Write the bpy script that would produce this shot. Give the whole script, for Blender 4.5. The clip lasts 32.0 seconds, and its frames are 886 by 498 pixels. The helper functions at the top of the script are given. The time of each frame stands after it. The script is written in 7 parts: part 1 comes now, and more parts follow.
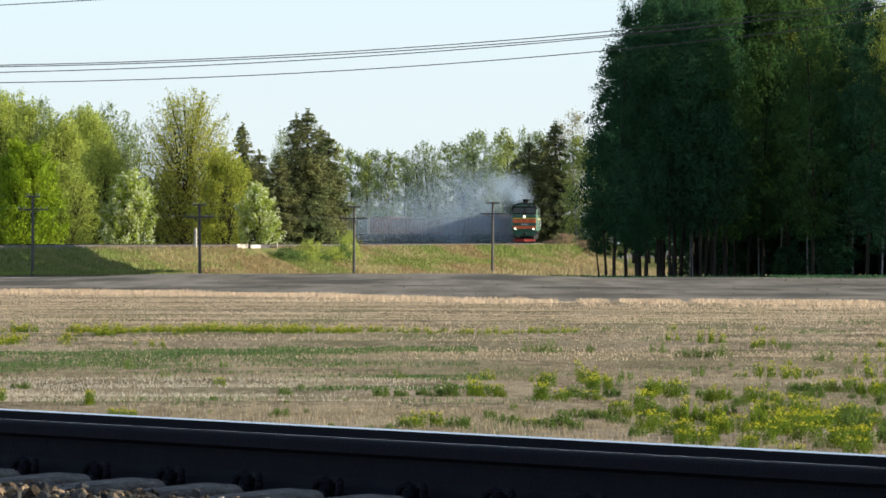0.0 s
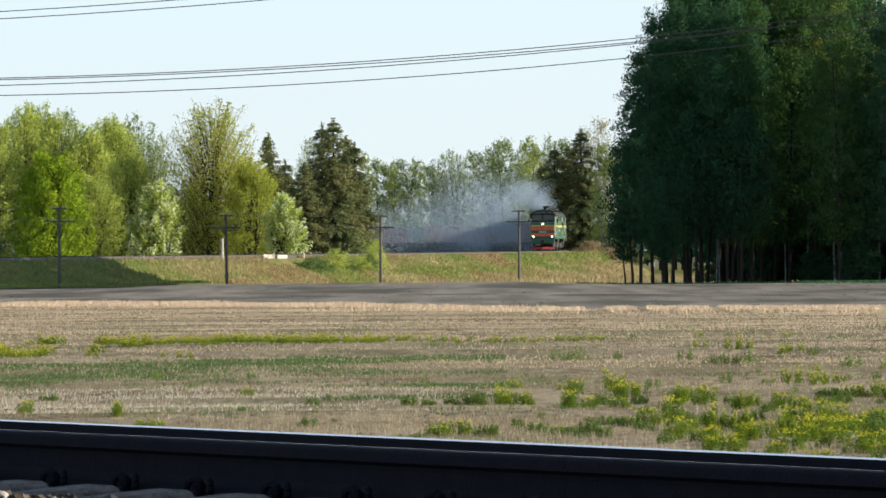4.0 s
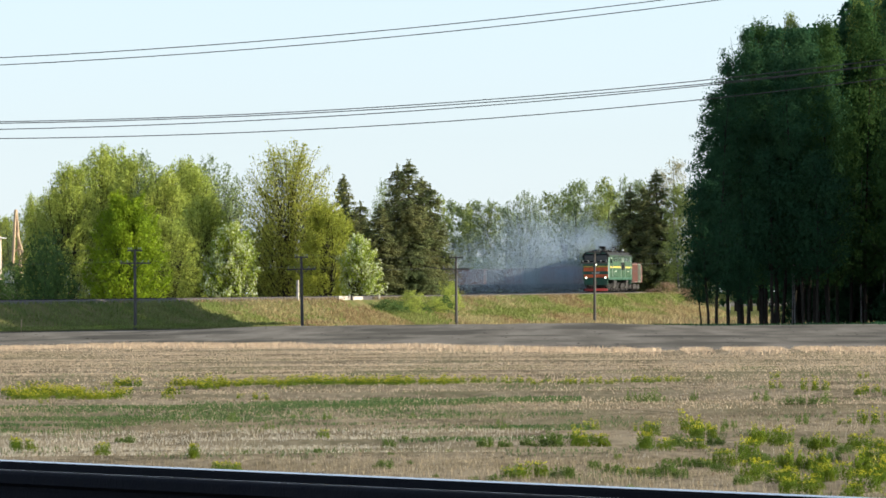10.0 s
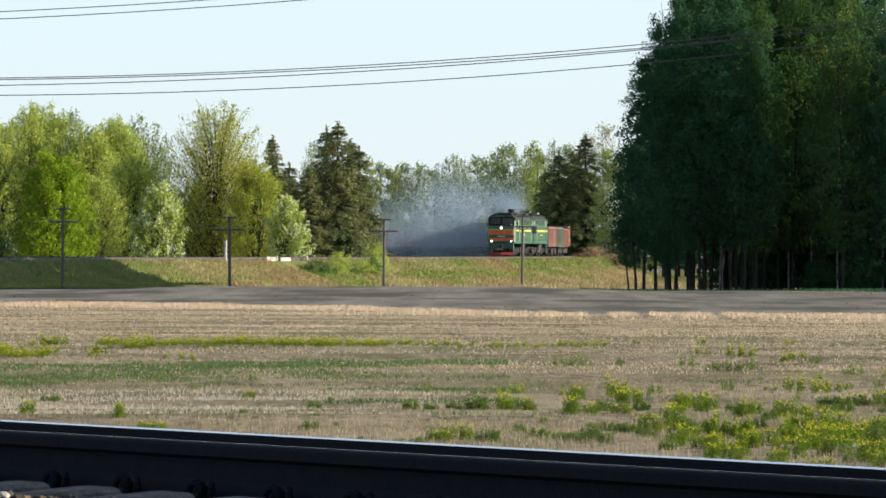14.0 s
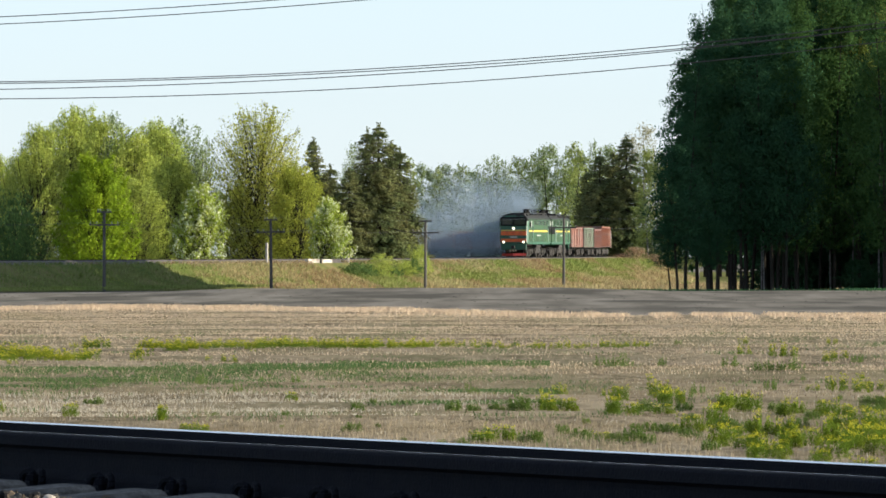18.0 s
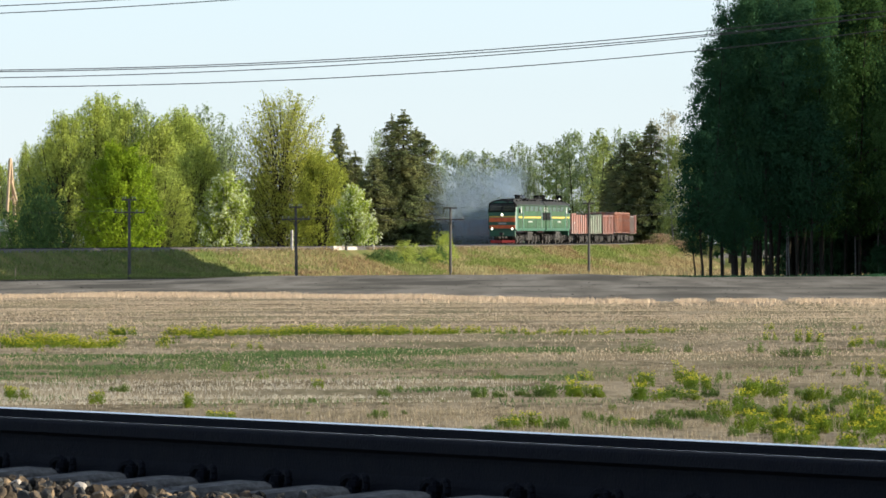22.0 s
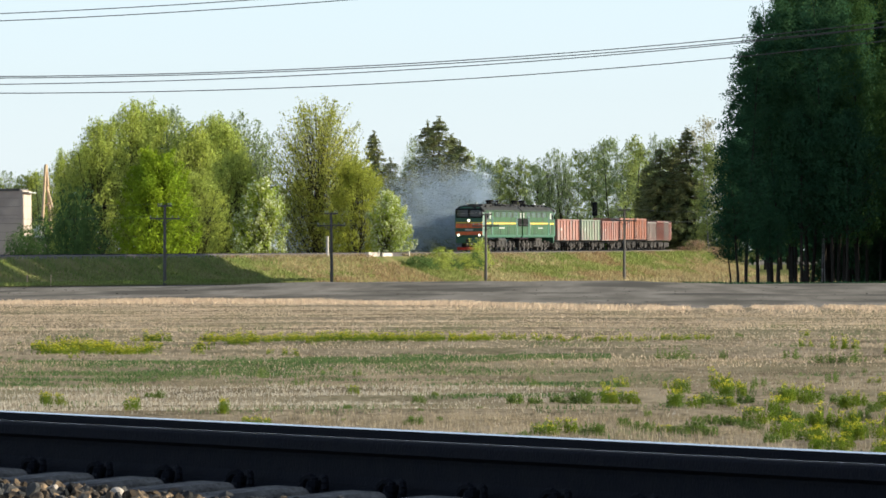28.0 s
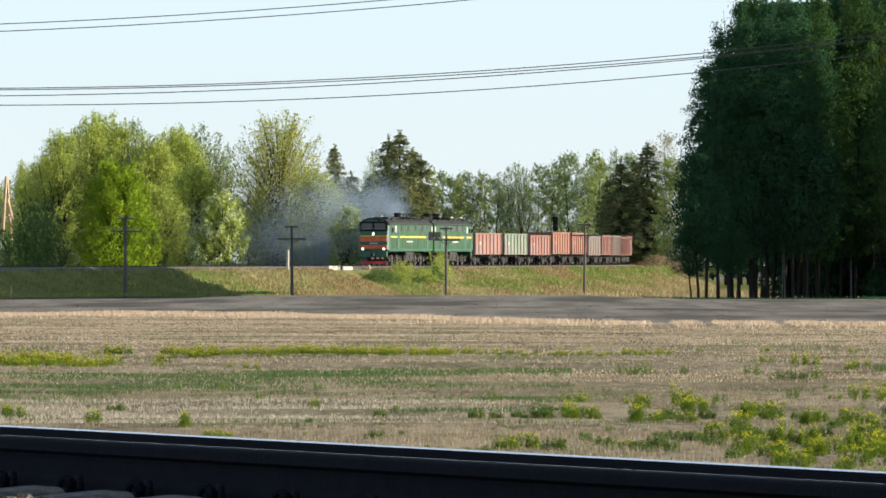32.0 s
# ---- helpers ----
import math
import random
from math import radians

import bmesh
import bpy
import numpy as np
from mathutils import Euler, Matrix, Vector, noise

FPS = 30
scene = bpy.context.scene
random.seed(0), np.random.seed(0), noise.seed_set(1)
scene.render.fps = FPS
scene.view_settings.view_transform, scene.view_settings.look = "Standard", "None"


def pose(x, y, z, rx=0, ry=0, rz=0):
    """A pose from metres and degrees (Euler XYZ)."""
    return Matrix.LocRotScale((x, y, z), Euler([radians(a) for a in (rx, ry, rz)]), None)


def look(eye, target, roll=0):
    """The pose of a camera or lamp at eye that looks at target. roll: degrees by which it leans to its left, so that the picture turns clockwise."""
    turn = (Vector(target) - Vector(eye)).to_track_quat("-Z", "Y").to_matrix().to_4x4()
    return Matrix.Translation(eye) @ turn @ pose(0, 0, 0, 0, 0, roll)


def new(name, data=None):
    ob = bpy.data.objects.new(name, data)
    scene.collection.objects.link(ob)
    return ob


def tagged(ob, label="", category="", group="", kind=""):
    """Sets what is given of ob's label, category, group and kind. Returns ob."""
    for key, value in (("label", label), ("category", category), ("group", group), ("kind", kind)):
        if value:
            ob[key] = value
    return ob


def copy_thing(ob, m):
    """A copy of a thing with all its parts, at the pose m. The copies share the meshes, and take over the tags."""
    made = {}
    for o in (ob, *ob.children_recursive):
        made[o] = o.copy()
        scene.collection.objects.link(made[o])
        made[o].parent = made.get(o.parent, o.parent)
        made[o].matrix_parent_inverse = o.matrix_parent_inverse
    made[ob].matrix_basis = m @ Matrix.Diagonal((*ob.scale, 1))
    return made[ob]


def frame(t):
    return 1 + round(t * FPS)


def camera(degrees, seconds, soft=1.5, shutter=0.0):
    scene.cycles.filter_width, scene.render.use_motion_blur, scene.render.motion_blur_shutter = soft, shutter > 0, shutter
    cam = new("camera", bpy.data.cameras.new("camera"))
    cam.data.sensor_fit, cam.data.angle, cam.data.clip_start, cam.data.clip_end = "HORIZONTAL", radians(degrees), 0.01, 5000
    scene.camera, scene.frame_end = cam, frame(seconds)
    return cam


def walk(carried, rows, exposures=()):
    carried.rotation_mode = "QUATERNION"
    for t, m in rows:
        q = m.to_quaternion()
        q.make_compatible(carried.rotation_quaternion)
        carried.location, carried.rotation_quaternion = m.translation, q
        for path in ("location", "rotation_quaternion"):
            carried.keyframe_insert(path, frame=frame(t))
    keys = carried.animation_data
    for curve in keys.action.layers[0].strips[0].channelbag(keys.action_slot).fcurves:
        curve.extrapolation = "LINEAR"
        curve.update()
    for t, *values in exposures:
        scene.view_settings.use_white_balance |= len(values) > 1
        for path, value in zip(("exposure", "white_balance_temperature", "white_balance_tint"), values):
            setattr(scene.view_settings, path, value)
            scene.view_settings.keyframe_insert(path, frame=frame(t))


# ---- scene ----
# ---- camera: held by hand on a bank, turning a little; rows of seconds, turn to the left, tilt, lean (degrees), rise and shift (metres)
cam = camera(6.647, 32.0, soft=1.65)
EYE = Vector((0.0, 0.0, 0.66))
HELD = [
    (0, 0.0000, -0.0874, 0.000, 0.000, -0.000),
    (0.5, 0.0794, -0.1282, 0.080, -0.000, -0.000),
    (1, 0.2020, -0.0495, 0.379, 0.002, -0.000),
    (1.5, 0.2238, -0.0546, 0.166, 0.002, -0.000),
    (2, 0.2586, -0.0494, 0.352, 0.001, -0.000),
    (2.5, 0.4331, 0.3143, 0.318, 0.003, -0.000),
    (4.5, 0.1238, -0.1105, -0.615, -0.001, -0.000),
    (5, -0.0414, -0.1452, -0.449, 0.003, -0.000),
    (5.5, -0.1956, -0.2390, -0.702, 0.003, -0.000),
    (6, -0.8545, -0.1005, -0.402, -0.002, -0.000),
    (6.5, -0.6452, 0.0832, -0.579, 0.002, -0.003),
    (7, -0.2751, -0.0120, -0.559, 0.004, -0.005),
    (7.5, -0.1290, 0.0464, -0.521, 0.000, -0.007),
    (8, -0.0744, 0.2770, -0.618, 0.007, -0.010),
    (8.5, -0.0154, 0.2229, -0.695, 0.006, -0.013),
    (9, 0.1905, 0.1281, -0.439, 0.007, -0.015),
    (9.5, 0.8475, 0.3766, -0.251, 0.004, -0.013),
    (10, 0.7629, 0.2935, -0.555, 0.007, -0.011),
    (10.5, 0.5489, 0.2964, -0.637, 0.000, -0.009),
    (11, 0.3058, 0.1014, -0.375, 0.004, -0.007),
    (11.5, 0.4006, -0.0514, -0.078, 0.004, -0.006),
    (12, 0.4080, -0.1841, -0.214, 0.004, -0.004),
    (12.5, 0.3909, -0.2546, 0.070, 0.002, -0.002),
    (13, 0.3628, 0.0389, 0.045, 0.002, -0.000),
    (13.5, 0.2613, 0.0176, 0.127, 0.003, -0.001),
    (15.5, 0.1824, 0.0023, -0.170, -0.000, -0.006),
    (16, 0.3287, -0.0032, -0.208, 0.001, -0.007),
    (16.5, 0.3663, 0.0078, -0.150, 0.001, -0.009),
    (17, 0.4614, 0.0102, -0.111, 0.000, -0.010),
    (17.5, 0.4185, 0.0100, 0.146, 0.001, -0.011),
    (18, 0.5343, 0.0197, -0.170, 0.002, -0.013),
    (18.5, 0.5807, 0.0164, -0.168, -0.000, -0.014),
    (19, 0.6698, -0.1847, -0.386, -0.002, -0.015),
    (19.5, 0.6375, -0.4106, -0.195, -0.001, -0.018),
    (20, 0.6401, -0.2002, -0.136, -0.000, -0.020),
    (20.5, 0.7026, -0.0803, -0.234, 0.000, -0.022),
    (21, 0.7550, -0.0310, -0.115, -0.002, -0.025),
    (21.5, 0.7437, -0.1230, -0.094, -0.003, -0.028),
    (22, 0.7215, -0.0783, -0.321, 0.001, -0.030),
    (22.5, 0.7437, -0.1262, -0.397, 0.001, -0.033),
    (23, 0.6539, -0.1583, -0.259, -0.001, -0.035),
    (23.5, 0.7201, -0.0840, -0.086, -0.003, -0.035),
    (24, 0.7828, -0.1684, -0.094, -0.006, -0.035),
    (24.5, 0.8191, -0.1021, -0.311, -0.003, -0.035),
    (26.5, 0.8378, 0.0010, -0.390, 0.000, -0.035),
    (27, 0.9023, 0.0286, -0.255, -0.002, -0.035),
    (27.5, 0.9753, 0.0173, -0.252, -0.003, -0.035),
    (28, 0.9868, -0.0282, -0.279, -0.002, -0.035),
    (28.5, 1.0245, -0.0430, -0.369, -0.001, -0.040),
    (29, 0.9738, 0.0157, -0.249, -0.000, -0.045),
    (29.5, 1.0016, 0.0479, -0.398, -0.001, -0.050),
    (30, 0.9477, 0.0741, -0.251, 0.001, -0.055),
    (30.5, 0.9279, 0.1255, -0.567, 0.004, -0.060),
    (31, 0.9219, 0.1213, -0.281, 0.003, -0.065),
    (31.5, 0.9023, 0.0806, -0.248, 0.000, -0.070),
    (32, 0.6865, 0.0754, -0.014, 0.003, -0.075),
]


def aim(turn, tilt, lean, rise, shift):
    eye = EYE + Vector((shift, 0, rise))
    a, b = radians(turn), radians(tilt)
    way = Vector((-math.sin(a) * math.cos(b), math.cos(a) * math.cos(b), math.sin(b)))
    return look(eye, eye + way * 100, lean)


walk(cam, [(t, aim(*r)) for t, *r in HELD], [(0, 1.05, 6000, 5), (32, 1.05, 6000, 5)])

# ---- light: a low sun from the side, a pale clear sky
SUN_EL, SUN_AZ = 15.3, 91.0          # degrees; azimuth clockwise from the view's way
world = bpy.data.worlds.new("sky")
scene.world = world
world.use_nodes = True
wn, wl = world.node_tree.nodes, world.node_tree.links
sky = wn.new("ShaderNodeTexSky")
sky.sky_type, sky.sun_disc = "NISHITA", False
sky.sun_elevation, sky.sun_rotation = radians(SUN_EL), radians(SUN_AZ)
sky.air_density, sky.dust_density, sky.ozone_density = 1.0, 0.15, 2.6
wn["Background"].inputs["Strength"].default_value = 0.1
pale = wn.new("ShaderNodeHueSaturation")          # thin haze: a pale, milky blue
pale.inputs["Saturation"].default_value = 0.42
wl.new(sky.outputs[0], pale.inputs["Color"])
cool = wn.new("ShaderNodeMix")
cool.data_type, cool.blend_type = "RGBA", "MULTIPLY"
cool.inputs["Factor"].default_value = 1.0
wl.new(pale.outputs[0], cool.inputs[6])
cool.inputs[7].default_value = (0.905, 0.958, 1.1, 1)
wl.new(cool.outputs[2], wn["Background"].inputs["Color"])
sun = new("sun", bpy.data.lights.new("sun", "SUN"))
sun.data.energy, sun.data.angle, sun.data.color = 4.6, radians(0.55), (1.0, 0.87, 0.69)
az, el = radians(SUN_AZ), radians(SUN_EL)
sun.matrix_basis = look(Vector((math.sin(az) * math.cos(el), math.cos(az) * math.cos(el), math.sin(el))) * 50, (0, 0, 0))


# ---- materials
def material(name, base, rough=0.8, metal=0.0, grain=None, bump=0.0, bump_scale=20.0, spread=0.0, through_light=0.0, spec=None, stain=None):
    """base: colour. grain: (second colour, scale, stretch) mixed by noise; stain: (colour, scale, amount) at the large scale;
    spread: change of value from piece to piece."""
    m = bpy.data.materials.new(name)
    m.use_nodes = True
    n, l = m.node_tree.nodes, m.node_tree.links
    bsdf = n["Principled BSDF"]
    bsdf.inputs["Roughness"].default_value = rough
    bsdf.inputs["Metallic"].default_value = metal
    if spec is not None:
        bsdf.inputs["Specular IOR Level"].default_value = spec
    co = n.new("ShaderNodeTexCoord")
    rgb = n.new("ShaderNodeRGB")
    rgb.outputs[0].default_value = (*base, 1)
    out = rgb.outputs[0]

    def mixed(a, colour, fac):
        mx = n.new("ShaderNodeMix")
        mx.data_type = "RGBA"
        l.new(fac, mx.inputs["Factor"])
        l.new(a, mx.inputs[6])
        mx.inputs[7].default_value = (*colour, 1)
        return mx.outputs[2]

    def cloud(scale, stretch, lo, hi, detail=5):
        mp = n.new("ShaderNodeMapping")
        mp.inputs["Scale"].default_value = stretch
        l.new(co.outputs["Object"], mp.inputs["Vector"])
        nz = n.new("ShaderNodeTexNoise")
        nz.inputs["Scale"].default_value, nz.inputs["Detail"].default_value = scale, detail
        l.new(mp.outputs[0], nz.inputs["Vector"])
        rm = n.new("ShaderNodeMapRange")
        rm.inputs["From Min"].default_value, rm.inputs["From Max"].default_value = lo, hi
        l.new(nz.outputs["Fac"], rm.inputs["Value"])
        return rm.outputs["Result"]

    if grain:
        out = mixed(out, grain[0], cloud(grain[1], grain[2] if len(grain) > 2 else (1, 1, 1), 0.35, 0.65))
    if stain:
        out = mixed(out, stain[0], cloud(stain[1], stain[3] if len(stain) > 3 else (1, 1, 1), 0.62 - 0.3 * stain[2], 0.78 - 0.3 * stain[2], 3))
    if spread:
        geo, info = n.new("ShaderNodeNewGeometry"), n.new("ShaderNodeObjectInfo")
        add = n.new("ShaderNodeMath")
        add.operation = "ADD"
        l.new(geo.outputs["Random Per Island"], add.inputs[0])
        l.new(info.outputs["Random"], add.inputs[1])
        wrap = n.new("ShaderNodeMath")
        wrap.operation = "FRACT"
        l.new(add.outputs[0], wrap.inputs[0])
        mr = n.new("ShaderNodeMapRange")
        mr.inputs["To Min"].default_value, mr.inputs["To Max"].default_value = 1 - spread, 1 + spread
        l.new(wrap.outputs[0], mr.inputs["Value"])
        hsv = n.new("ShaderNodeHueSaturation")
        l.new(mr.outputs[0], hsv.inputs["Value"])
        l.new(out, hsv.inputs["Color"])
        out = hsv.outputs[0]
    l.new(out, bsdf.inputs["Base Color"])
    if bump:
        nz = n.new("ShaderNodeTexNoise")
        nz.inputs["Scale"].default_value, nz.inputs["Detail"].default_value = bump_scale, 6
        l.new(co.outputs["Object"], nz.inputs["Vector"])
        bp = n.new("ShaderNodeBump")
        bp.inputs["Strength"].default_value, bp.inputs["Distance"].default_value = bump, 0.02
        l.new(nz.outputs["Fac"], bp.inputs["Height"])
        l.new(bp.outputs[0], bsdf.inputs["Normal"])
    if through_light:
        tr = n.new("ShaderNodeBsdfTranslucent")
        l.new(out, tr.inputs["Color"])
        ms = n.new("ShaderNodeMixShader")
        ms.inputs[0].default_value = through_light
        l.new(bsdf.outputs[0], ms.inputs[1])
        l.new(tr.outputs[0], ms.inputs[2])
        l.new(ms.outputs[0], n["Material Output"].inputs["Surface"])
    return m


def leafy(name, a, b, through_light=0.33, spread=0.2):
    return material(name, a, 0.7, grain=(b, 0.35), spread=spread, through_light=through_light, spec=0.03)


M = dict(
    # grey ground that paints the wood's shadow over the far field
    soil=material("shadowed_field_ground", (0.165, 0.146, 0.118), 1.0, spec=0.0, grain=((0.25, 0.222, 0.18), 0.22, (2.2, 0.14, 1)), bump=1.0, bump_scale=1.2, stain=((0.11, 0.1, 0.082), 0.06, 0.5, (2.0, 0.4, 1))),
    clod=material("soil_clod", (0.055, 0.047, 0.038), 0.95, spread=0.35, spec=0.1),
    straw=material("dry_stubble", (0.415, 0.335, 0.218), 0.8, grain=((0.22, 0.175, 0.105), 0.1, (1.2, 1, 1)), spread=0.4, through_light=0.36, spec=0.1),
    # the same straw made lighter: sunlight on the far stalks is in the colour
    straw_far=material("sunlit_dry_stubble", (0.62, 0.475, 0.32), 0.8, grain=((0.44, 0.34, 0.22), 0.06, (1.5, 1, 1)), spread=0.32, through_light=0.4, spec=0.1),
    straw_dark=material("brown_withered_stalk", (0.2, 0.14, 0.08), 0.85, spread=0.3, through_light=0.2),
    # straw brightened to paint the sunlit rim where the shadow begins
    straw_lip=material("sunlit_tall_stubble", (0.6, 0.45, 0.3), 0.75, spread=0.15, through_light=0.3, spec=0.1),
    straw_pale=material("pale_dry_stubble", (0.54, 0.475, 0.36), 0.75, spread=0.2, through_light=0.42, spec=0.2),
    weed=leafy("weed_green", (0.115, 0.18, 0.022), (0.2, 0.24, 0.022)),
    weed_dark=leafy("weed_dark_green", (0.12, 0.18, 0.04), (0.16, 0.21, 0.045)),
    weed_low=leafy("low_weed_green", (0.075, 0.13, 0.042), (0.105, 0.15, 0.046)),
    flower=material("weed_flower", (0.58, 0.52, 0.012), 0.6, spread=0.2, through_light=0.3),
    grass=material("bank_grass", (0.17, 0.215, 0.05), 0.8, spec=0.1, grain=((0.25, 0.26, 0.08), 0.12, (0.5, 1, 1)), spread=0.3, through_light=0.25),
    dry_grass=material("dry_grass", (0.4, 0.34, 0.17), 0.8, spec=0.1, grain=((0.29, 0.19, 0.1), 0.08), spread=0.3, through_light=0.25),
    bank=material("bank_turf", (0.12, 0.15, 0.04), 1.0, spec=0.0, grain=((0.22, 0.19, 0.08), 0.25), bump=0.6, bump_scale=3),
    gravel=material("track_gravel", (0.17, 0.14, 0.115), 0.95, spec=0.2, grain=((0.09, 0.075, 0.065), 6), bump=0.7, bump_scale=10),
    stone_grey=material("grey_ballast_stone", (0.05, 0.045, 0.038), 0.9, grain=((0.025, 0.026, 0.026), 22), spread=0.85, spec=0.2, bump=0.4, bump_scale=60),
    stone_pale=material("pale_ballast_stone", (0.4, 0.35, 0.29), 0.9, grain=((0.25, 0.21, 0.17), 16), spread=0.4, spec=0.2),
    stone=material("ballast_stone", (0.17, 0.118, 0.068), 0.9, grain=((0.045, 0.036, 0.028), 22), spread=0.75, spec=0.2, bump=0.4, bump_scale=60),
    concrete=material("weathered_concrete", (0.2, 0.182, 0.155), 0.9, spec=0.2, grain=((0.085, 0.077, 0.066), 26), bump=0.7, bump_scale=60, stain=((0.075, 0.068, 0.06), 7, 0.55)),
    white_concrete=material("whitewashed_concrete", (0.58, 0.52, 0.44), 0.85, grain=((0.46, 0.4, 0.33), 2.5), stain=((0.3, 0.25, 0.2), 1.5, 0.4)),
    # rusty steel, painted near black for its shaded side, bluish for the sky's sheen
    rust=material("shaded_rusty_steel", (0.006, 0.0068, 0.0098), 0.85, 0.0, grain=((0.0085, 0.009, 0.011), 14), bump=0.3, bump_scale=90, spread=0.12, spec=0.06),
    shine=material("polished_steel", (1.0, 0.91, 0.77), 0.24, 1.0, grain=((0.92, 0.87, 0.79), 30, (1, 1, 8))),
    wood=material("grey_pole_wood", (0.07, 0.06, 0.052), 0.85, grain=((0.12, 0.105, 0.09), 4, (6, 6, 0.4)), bump=0.3, bump_scale=30),
    timber=material("pale_timber", (0.55, 0.38, 0.22), 0.7, grain=((0.42, 0.28, 0.15), 3, (5, 5, 0.5))),
    insulator=material("grey_porcelain", (0.3, 0.3, 0.28), 0.35),
    bark=material("dark_bark", (0.028, 0.024, 0.019), 0.95, spec=0.02, grain=((0.048, 0.041, 0.033), 3, (3, 3, 0.5)), bump=0.5, bump_scale=12),
    birch=material("birch_bark", (0.29, 0.275, 0.25), 0.8, grain=((0.08, 0.07, 0.065), 2.2, (1, 1, 3))),
    leaf=leafy("spring_leaf", (0.43, 0.47, 0.095), (0.35, 0.41, 0.085), 0.45),
    leaf_bright=leafy("bright_spring_leaf", (0.3, 0.38, 0.022), (0.2, 0.29, 0.02), 0.36),
    leaf_olive=leafy("olive_young_leaf", (0.42, 0.41, 0.07), (0.34, 0.36, 0.065), 0.45),
    leaf_grey=leafy("grey_green_leaf", (0.25, 0.3, 0.12), (0.2, 0.25, 0.1), 0.4),
    leaf_linden=leafy("linden_leaf", (0.38, 0.39, 0.06), (0.31, 0.345, 0.055), 0.46),
    leaf_cherry=leafy("bird_cherry_leaf", (0.42, 0.48, 0.08), (0.34, 0.42, 0.07), 0.45),
    leaf_pale=leafy("pale_green_leaf", (0.28, 0.32, 0.09), (0.22, 0.26, 0.08)),
    # darker copy of the lit leaf greens, with the shade painted in
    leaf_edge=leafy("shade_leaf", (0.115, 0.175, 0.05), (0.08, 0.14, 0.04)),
    # the wood's three greens are darkened: its shade is part of the colour
    leaf_forest=leafy("shaded_forest_leaf", (0.038, 0.097, 0.046), (0.053, 0.11, 0.044), 0.45, 0.07),
    leaf_alder=leafy("shaded_alder_leaf", (0.028, 0.071, 0.034), (0.037, 0.083, 0.034), 0.3, 0.07),
    leaf_aspen=leafy("shaded_aspen_leaf", (0.05, 0.104, 0.03), (0.066, 0.12, 0.032), 0.45, 0.07),
    # golden green that paints low sun on the birch tops
    leaf_gold=leafy("sunlit_birch_leaf", (0.22, 0.26, 0.05), (0.16, 0.2, 0.05)),
    leaf_bud=leafy("budding_leaf", (0.36, 0.33, 0.2), (0.3, 0.28, 0.16)),
    needle=leafy("spruce_needle", (0.125, 0.155, 0.062), (0.21, 0.2, 0.075), 0.32),
    blossom=leafy("white_blossom", (0.88, 0.86, 0.64), (0.68, 0.7, 0.44), 0.5),
    reed=leafy("dry_red_reed", (0.42, 0.29, 0.19), (0.34, 0.25, 0.15)),
    wire=material("dark_wire", (0.05, 0.05, 0.05), 0.5, 0.3),
    green=material("loco_green_paint", (0.026, 0.095, 0.052), 0.42, grain=((0.035, 0.12, 0.06), 1.2), stain=((0.05, 0.1, 0.06), 0.7, 0.35)),
    green_pale=material("faded_green_paint", (0.044, 0.1, 0.046), 0.65, spec=0.25, grain=((0.045, 0.095, 0.04), 1.0, (1, 2.5, 0.6)), stain=((0.035, 0.055, 0.03), 0.7, 0.5, (1, 1.6, 0.5))),
    orange=material("loco_orange_paint", (0.82, 0.16, 0.03), 0.42, grain=((0.6, 0.1, 0.03), 2)),
    yellow=material("loco_yellow_paint", (0.75, 0.52, 0.05), 0.45, grain=((0.62, 0.42, 0.06), 2)),
    red=material("loco_red_paint", (0.48, 0.055, 0.04), 0.5, grain=((0.35, 0.05, 0.04), 2)),
    roof=material("sooty_roof", (0.02, 0.02, 0.019), 0.75, spec=0.2, grain=((0.045, 0.043, 0.038), 1.2), bump=0.2),
    under=material("oily_running_gear", (0.02, 0.018, 0.016), 0.7, grain=((0.08, 0.069, 0.058), 3.2), spec=0.25),
    glass=material("dark_cab_glass", (0.02, 0.025, 0.03), 0.08, spec=0.6),
    plate=material("pale_sign_paint", (0.5, 0.5, 0.45), 0.6, grain=((0.38, 0.37, 0.33), 3)),
    soot=material("black_soot", (0.012, 0.012, 0.012), 0.95, spec=0.08, grain=((0.02, 0.019, 0.018), 3)),
    wall=material("rendered_wall", (0.5, 0.4, 0.31), 0.9, spec=0.2, grain=((0.43, 0.34, 0.27), 0.5), stain=((0.36, 0.29, 0.23), 0.25, 0.4)),
    smoke=material("exhaust_smoke", (0.44, 0.515, 0.585), 1.0, through_light=0.5, spec=0.0),
)
WAGON_PAINT = [material("wagon_paint_" + n, a, 0.65, grain=(b, 0.9, (1, 1, 0.35)), stain=((0.2, 0.15, 0.13), 0.5, 0.4), bump=0.15, bump_scale=6) for n, a, b in (
    ("brick_red", (0.245, 0.102, 0.074), (0.31, 0.16, 0.12)), ("grey_green", (0.15, 0.18, 0.12), (0.21, 0.225, 0.165)),
    ("brown_red", (0.22, 0.085, 0.065), (0.29, 0.14, 0.1)), ("orange_rust", (0.32, 0.125, 0.07), (0.25, 0.1, 0.06)),
    ("worn_grey", (0.2, 0.19, 0.165), (0.27, 0.17, 0.14)))]
lit = bpy.data.materials.new("lit_headlamp")
lit.use_nodes = True
lit.node_tree.nodes["Principled BSDF"].inputs["Emission Color"].default_value = (1, 0.86, 0.58, 1)
lit.node_tree.nodes["Principled BSDF"].inputs["Emission Strength"].default_value = 1.35


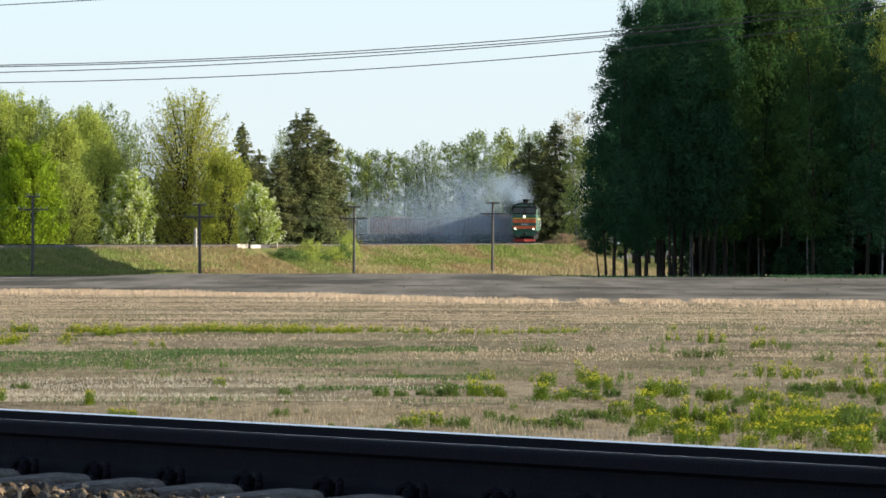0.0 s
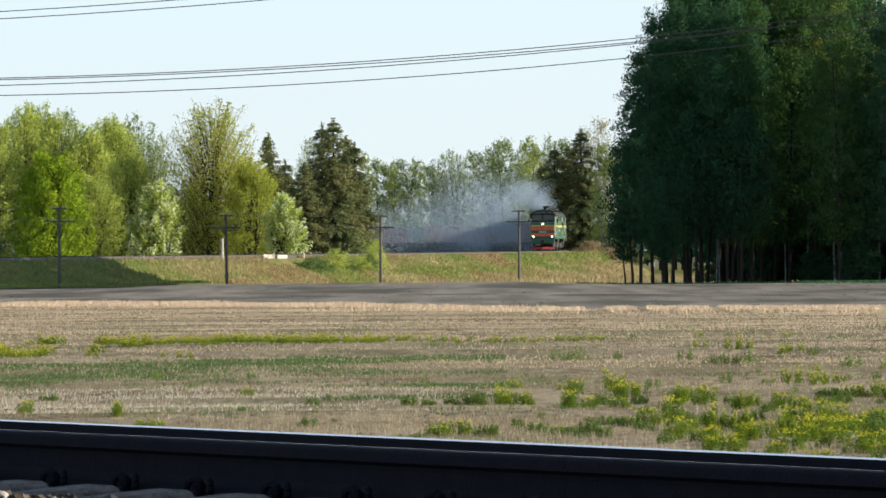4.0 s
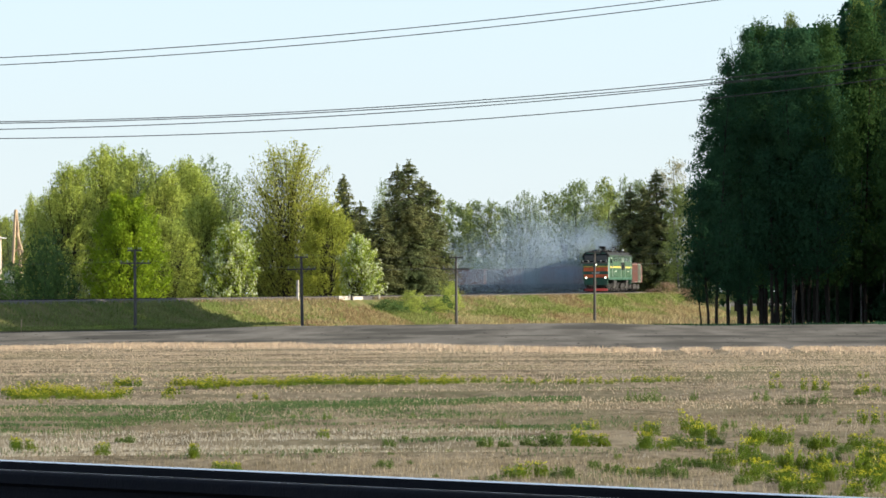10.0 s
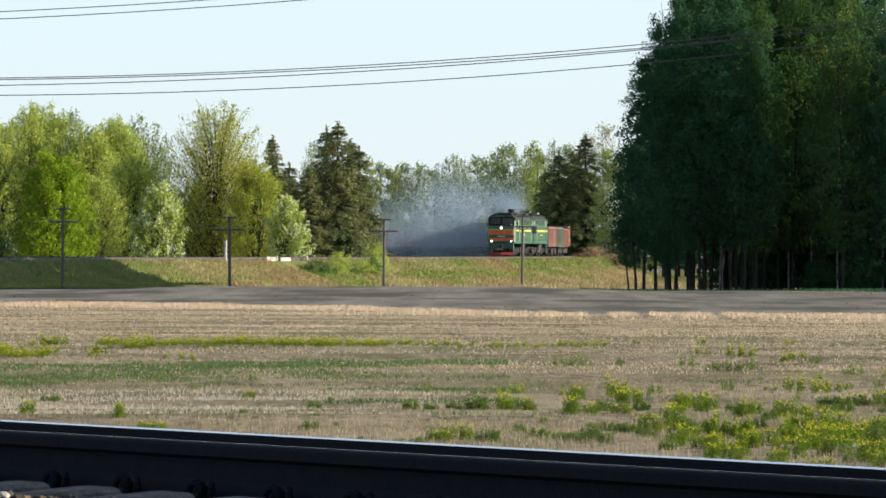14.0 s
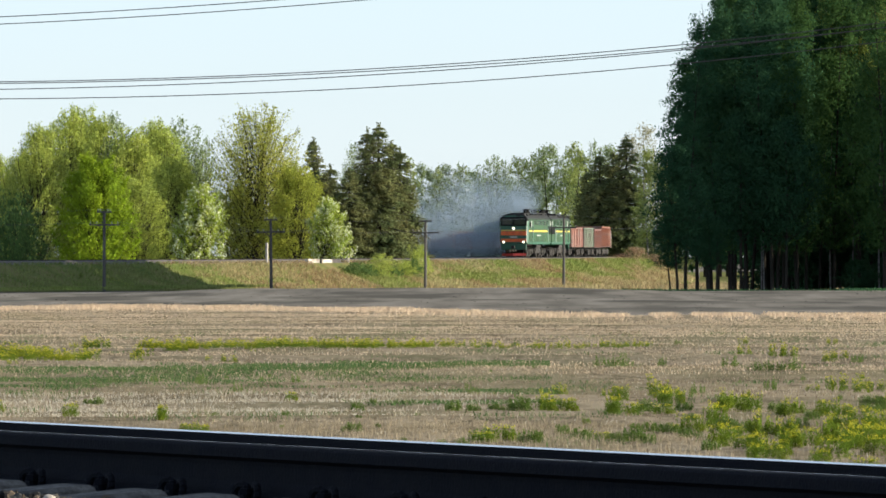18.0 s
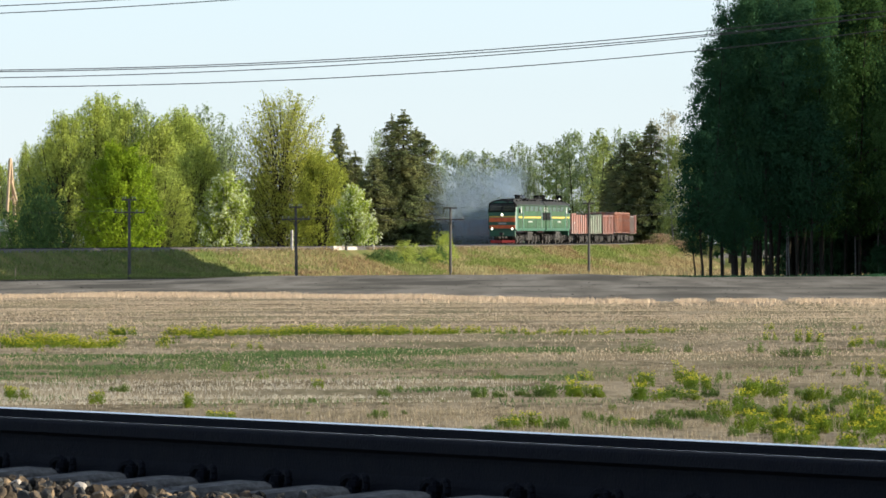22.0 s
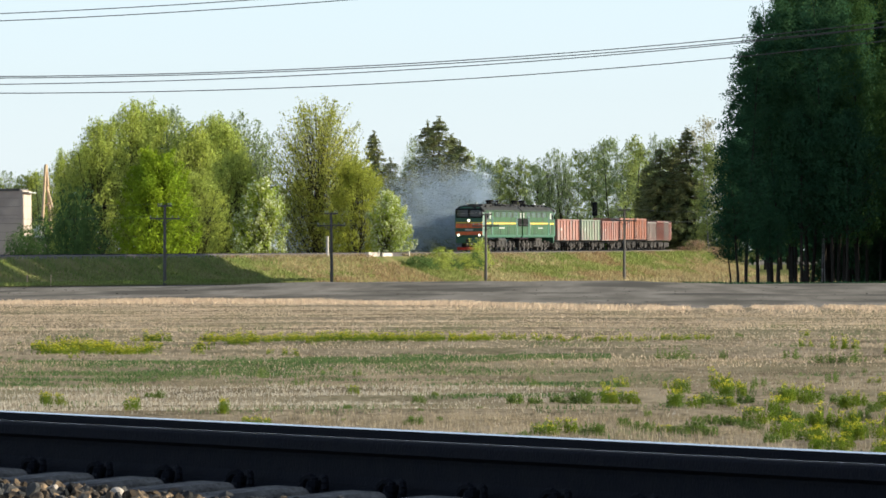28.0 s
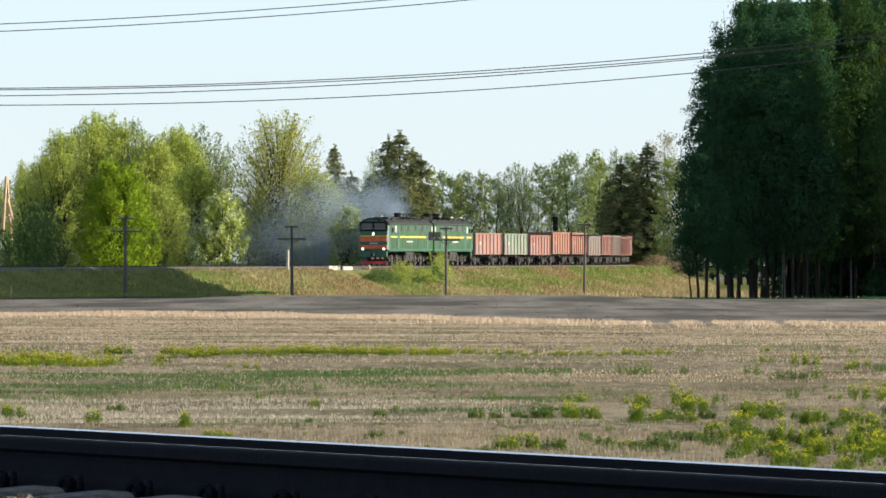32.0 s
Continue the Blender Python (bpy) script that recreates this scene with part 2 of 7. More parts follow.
# ---- building helpers
def mesh_of(name, bm, mat, smooth=False):
    me = bpy.data.meshes.new(name)
    bm.to_mesh(me)
    bm.free()
    me.materials.append(mat)
    if smooth:
        me.shade_smooth()
    return me


def part(name, bm, mat, parent=None, label="", smooth=False):
    ob = new(name, mesh_of(name, bm, mat, smooth))
    if parent is not None:
        ob.parent = parent
    if label:
        tagged(ob, label)
    return ob


def share(name, me, parent, m):
    ob = new(name, me)
    ob.parent, ob.matrix_basis = parent, m
    return ob


def soup(name, verts, faces, mat):
    me = bpy.data.meshes.new(name)
    me.from_pydata(verts, [], faces)
    me.materials.append(mat)
    return me


def box(bm, x0, x1, y0, y1, z0, z1, bevel=0.0):
    r = bmesh.ops.create_cube(bm, size=1, matrix=Matrix.Translation(((x0 + x1) / 2, (y0 + y1) / 2, (z0 + z1) / 2)) @ Matrix.Diagonal((x1 - x0, y1 - y0, z1 - z0, 1)))
    if bevel:
        es = list({e for v in r["verts"] for e in v.link_edges})
        bmesh.ops.bevel(bm, geom=es, offset=bevel, segments=2, affect="EDGES", profile=0.5)
    return bm


def rod(bm, a, b, r0, r1=None, n=8):
    a, b = Vector(a), Vector(b)
    d = b - a
    m = Matrix.Translation((a + b) / 2) @ d.to_track_quat("Z", "Y").to_matrix().to_4x4()
    bmesh.ops.create_cone(bm, cap_ends=True, segments=n, radius1=r0, radius2=r0 if r1 is None else r1, depth=d.length, matrix=m)
    return bm


def sweep(bm, outline, path, closed=True):
    """outline: (across, up) pairs; path: (place, across vector) pairs."""
    rings = [[bm.verts.new(p + a * x + Vector((0, 0, z))) for x, z in outline] for p, a in path]
    n = len(outline)
    for r, s in zip(rings, rings[1:]):
        for i in range(n if closed else n - 1):
            bm.faces.new((r[i], r[(i + 1) % n], s[(i + 1) % n], s[i]))
    if closed:
        bm.faces.new(rings[0][::-1]), bm.faces.new(rings[-1])
    return bm


def empty(name, label, category, group="", m=None):
    ob = new(name)
    ob.empty_display_size = 0.2
    if m is not None:
        ob.matrix_basis = m
    return tagged(ob, label, category, group)


rnd = random.Random(7)

# ---- the plan: the curved line of the far track, seen end on where it turns
RADIUS, TURN_X, TURN_Y = 708.0, 10.65, 971.0
FIELD_Z = -2.6


def line(s, off=0.0, z=0.0):
    """Place on the far track, s metres past its turning point, off metres towards the field; and its heading."""
    a = s / RADIUS
    p = Vector((TURN_X - RADIUS * (1 - math.cos(a)), TURN_Y - RADIUS * math.sin(a), z))
    return p + Vector((math.cos(a), -math.sin(a), 0)) * off, a


def on_line(s, off=0.0, z=0.0):
    p, a = line(s, off, z)
    return Matrix.Translation(p) @ Matrix.Rotation(-a, 4, "Z")     # -y ahead, +x towards the field


# ---- ground
def ease(u):
    u = min(1.0, max(0.0, u))
    return u * u * (3 - 2 * u)


def relief(x, y):
    """Long low drill ridges under the stubble, rougher furrows in the shadowed grey part, and a gentle crest before the
    bank.
    """
    h = 0.0
    if 60 < y < 480:
        v = y + 0.22 * x
        a = ease((y - 60) / 50) * (1 - ease((y - 400) / 80))
        h += a * (0.09 * noise.noise((x * 0.035, v * 0.10, 3.1)) + 0.075 * noise.noise((x * 0.07, v * 0.27, 8.7)) + 0.03 * noise.noise((x * 0.3, v * 0.7, 1.9)))
        h += 0.075 * math.exp(-((y - 249 - 0.5 * math.sin(x * 0.4)) / 2.2) ** 2) * (1 - ease((x - 4) / 6)) * ease((x + 11) / 3)
        h += 0.085 * math.exp(-((v - 219) / 2.4) ** 2) * (1 - ease((x + 10) / 4))
        h += 0.06 * math.exp(-((y - 169 - 0.8 * math.sin(x * 0.5)) / 2.6) ** 2) * (1 - ease((x - 1) / 4))
    if 395 < y < 660:
        a = ease((y - 395) / 50) * (1 - ease((y - 590) / 60))
        h += a * (0.13 * noise.noise((x * 0.05, y * 0.06, 5.2)) + 0.06 * noise.noise((x * 0.16, y * 0.17, 2.4)) + 0.06 * noise.noise((x * 0.5, y * 0.33, 7.7)))
    if y > 480:
        crest = -0.1 + 0.38 * ease((x + 35) / 15) * (1 - ease((x - 3) / 12))
        h += crest * math.exp(-((y - 600) / 45) ** 2)
    return h


def field_height(x, y):
    """The field, with a low swell and the bank of the near line."""
    h = FIELD_Z - 0.6 * min(1, max(0, (y - 620) / 150)) + 0.12 * noise.noise((x * 0.02, y * 0.012, 0)) * min(1, max(0, (y - 60) / 80))
    near = 1 - min(1, max(0, (y + 0.53 * x - 33) / 7))
    return h + (-0.75 - h) * near + relief(x, y)


def field_material():
    """Field painted grey as shadowed beyond the stubble's edge, straw litter before it."""
    m = M["soil"]
    n, l = m.node_tree.nodes, m.node_tree.links
    bsdf = n["Principled BSDF"]
    soil = bsdf.inputs["Base Color"].links[0].from_socket
    geo = n.new("ShaderNodeNewGeometry")
    xyz = n.new("ShaderNodeSeparateXYZ")
    l.new(geo.outputs["Position"], xyz.inputs[0])
    def before(slope, at):
        lin = n.new("ShaderNodeMath")
        lin.operation = "MULTIPLY_ADD"
        l.new(xyz.outputs["X"], lin.inputs[0])
        lin.inputs[1].default_value = slope
        l.new(xyz.outputs["Y"], lin.inputs[2])
        less = n.new("ShaderNodeMath")
        less.operation = "LESS_THAN"
        l.new(lin.outputs[0], less.inputs[0])
        less.inputs[1].default_value = at
        return less.outputs[0]

    near_side = n.new("ShaderNodeMath")
    near_side.operation = "MAXIMUM"
    # the painted shadow's edge across the field
    l.new(before(2.8, 403.0), near_side.inputs[0])
    l.new(before(1.25, 398.7), near_side.inputs[1])
    capped = n.new("ShaderNodeMath")
    capped.operation = "MINIMUM"
    l.new(near_side.outputs[0], capped.inputs[0])
    l.new(before(0.0, 451.0), capped.inputs[1])
    mp = n.new("ShaderNodeMapping")
    mp.inputs["Scale"].default_value = (1.4, 0.35, 1)
    mp.inputs["Rotation"].default_value = (0, 0, 0.2)
    l.new(geo.outputs["Position"], mp.inputs["Vector"])
    nz = n.new("ShaderNodeTexNoise")
    nz.inputs["Scale"].default_value, nz.inputs["Detail"].default_value = 0.3, 8
    l.new(mp.outputs[0], nz.inputs["Vector"])
    ramp = n.new("ShaderNodeValToRGB")
    ramp.color_ramp.elements[0].position, ramp.color_ramp.elements[0].color = 0.4, (0.135, 0.108, 0.068, 1)
    ramp.color_ramp.elements[1].position, ramp.color_ramp.elements[1].color = 0.58, (0.31, 0.25, 0.165, 1)
    fine = n.new("ShaderNodeTexNoise")
    fine.inputs["Scale"].default_value, fine.inputs["Detail"].default_value = 2.4, 6
    l.new(mp.outputs[0], fine.inputs["Vector"])
    both = n.new("ShaderNodeMix")
    both.inputs["Factor"].default_value = 0.5
    l.new(nz.outputs["Fac"], both.inputs[2])
    l.new(fine.outputs["Fac"], both.inputs[3])
    l.new(both.outputs[0], ramp.inputs[0])
    wide = n.new("ShaderNodeTexNoise")
    wide.inputs["Scale"].default_value, wide.inputs["Detail"].default_value = 0.13, 4
    l.new(mp.outputs[0], wide.inputs["Vector"])
    damp = n.new("ShaderNodeMapRange")
    damp.inputs["From Min"].default_value, damp.inputs["From Max"].default_value, damp.inputs["To Max"].default_value = 0.48, 0.62, 0.75
    l.new(wide.outputs["Fac"], damp.inputs["Value"])
    litter = n.new("ShaderNodeMix")
    litter.data_type = "RGBA"
    l.new(damp.outputs[0], litter.inputs["Factor"])
    l.new(ramp.outputs[0], litter.inputs[6])
    litter.inputs[7].default_value = (0.17, 0.152, 0.085, 1)
    mx = n.new("ShaderNodeMix")
    mx.data_type = "RGBA"
    l.new(capped.outputs[0], mx.inputs["Factor"])
    l.new(soil, mx.inputs[6])
    l.new(litter.outputs[2], mx.inputs[7])
    l.new(mx.outputs[2], bsdf.inputs["Base Color"])
    return m


def build_ground():
    ys = [-40, -10, 5, 15, 20, 24] + list(range(28, 60, 2)) + list(range(60, 80, 5)) + list(range(80, 300)) + list(range(300, 420, 2)) + [420 + 1.5 * i for i in range(150)] + list(range(645, 760, 8)) + [800, 860, 940, 1050, 1200, 1500, 2000, 2800, 4000]
    xs = [-2600, -1400, -700, -350, -180, -120] + list(range(-90, -26, 4)) + [-26 + 1.5 * i for i in range(35)] + list(range(28, 91, 4)) + [120, 180, 350, 700, 1400, 2600]
    verts = [(x, y, field_height(x, y)) for y in ys for x in xs]
    w = len(xs)
    faces = [(j * w + i, j * w + i + 1, (j + 1) * w + i + 1, (j + 1) * w + i) for j in range(len(ys) - 1) for i in range(w - 1)]
    me = soup("ground", verts, faces, field_material())
    me.shade_smooth()
    tagged(new("ground", me), "field ground under the stubble, painted grey where the wood's shadow lies", "ground", kind="structure")


build_ground()


def berm(s):
    """How much wider the bank is near its turning point."""
    u = min(1, max(0, (80 - s) / 45))
    return 3.0 * u * u * (3 - 2 * u)


def build_bank():
    bm = bmesh.new()
    path = []
    for s in range(-340, 431, 6):
        p, a = line(s)
        path.append((p, Vector((math.cos(a), -math.sin(a), 0))))
    outline = [(-14, -3.6), (-9, -3.1), (-3.6, -0.75), (-2.4, -0.42), (2.4, -0.42), (3.5, -0.42), (5.2, -1.4), (8.3, -2.62), (9.6, -3.25), (11, -3.7)]
    rings = [[bm.verts.new(p + a * (x + (berm(s) if x > 3 else 0)) + Vector((0, 0, z))) for x, z in outline] for s, (p, a) in zip(range(-340, 431, 6), path)]
    for r, q in zip(rings, rings[1:]):
        for i in range(len(outline) - 1):
            bm.faces.new((r[i], r[i + 1], q[i + 1], q[i]))
    tagged(part("embankment", bm, M["bank"], smooth=True), "grassy railway embankment, green and straw-coloured", "embankment", kind="structure")
    bm = bmesh.new()
    sweep(bm, [(-2.8, -0.5), (-1.8, -0.12), (-1.0, -0.14), (1.0, -0.14), (1.5, -0.06), (2.0, -0.05), (3.0, -0.45)], path, closed=False)
    bed = tagged(part("track_bed", bm, M["gravel"]), "grey gravel bed of the far track", "track bed", kind="structure")
    for side in (-0.76, 0.76):
        bm = bmesh.new()
        sweep(bm, [(side - 0.07, -0.18), (side + 0.07, -0.18), (side + 0.036, -0.03), (side + 0.036, 0), (side - 0.036, 0), (side - 0.036, -0.03)], path)
        part("rail", bm, M["rust"], bed)


build_bank()

# ---- the near line
NEAR_AZ = math.atan(7200 / 13500)
NEAR_U = Vector((-math.sin(NEAR_AZ), math.cos(NEAR_AZ), 0.0023))
NEAR_N = Vector((math.cos(NEAR_AZ), math.sin(NEAR_AZ), 0))       # away from the viewer
NEAR_P = Vector((0, 22.8, 0.044))
CANT = -0.06 / 1.595


def near(s, off=0.0, z=0.0):
    return NEAR_P + NEAR_U * s + NEAR_N * off + Vector((0, 0, z + CANT * off))


RAIL = [(-0.075, -0.18), (0.075, -0.18), (0.075, -0.169), (0.02, -0.15), (0.009, -0.12), (0.009, -0.07), (0.012, -0.055), (0.0375, -0.044), (0.0365, -0.013), (0.03, -0.004), (0.012, 0.0),
        (-0.012, 0.0), (-0.03, -0.004), (-0.0365, -0.013), (-0.0375, -0.044), (-0.012, -0.055), (-0.009, -0.07), (-0.009, -0.12), (-0.02, -0.15), (-0.075, -0.169)]


def build_near_track():
    bed = empty("near_track", "railway track of rusty rails on concrete sleepers in ballast", "railway track")
    for off in (0.0, 1.595):
        bm = bmesh.new()
        tilt = NEAR_N + Vector((0, 0, CANT))
        sweep(bm, RAIL, [(near(s, off), tilt) for s in range(-30, 61, 5)])
        rail = part("rail", bm, M["rust"], bed, "rusty steel rail with its shade and bluish sheen painted in")
        bm = bmesh.new()
        sweep(bm, [(0.03, -0.003), (0.014, 0.0016), (-0.016, 0.0016), (-0.0385, -0.0034), (-0.034, -0.0075), (0, -0.006)] if off else
              [(0.02, -0.003), (0.01, 0.0012), (-0.006, 0.0012), (0, -0.004)], [(near(s, off), tilt) for s in range(-30, 61, 5)])
        part("running_band", bm, M["shine"], rail, "wheel-polished running surface")
    return bed


near_track = build_near_track()


NEAR_TURN = Matrix.Rotation(NEAR_AZ, 4, "Z")


def build_sleepers(bed):
    bm = bmesh.new()
    # one half of a concrete sleeper, thinner towards its end, with rounded shoulders
    outline = [(-0.13, -0.17), (0.13, -0.17), (0.11, -0.014), (0.095, 0.0), (-0.095, 0.0), (-0.11, -0.014)]
    rings = []
    for off, top in ((-0.6, -0.25), (-0.57, -0.205), (-0.5, -0.192), (-0.25, -0.162), (-0.19, -0.158), (-0.172, -0.166), (-0.16, -0.215), (-0.075, -0.215), (-0.07, -0.181), (0.1, -0.181), (0.2, -0.195), (0.8, -0.24), (1.4, -0.2), (1.8, -0.205), (2.12, -0.24)):
        c = NEAR_N * off + Vector((0, 0, top + CANT * off))
        rings.append([bm.verts.new(c + NEAR_U * a + Vector((0, 0, z))) for a, z in outline])
    for r, s in zip(rings, rings[1:]):
        for i in range(6):
            bm.faces.new((r[i], r[(i + 1) % 6], s[(i + 1) % 6], s[i]))
    bm.faces.new(rings[0][::-1]), bm.faces.new(rings[-1])
    bmesh.ops.recalc_face_normals(bm, faces=bm.faces)
    sleeper = mesh_of("sleeper", bm, M["concrete"])
    bm = bmesh.new()
    for off in (-0.1,):
        c = NEAR_N * off + Vector((0, 0, -0.165 + CANT * off))
        rod(bm, c - Vector((0, 0, 0.05)), c + Vector((0, 0, 0.036)), 0.015, n=8)
        rod(bm, c + Vector((0, 0, 0.006)), c + Vector((0, 0, 0.026)), 0.028, n=6)
        # the sprung clamp: a round bar curled into a loop on both sides of the bolt
        for k in (-1, 1):
            loop = []
            for j in range(11):
                u = j / 10 * 4.9 - 0.6
                loop.append(c + NEAR_U * (k * (0.05 + 0.036 * math.cos(u))) + Vector((0, 0, 0.004 + 0.034 * math.sin(u))) + NEAR_N * (-0.012 + 0.004 * j))
            for p, q in zip(loop, loop[1:]):
                rod(bm, p, q, 0.0125, n=6)
            rod(bm, c + NEAR_U * k * 0.07 - Vector((0, 0, 0.06)), c + NEAR_U * k * 0.07 - Vector((0, 0, 0.022)), 0.03, 0.02, n=8)
        rod(bm, c - NEAR_U * 0.085 - Vector((0, 0, 0.034)), c + NEAR_U * 0.085 - Vector((0, 0, 0.034)), 0.018, n=8)
        box(bm, c.x - 0.05, c.x + 0.05, c.y - 0.04, c.y + 0.04, c.z - 0.05, c.z - 0.018, 0.008)
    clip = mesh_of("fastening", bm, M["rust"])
    for i in range(-12, 20):
        m = Matrix.Translation(NEAR_P + NEAR_U * (0.546 * i + 0.006))
        share("sleeper", sleeper, bed, m @ Matrix.Rotation(rnd.uniform(-0.01, 0.01), 4, "Z"))
        share("fastening", clip, bed, m)
        share("fastening", clip, bed, m @ Matrix.Translation(NEAR_N * 1.595 + Vector((0, 0, CANT * 1.595))))
        share("fastening", clip, bed, m @ Matrix.Translation(NEAR_N * 0.2 + Vector((0, 0, CANT * 0.2))))


build_sleepers(near_track)


def build_ballast():
    rs = np.random.RandomState(3)
    bm = bmesh.new()
    sweep(bm, [(-9, -0.9), (-2.6, -0.62), (-1.4, -0.27), (-0.56, -0.27), (-0.4, -0.36), (-0.13, -0.36), (-0.05, -0.176), (0.12, -0.176), (1.45, -0.25), (1.7, -0.38), (2.2, -0.4), (3.4, -0.5), (6, -1.6), (9, -2.7)],
          [(NEAR_P + NEAR_U * s, NEAR_N) for s in range(-40, 75, 5)], closed=False)
    tagged(part("ballast_bed", bm, M["gravel"]), "grey gravel shoulder under the near track", "ballast", kind="structure")
    proto = []
    for k in range(12):
        b = bmesh.new()
        bmesh.ops.create_icosphere(b, subdivisions=2, radius=1)
        v = np.array([p.co[:] for p in b.verts])
        for q in range(6):                      # knock flat faces off the round
            d = rs.normal(size=3)
            d = d / np.linalg.norm(d)
            over = np.maximum(0, v @ d - rs.uniform(0.32, 0.66))
            v = v - over[:, None] * d
        v *= 1 + rs.uniform(-0.04, 0.04, (len(v), 1))
        v *= rs.uniform(0.7, 1.25, 3)
        proto.append((v, [[q.index for q in f.verts] for f in b.faces]))
        b.free()
    piles = {"stone": ([], []), "stone_grey": ([], []), "stone_pale": ([], [])}
    for i in range(4300):
        s, off = rs.uniform(-3.9, 3.9), rs.uniform(-1.15, -0.1)
        if rs.rand() < 0.03:
            off = rs.uniform(0.1, 1.5)
        k = ((s - 0.006) / 0.546) % 1
        on_sleeper = min(k, 1 - k) < 0.24 and -0.43 < off
        r = rs.choice((0.017, 0.022, 0.028, 0.034), p=(0.25, 0.35, 0.28, 0.12))
        if on_sleeper:
            continue
        z = -0.31 if off > -0.3 else -0.31 + (-0.3 - off) / 0.18 * 0.085 if off > -0.48 else -0.222
        z = -0.2 if off > 0.1 else z
        z += rs.uniform(-0.022, 0.026) + 0.015 * noise.noise((s * 2.5, off * 4, 0))
        c = np.array(near(s, off, z))
        v, f = proto[i % 12]
        q = np.array(Euler(rs.uniform(0, 6.3, 3)).to_matrix())
        verts, faces = piles[rs.choice(("stone", "stone_grey", "stone_pale"), p=(0.55, 0.43, 0.02))]
        base = len(verts)
        verts.extend((v @ q.T * r + c).tolist())
        faces.extend([[j + base for j in t] for t in f])
    for k, words in (("stone", "loose brown ballast stones beside the rail"), ("stone_grey", "loose dark grey ballast stones beside the rail"), ("stone_pale", "scattered pale ballast stones beside the rail")):
        me = soup("ballast", *piles[k], M[k])
        tagged(new("ballast", me), words, "gravel", kind="stuff")


build_ballast()


# ---- plants
def unit_rows(v):
    return v / (np.linalg.norm(v, axis=1)[:, None] + 1e-9)


def cards(centres, size, rs, mat, name, droop=0.0, slim=1.0, facing=None, loose=0.6):
    """Small leaf blades at the given places; facing: the ways that they turn to, loosely."""
    n = len(centres)
    a = rs.normal(size=(n, 3))
    a[:, 2] -= droop
    if facing is not None:
        f = unit_rows(facing + rs.normal(size=(n, 3)) * loose)
        a -= f * (a * f).sum(1)[:, None]
        a = unit_rows(a)
        b = np.cross(f, a)
    else:
        a = unit_rows(a)
        b = unit_rows(np.cross(a, rs.normal(size=(n, 3))))
    s = size * rs.uniform(0.6, 1.4, (n, 1))
    a, b = a * s, b * s * 0.55 * slim
    v = np.stack([centres - a * 0.7 - b * 1.1, centres - a * 0.5 + b * 1.1, centres + a * 1.1], 1).reshape(-1, 3)
    return soup(name, v.tolist(), np.arange(3 * n).reshape(-1, 3).tolist(), mat)


def trunk_mesh(rs, height, radius, limbs, mat, lean=0.02, forks=1, low=0.25, spread=0.3):
    """Tapered stems with limbs; returns the mesh and the places of the limbs' tips."""
    bm, tips = bmesh.new(), []
    for f in range(forks):
        p = Vector((rs.normal() * 0.12 * (forks > 1), rs.normal() * 0.12 * (forks > 1), -0.6))
        d = Vector((rs.normal() * lean * (1 + 2 * (forks > 1)), rs.normal() * lean * (1 + 2 * (forks > 1)), 1)).normalized()
        seg, r = 8, radius / math.sqrt(forks)
        pts = [p]
        for i in range(seg):
            d = (d + Vector((rs.normal(), rs.normal(), 0)) * lean * 1.5).normalized()
            pts.append(pts[-1] + d * (height * 0.97 / seg))
        for i in range(seg):
            rod(bm, pts[i], pts[i + 1], r * (1 - i / seg * 0.92), r * (1 - (i + 1) / seg * 0.92), 6)
        for i in range(limbs // forks):
            t = low + (0.95 - low) * rs.rand()
            q = pts[0].lerp(pts[-1], t)
            k = min(seg - 1, int(t * seg))
            q = pts[k].lerp(pts[k + 1], t * seg - k)
            ang = rs.rand() * 6.283
            ln = height * spread * (0.35 + 0.65 * (1 - t)) * rs.uniform(0.6, 1.2)
            e = q + Vector((math.cos(ang) * ln, math.sin(ang) * ln, ln * rs.uniform(0.35, 1.0)))
            mid = q.lerp(e, 0.5) + Vector((0, 0, -0.05 * ln))
            rod(bm, q, mid, r * 0.35 * (1 - t * 0.7), r * 0.2 * (1 - t * 0.7), 3)
            rod(bm, mid, e, r * 0.2 * (1 - t * 0.7), 0.02, 3)
            tips += [mid, e]
    return mesh_of("trunk", bm, mat), tips


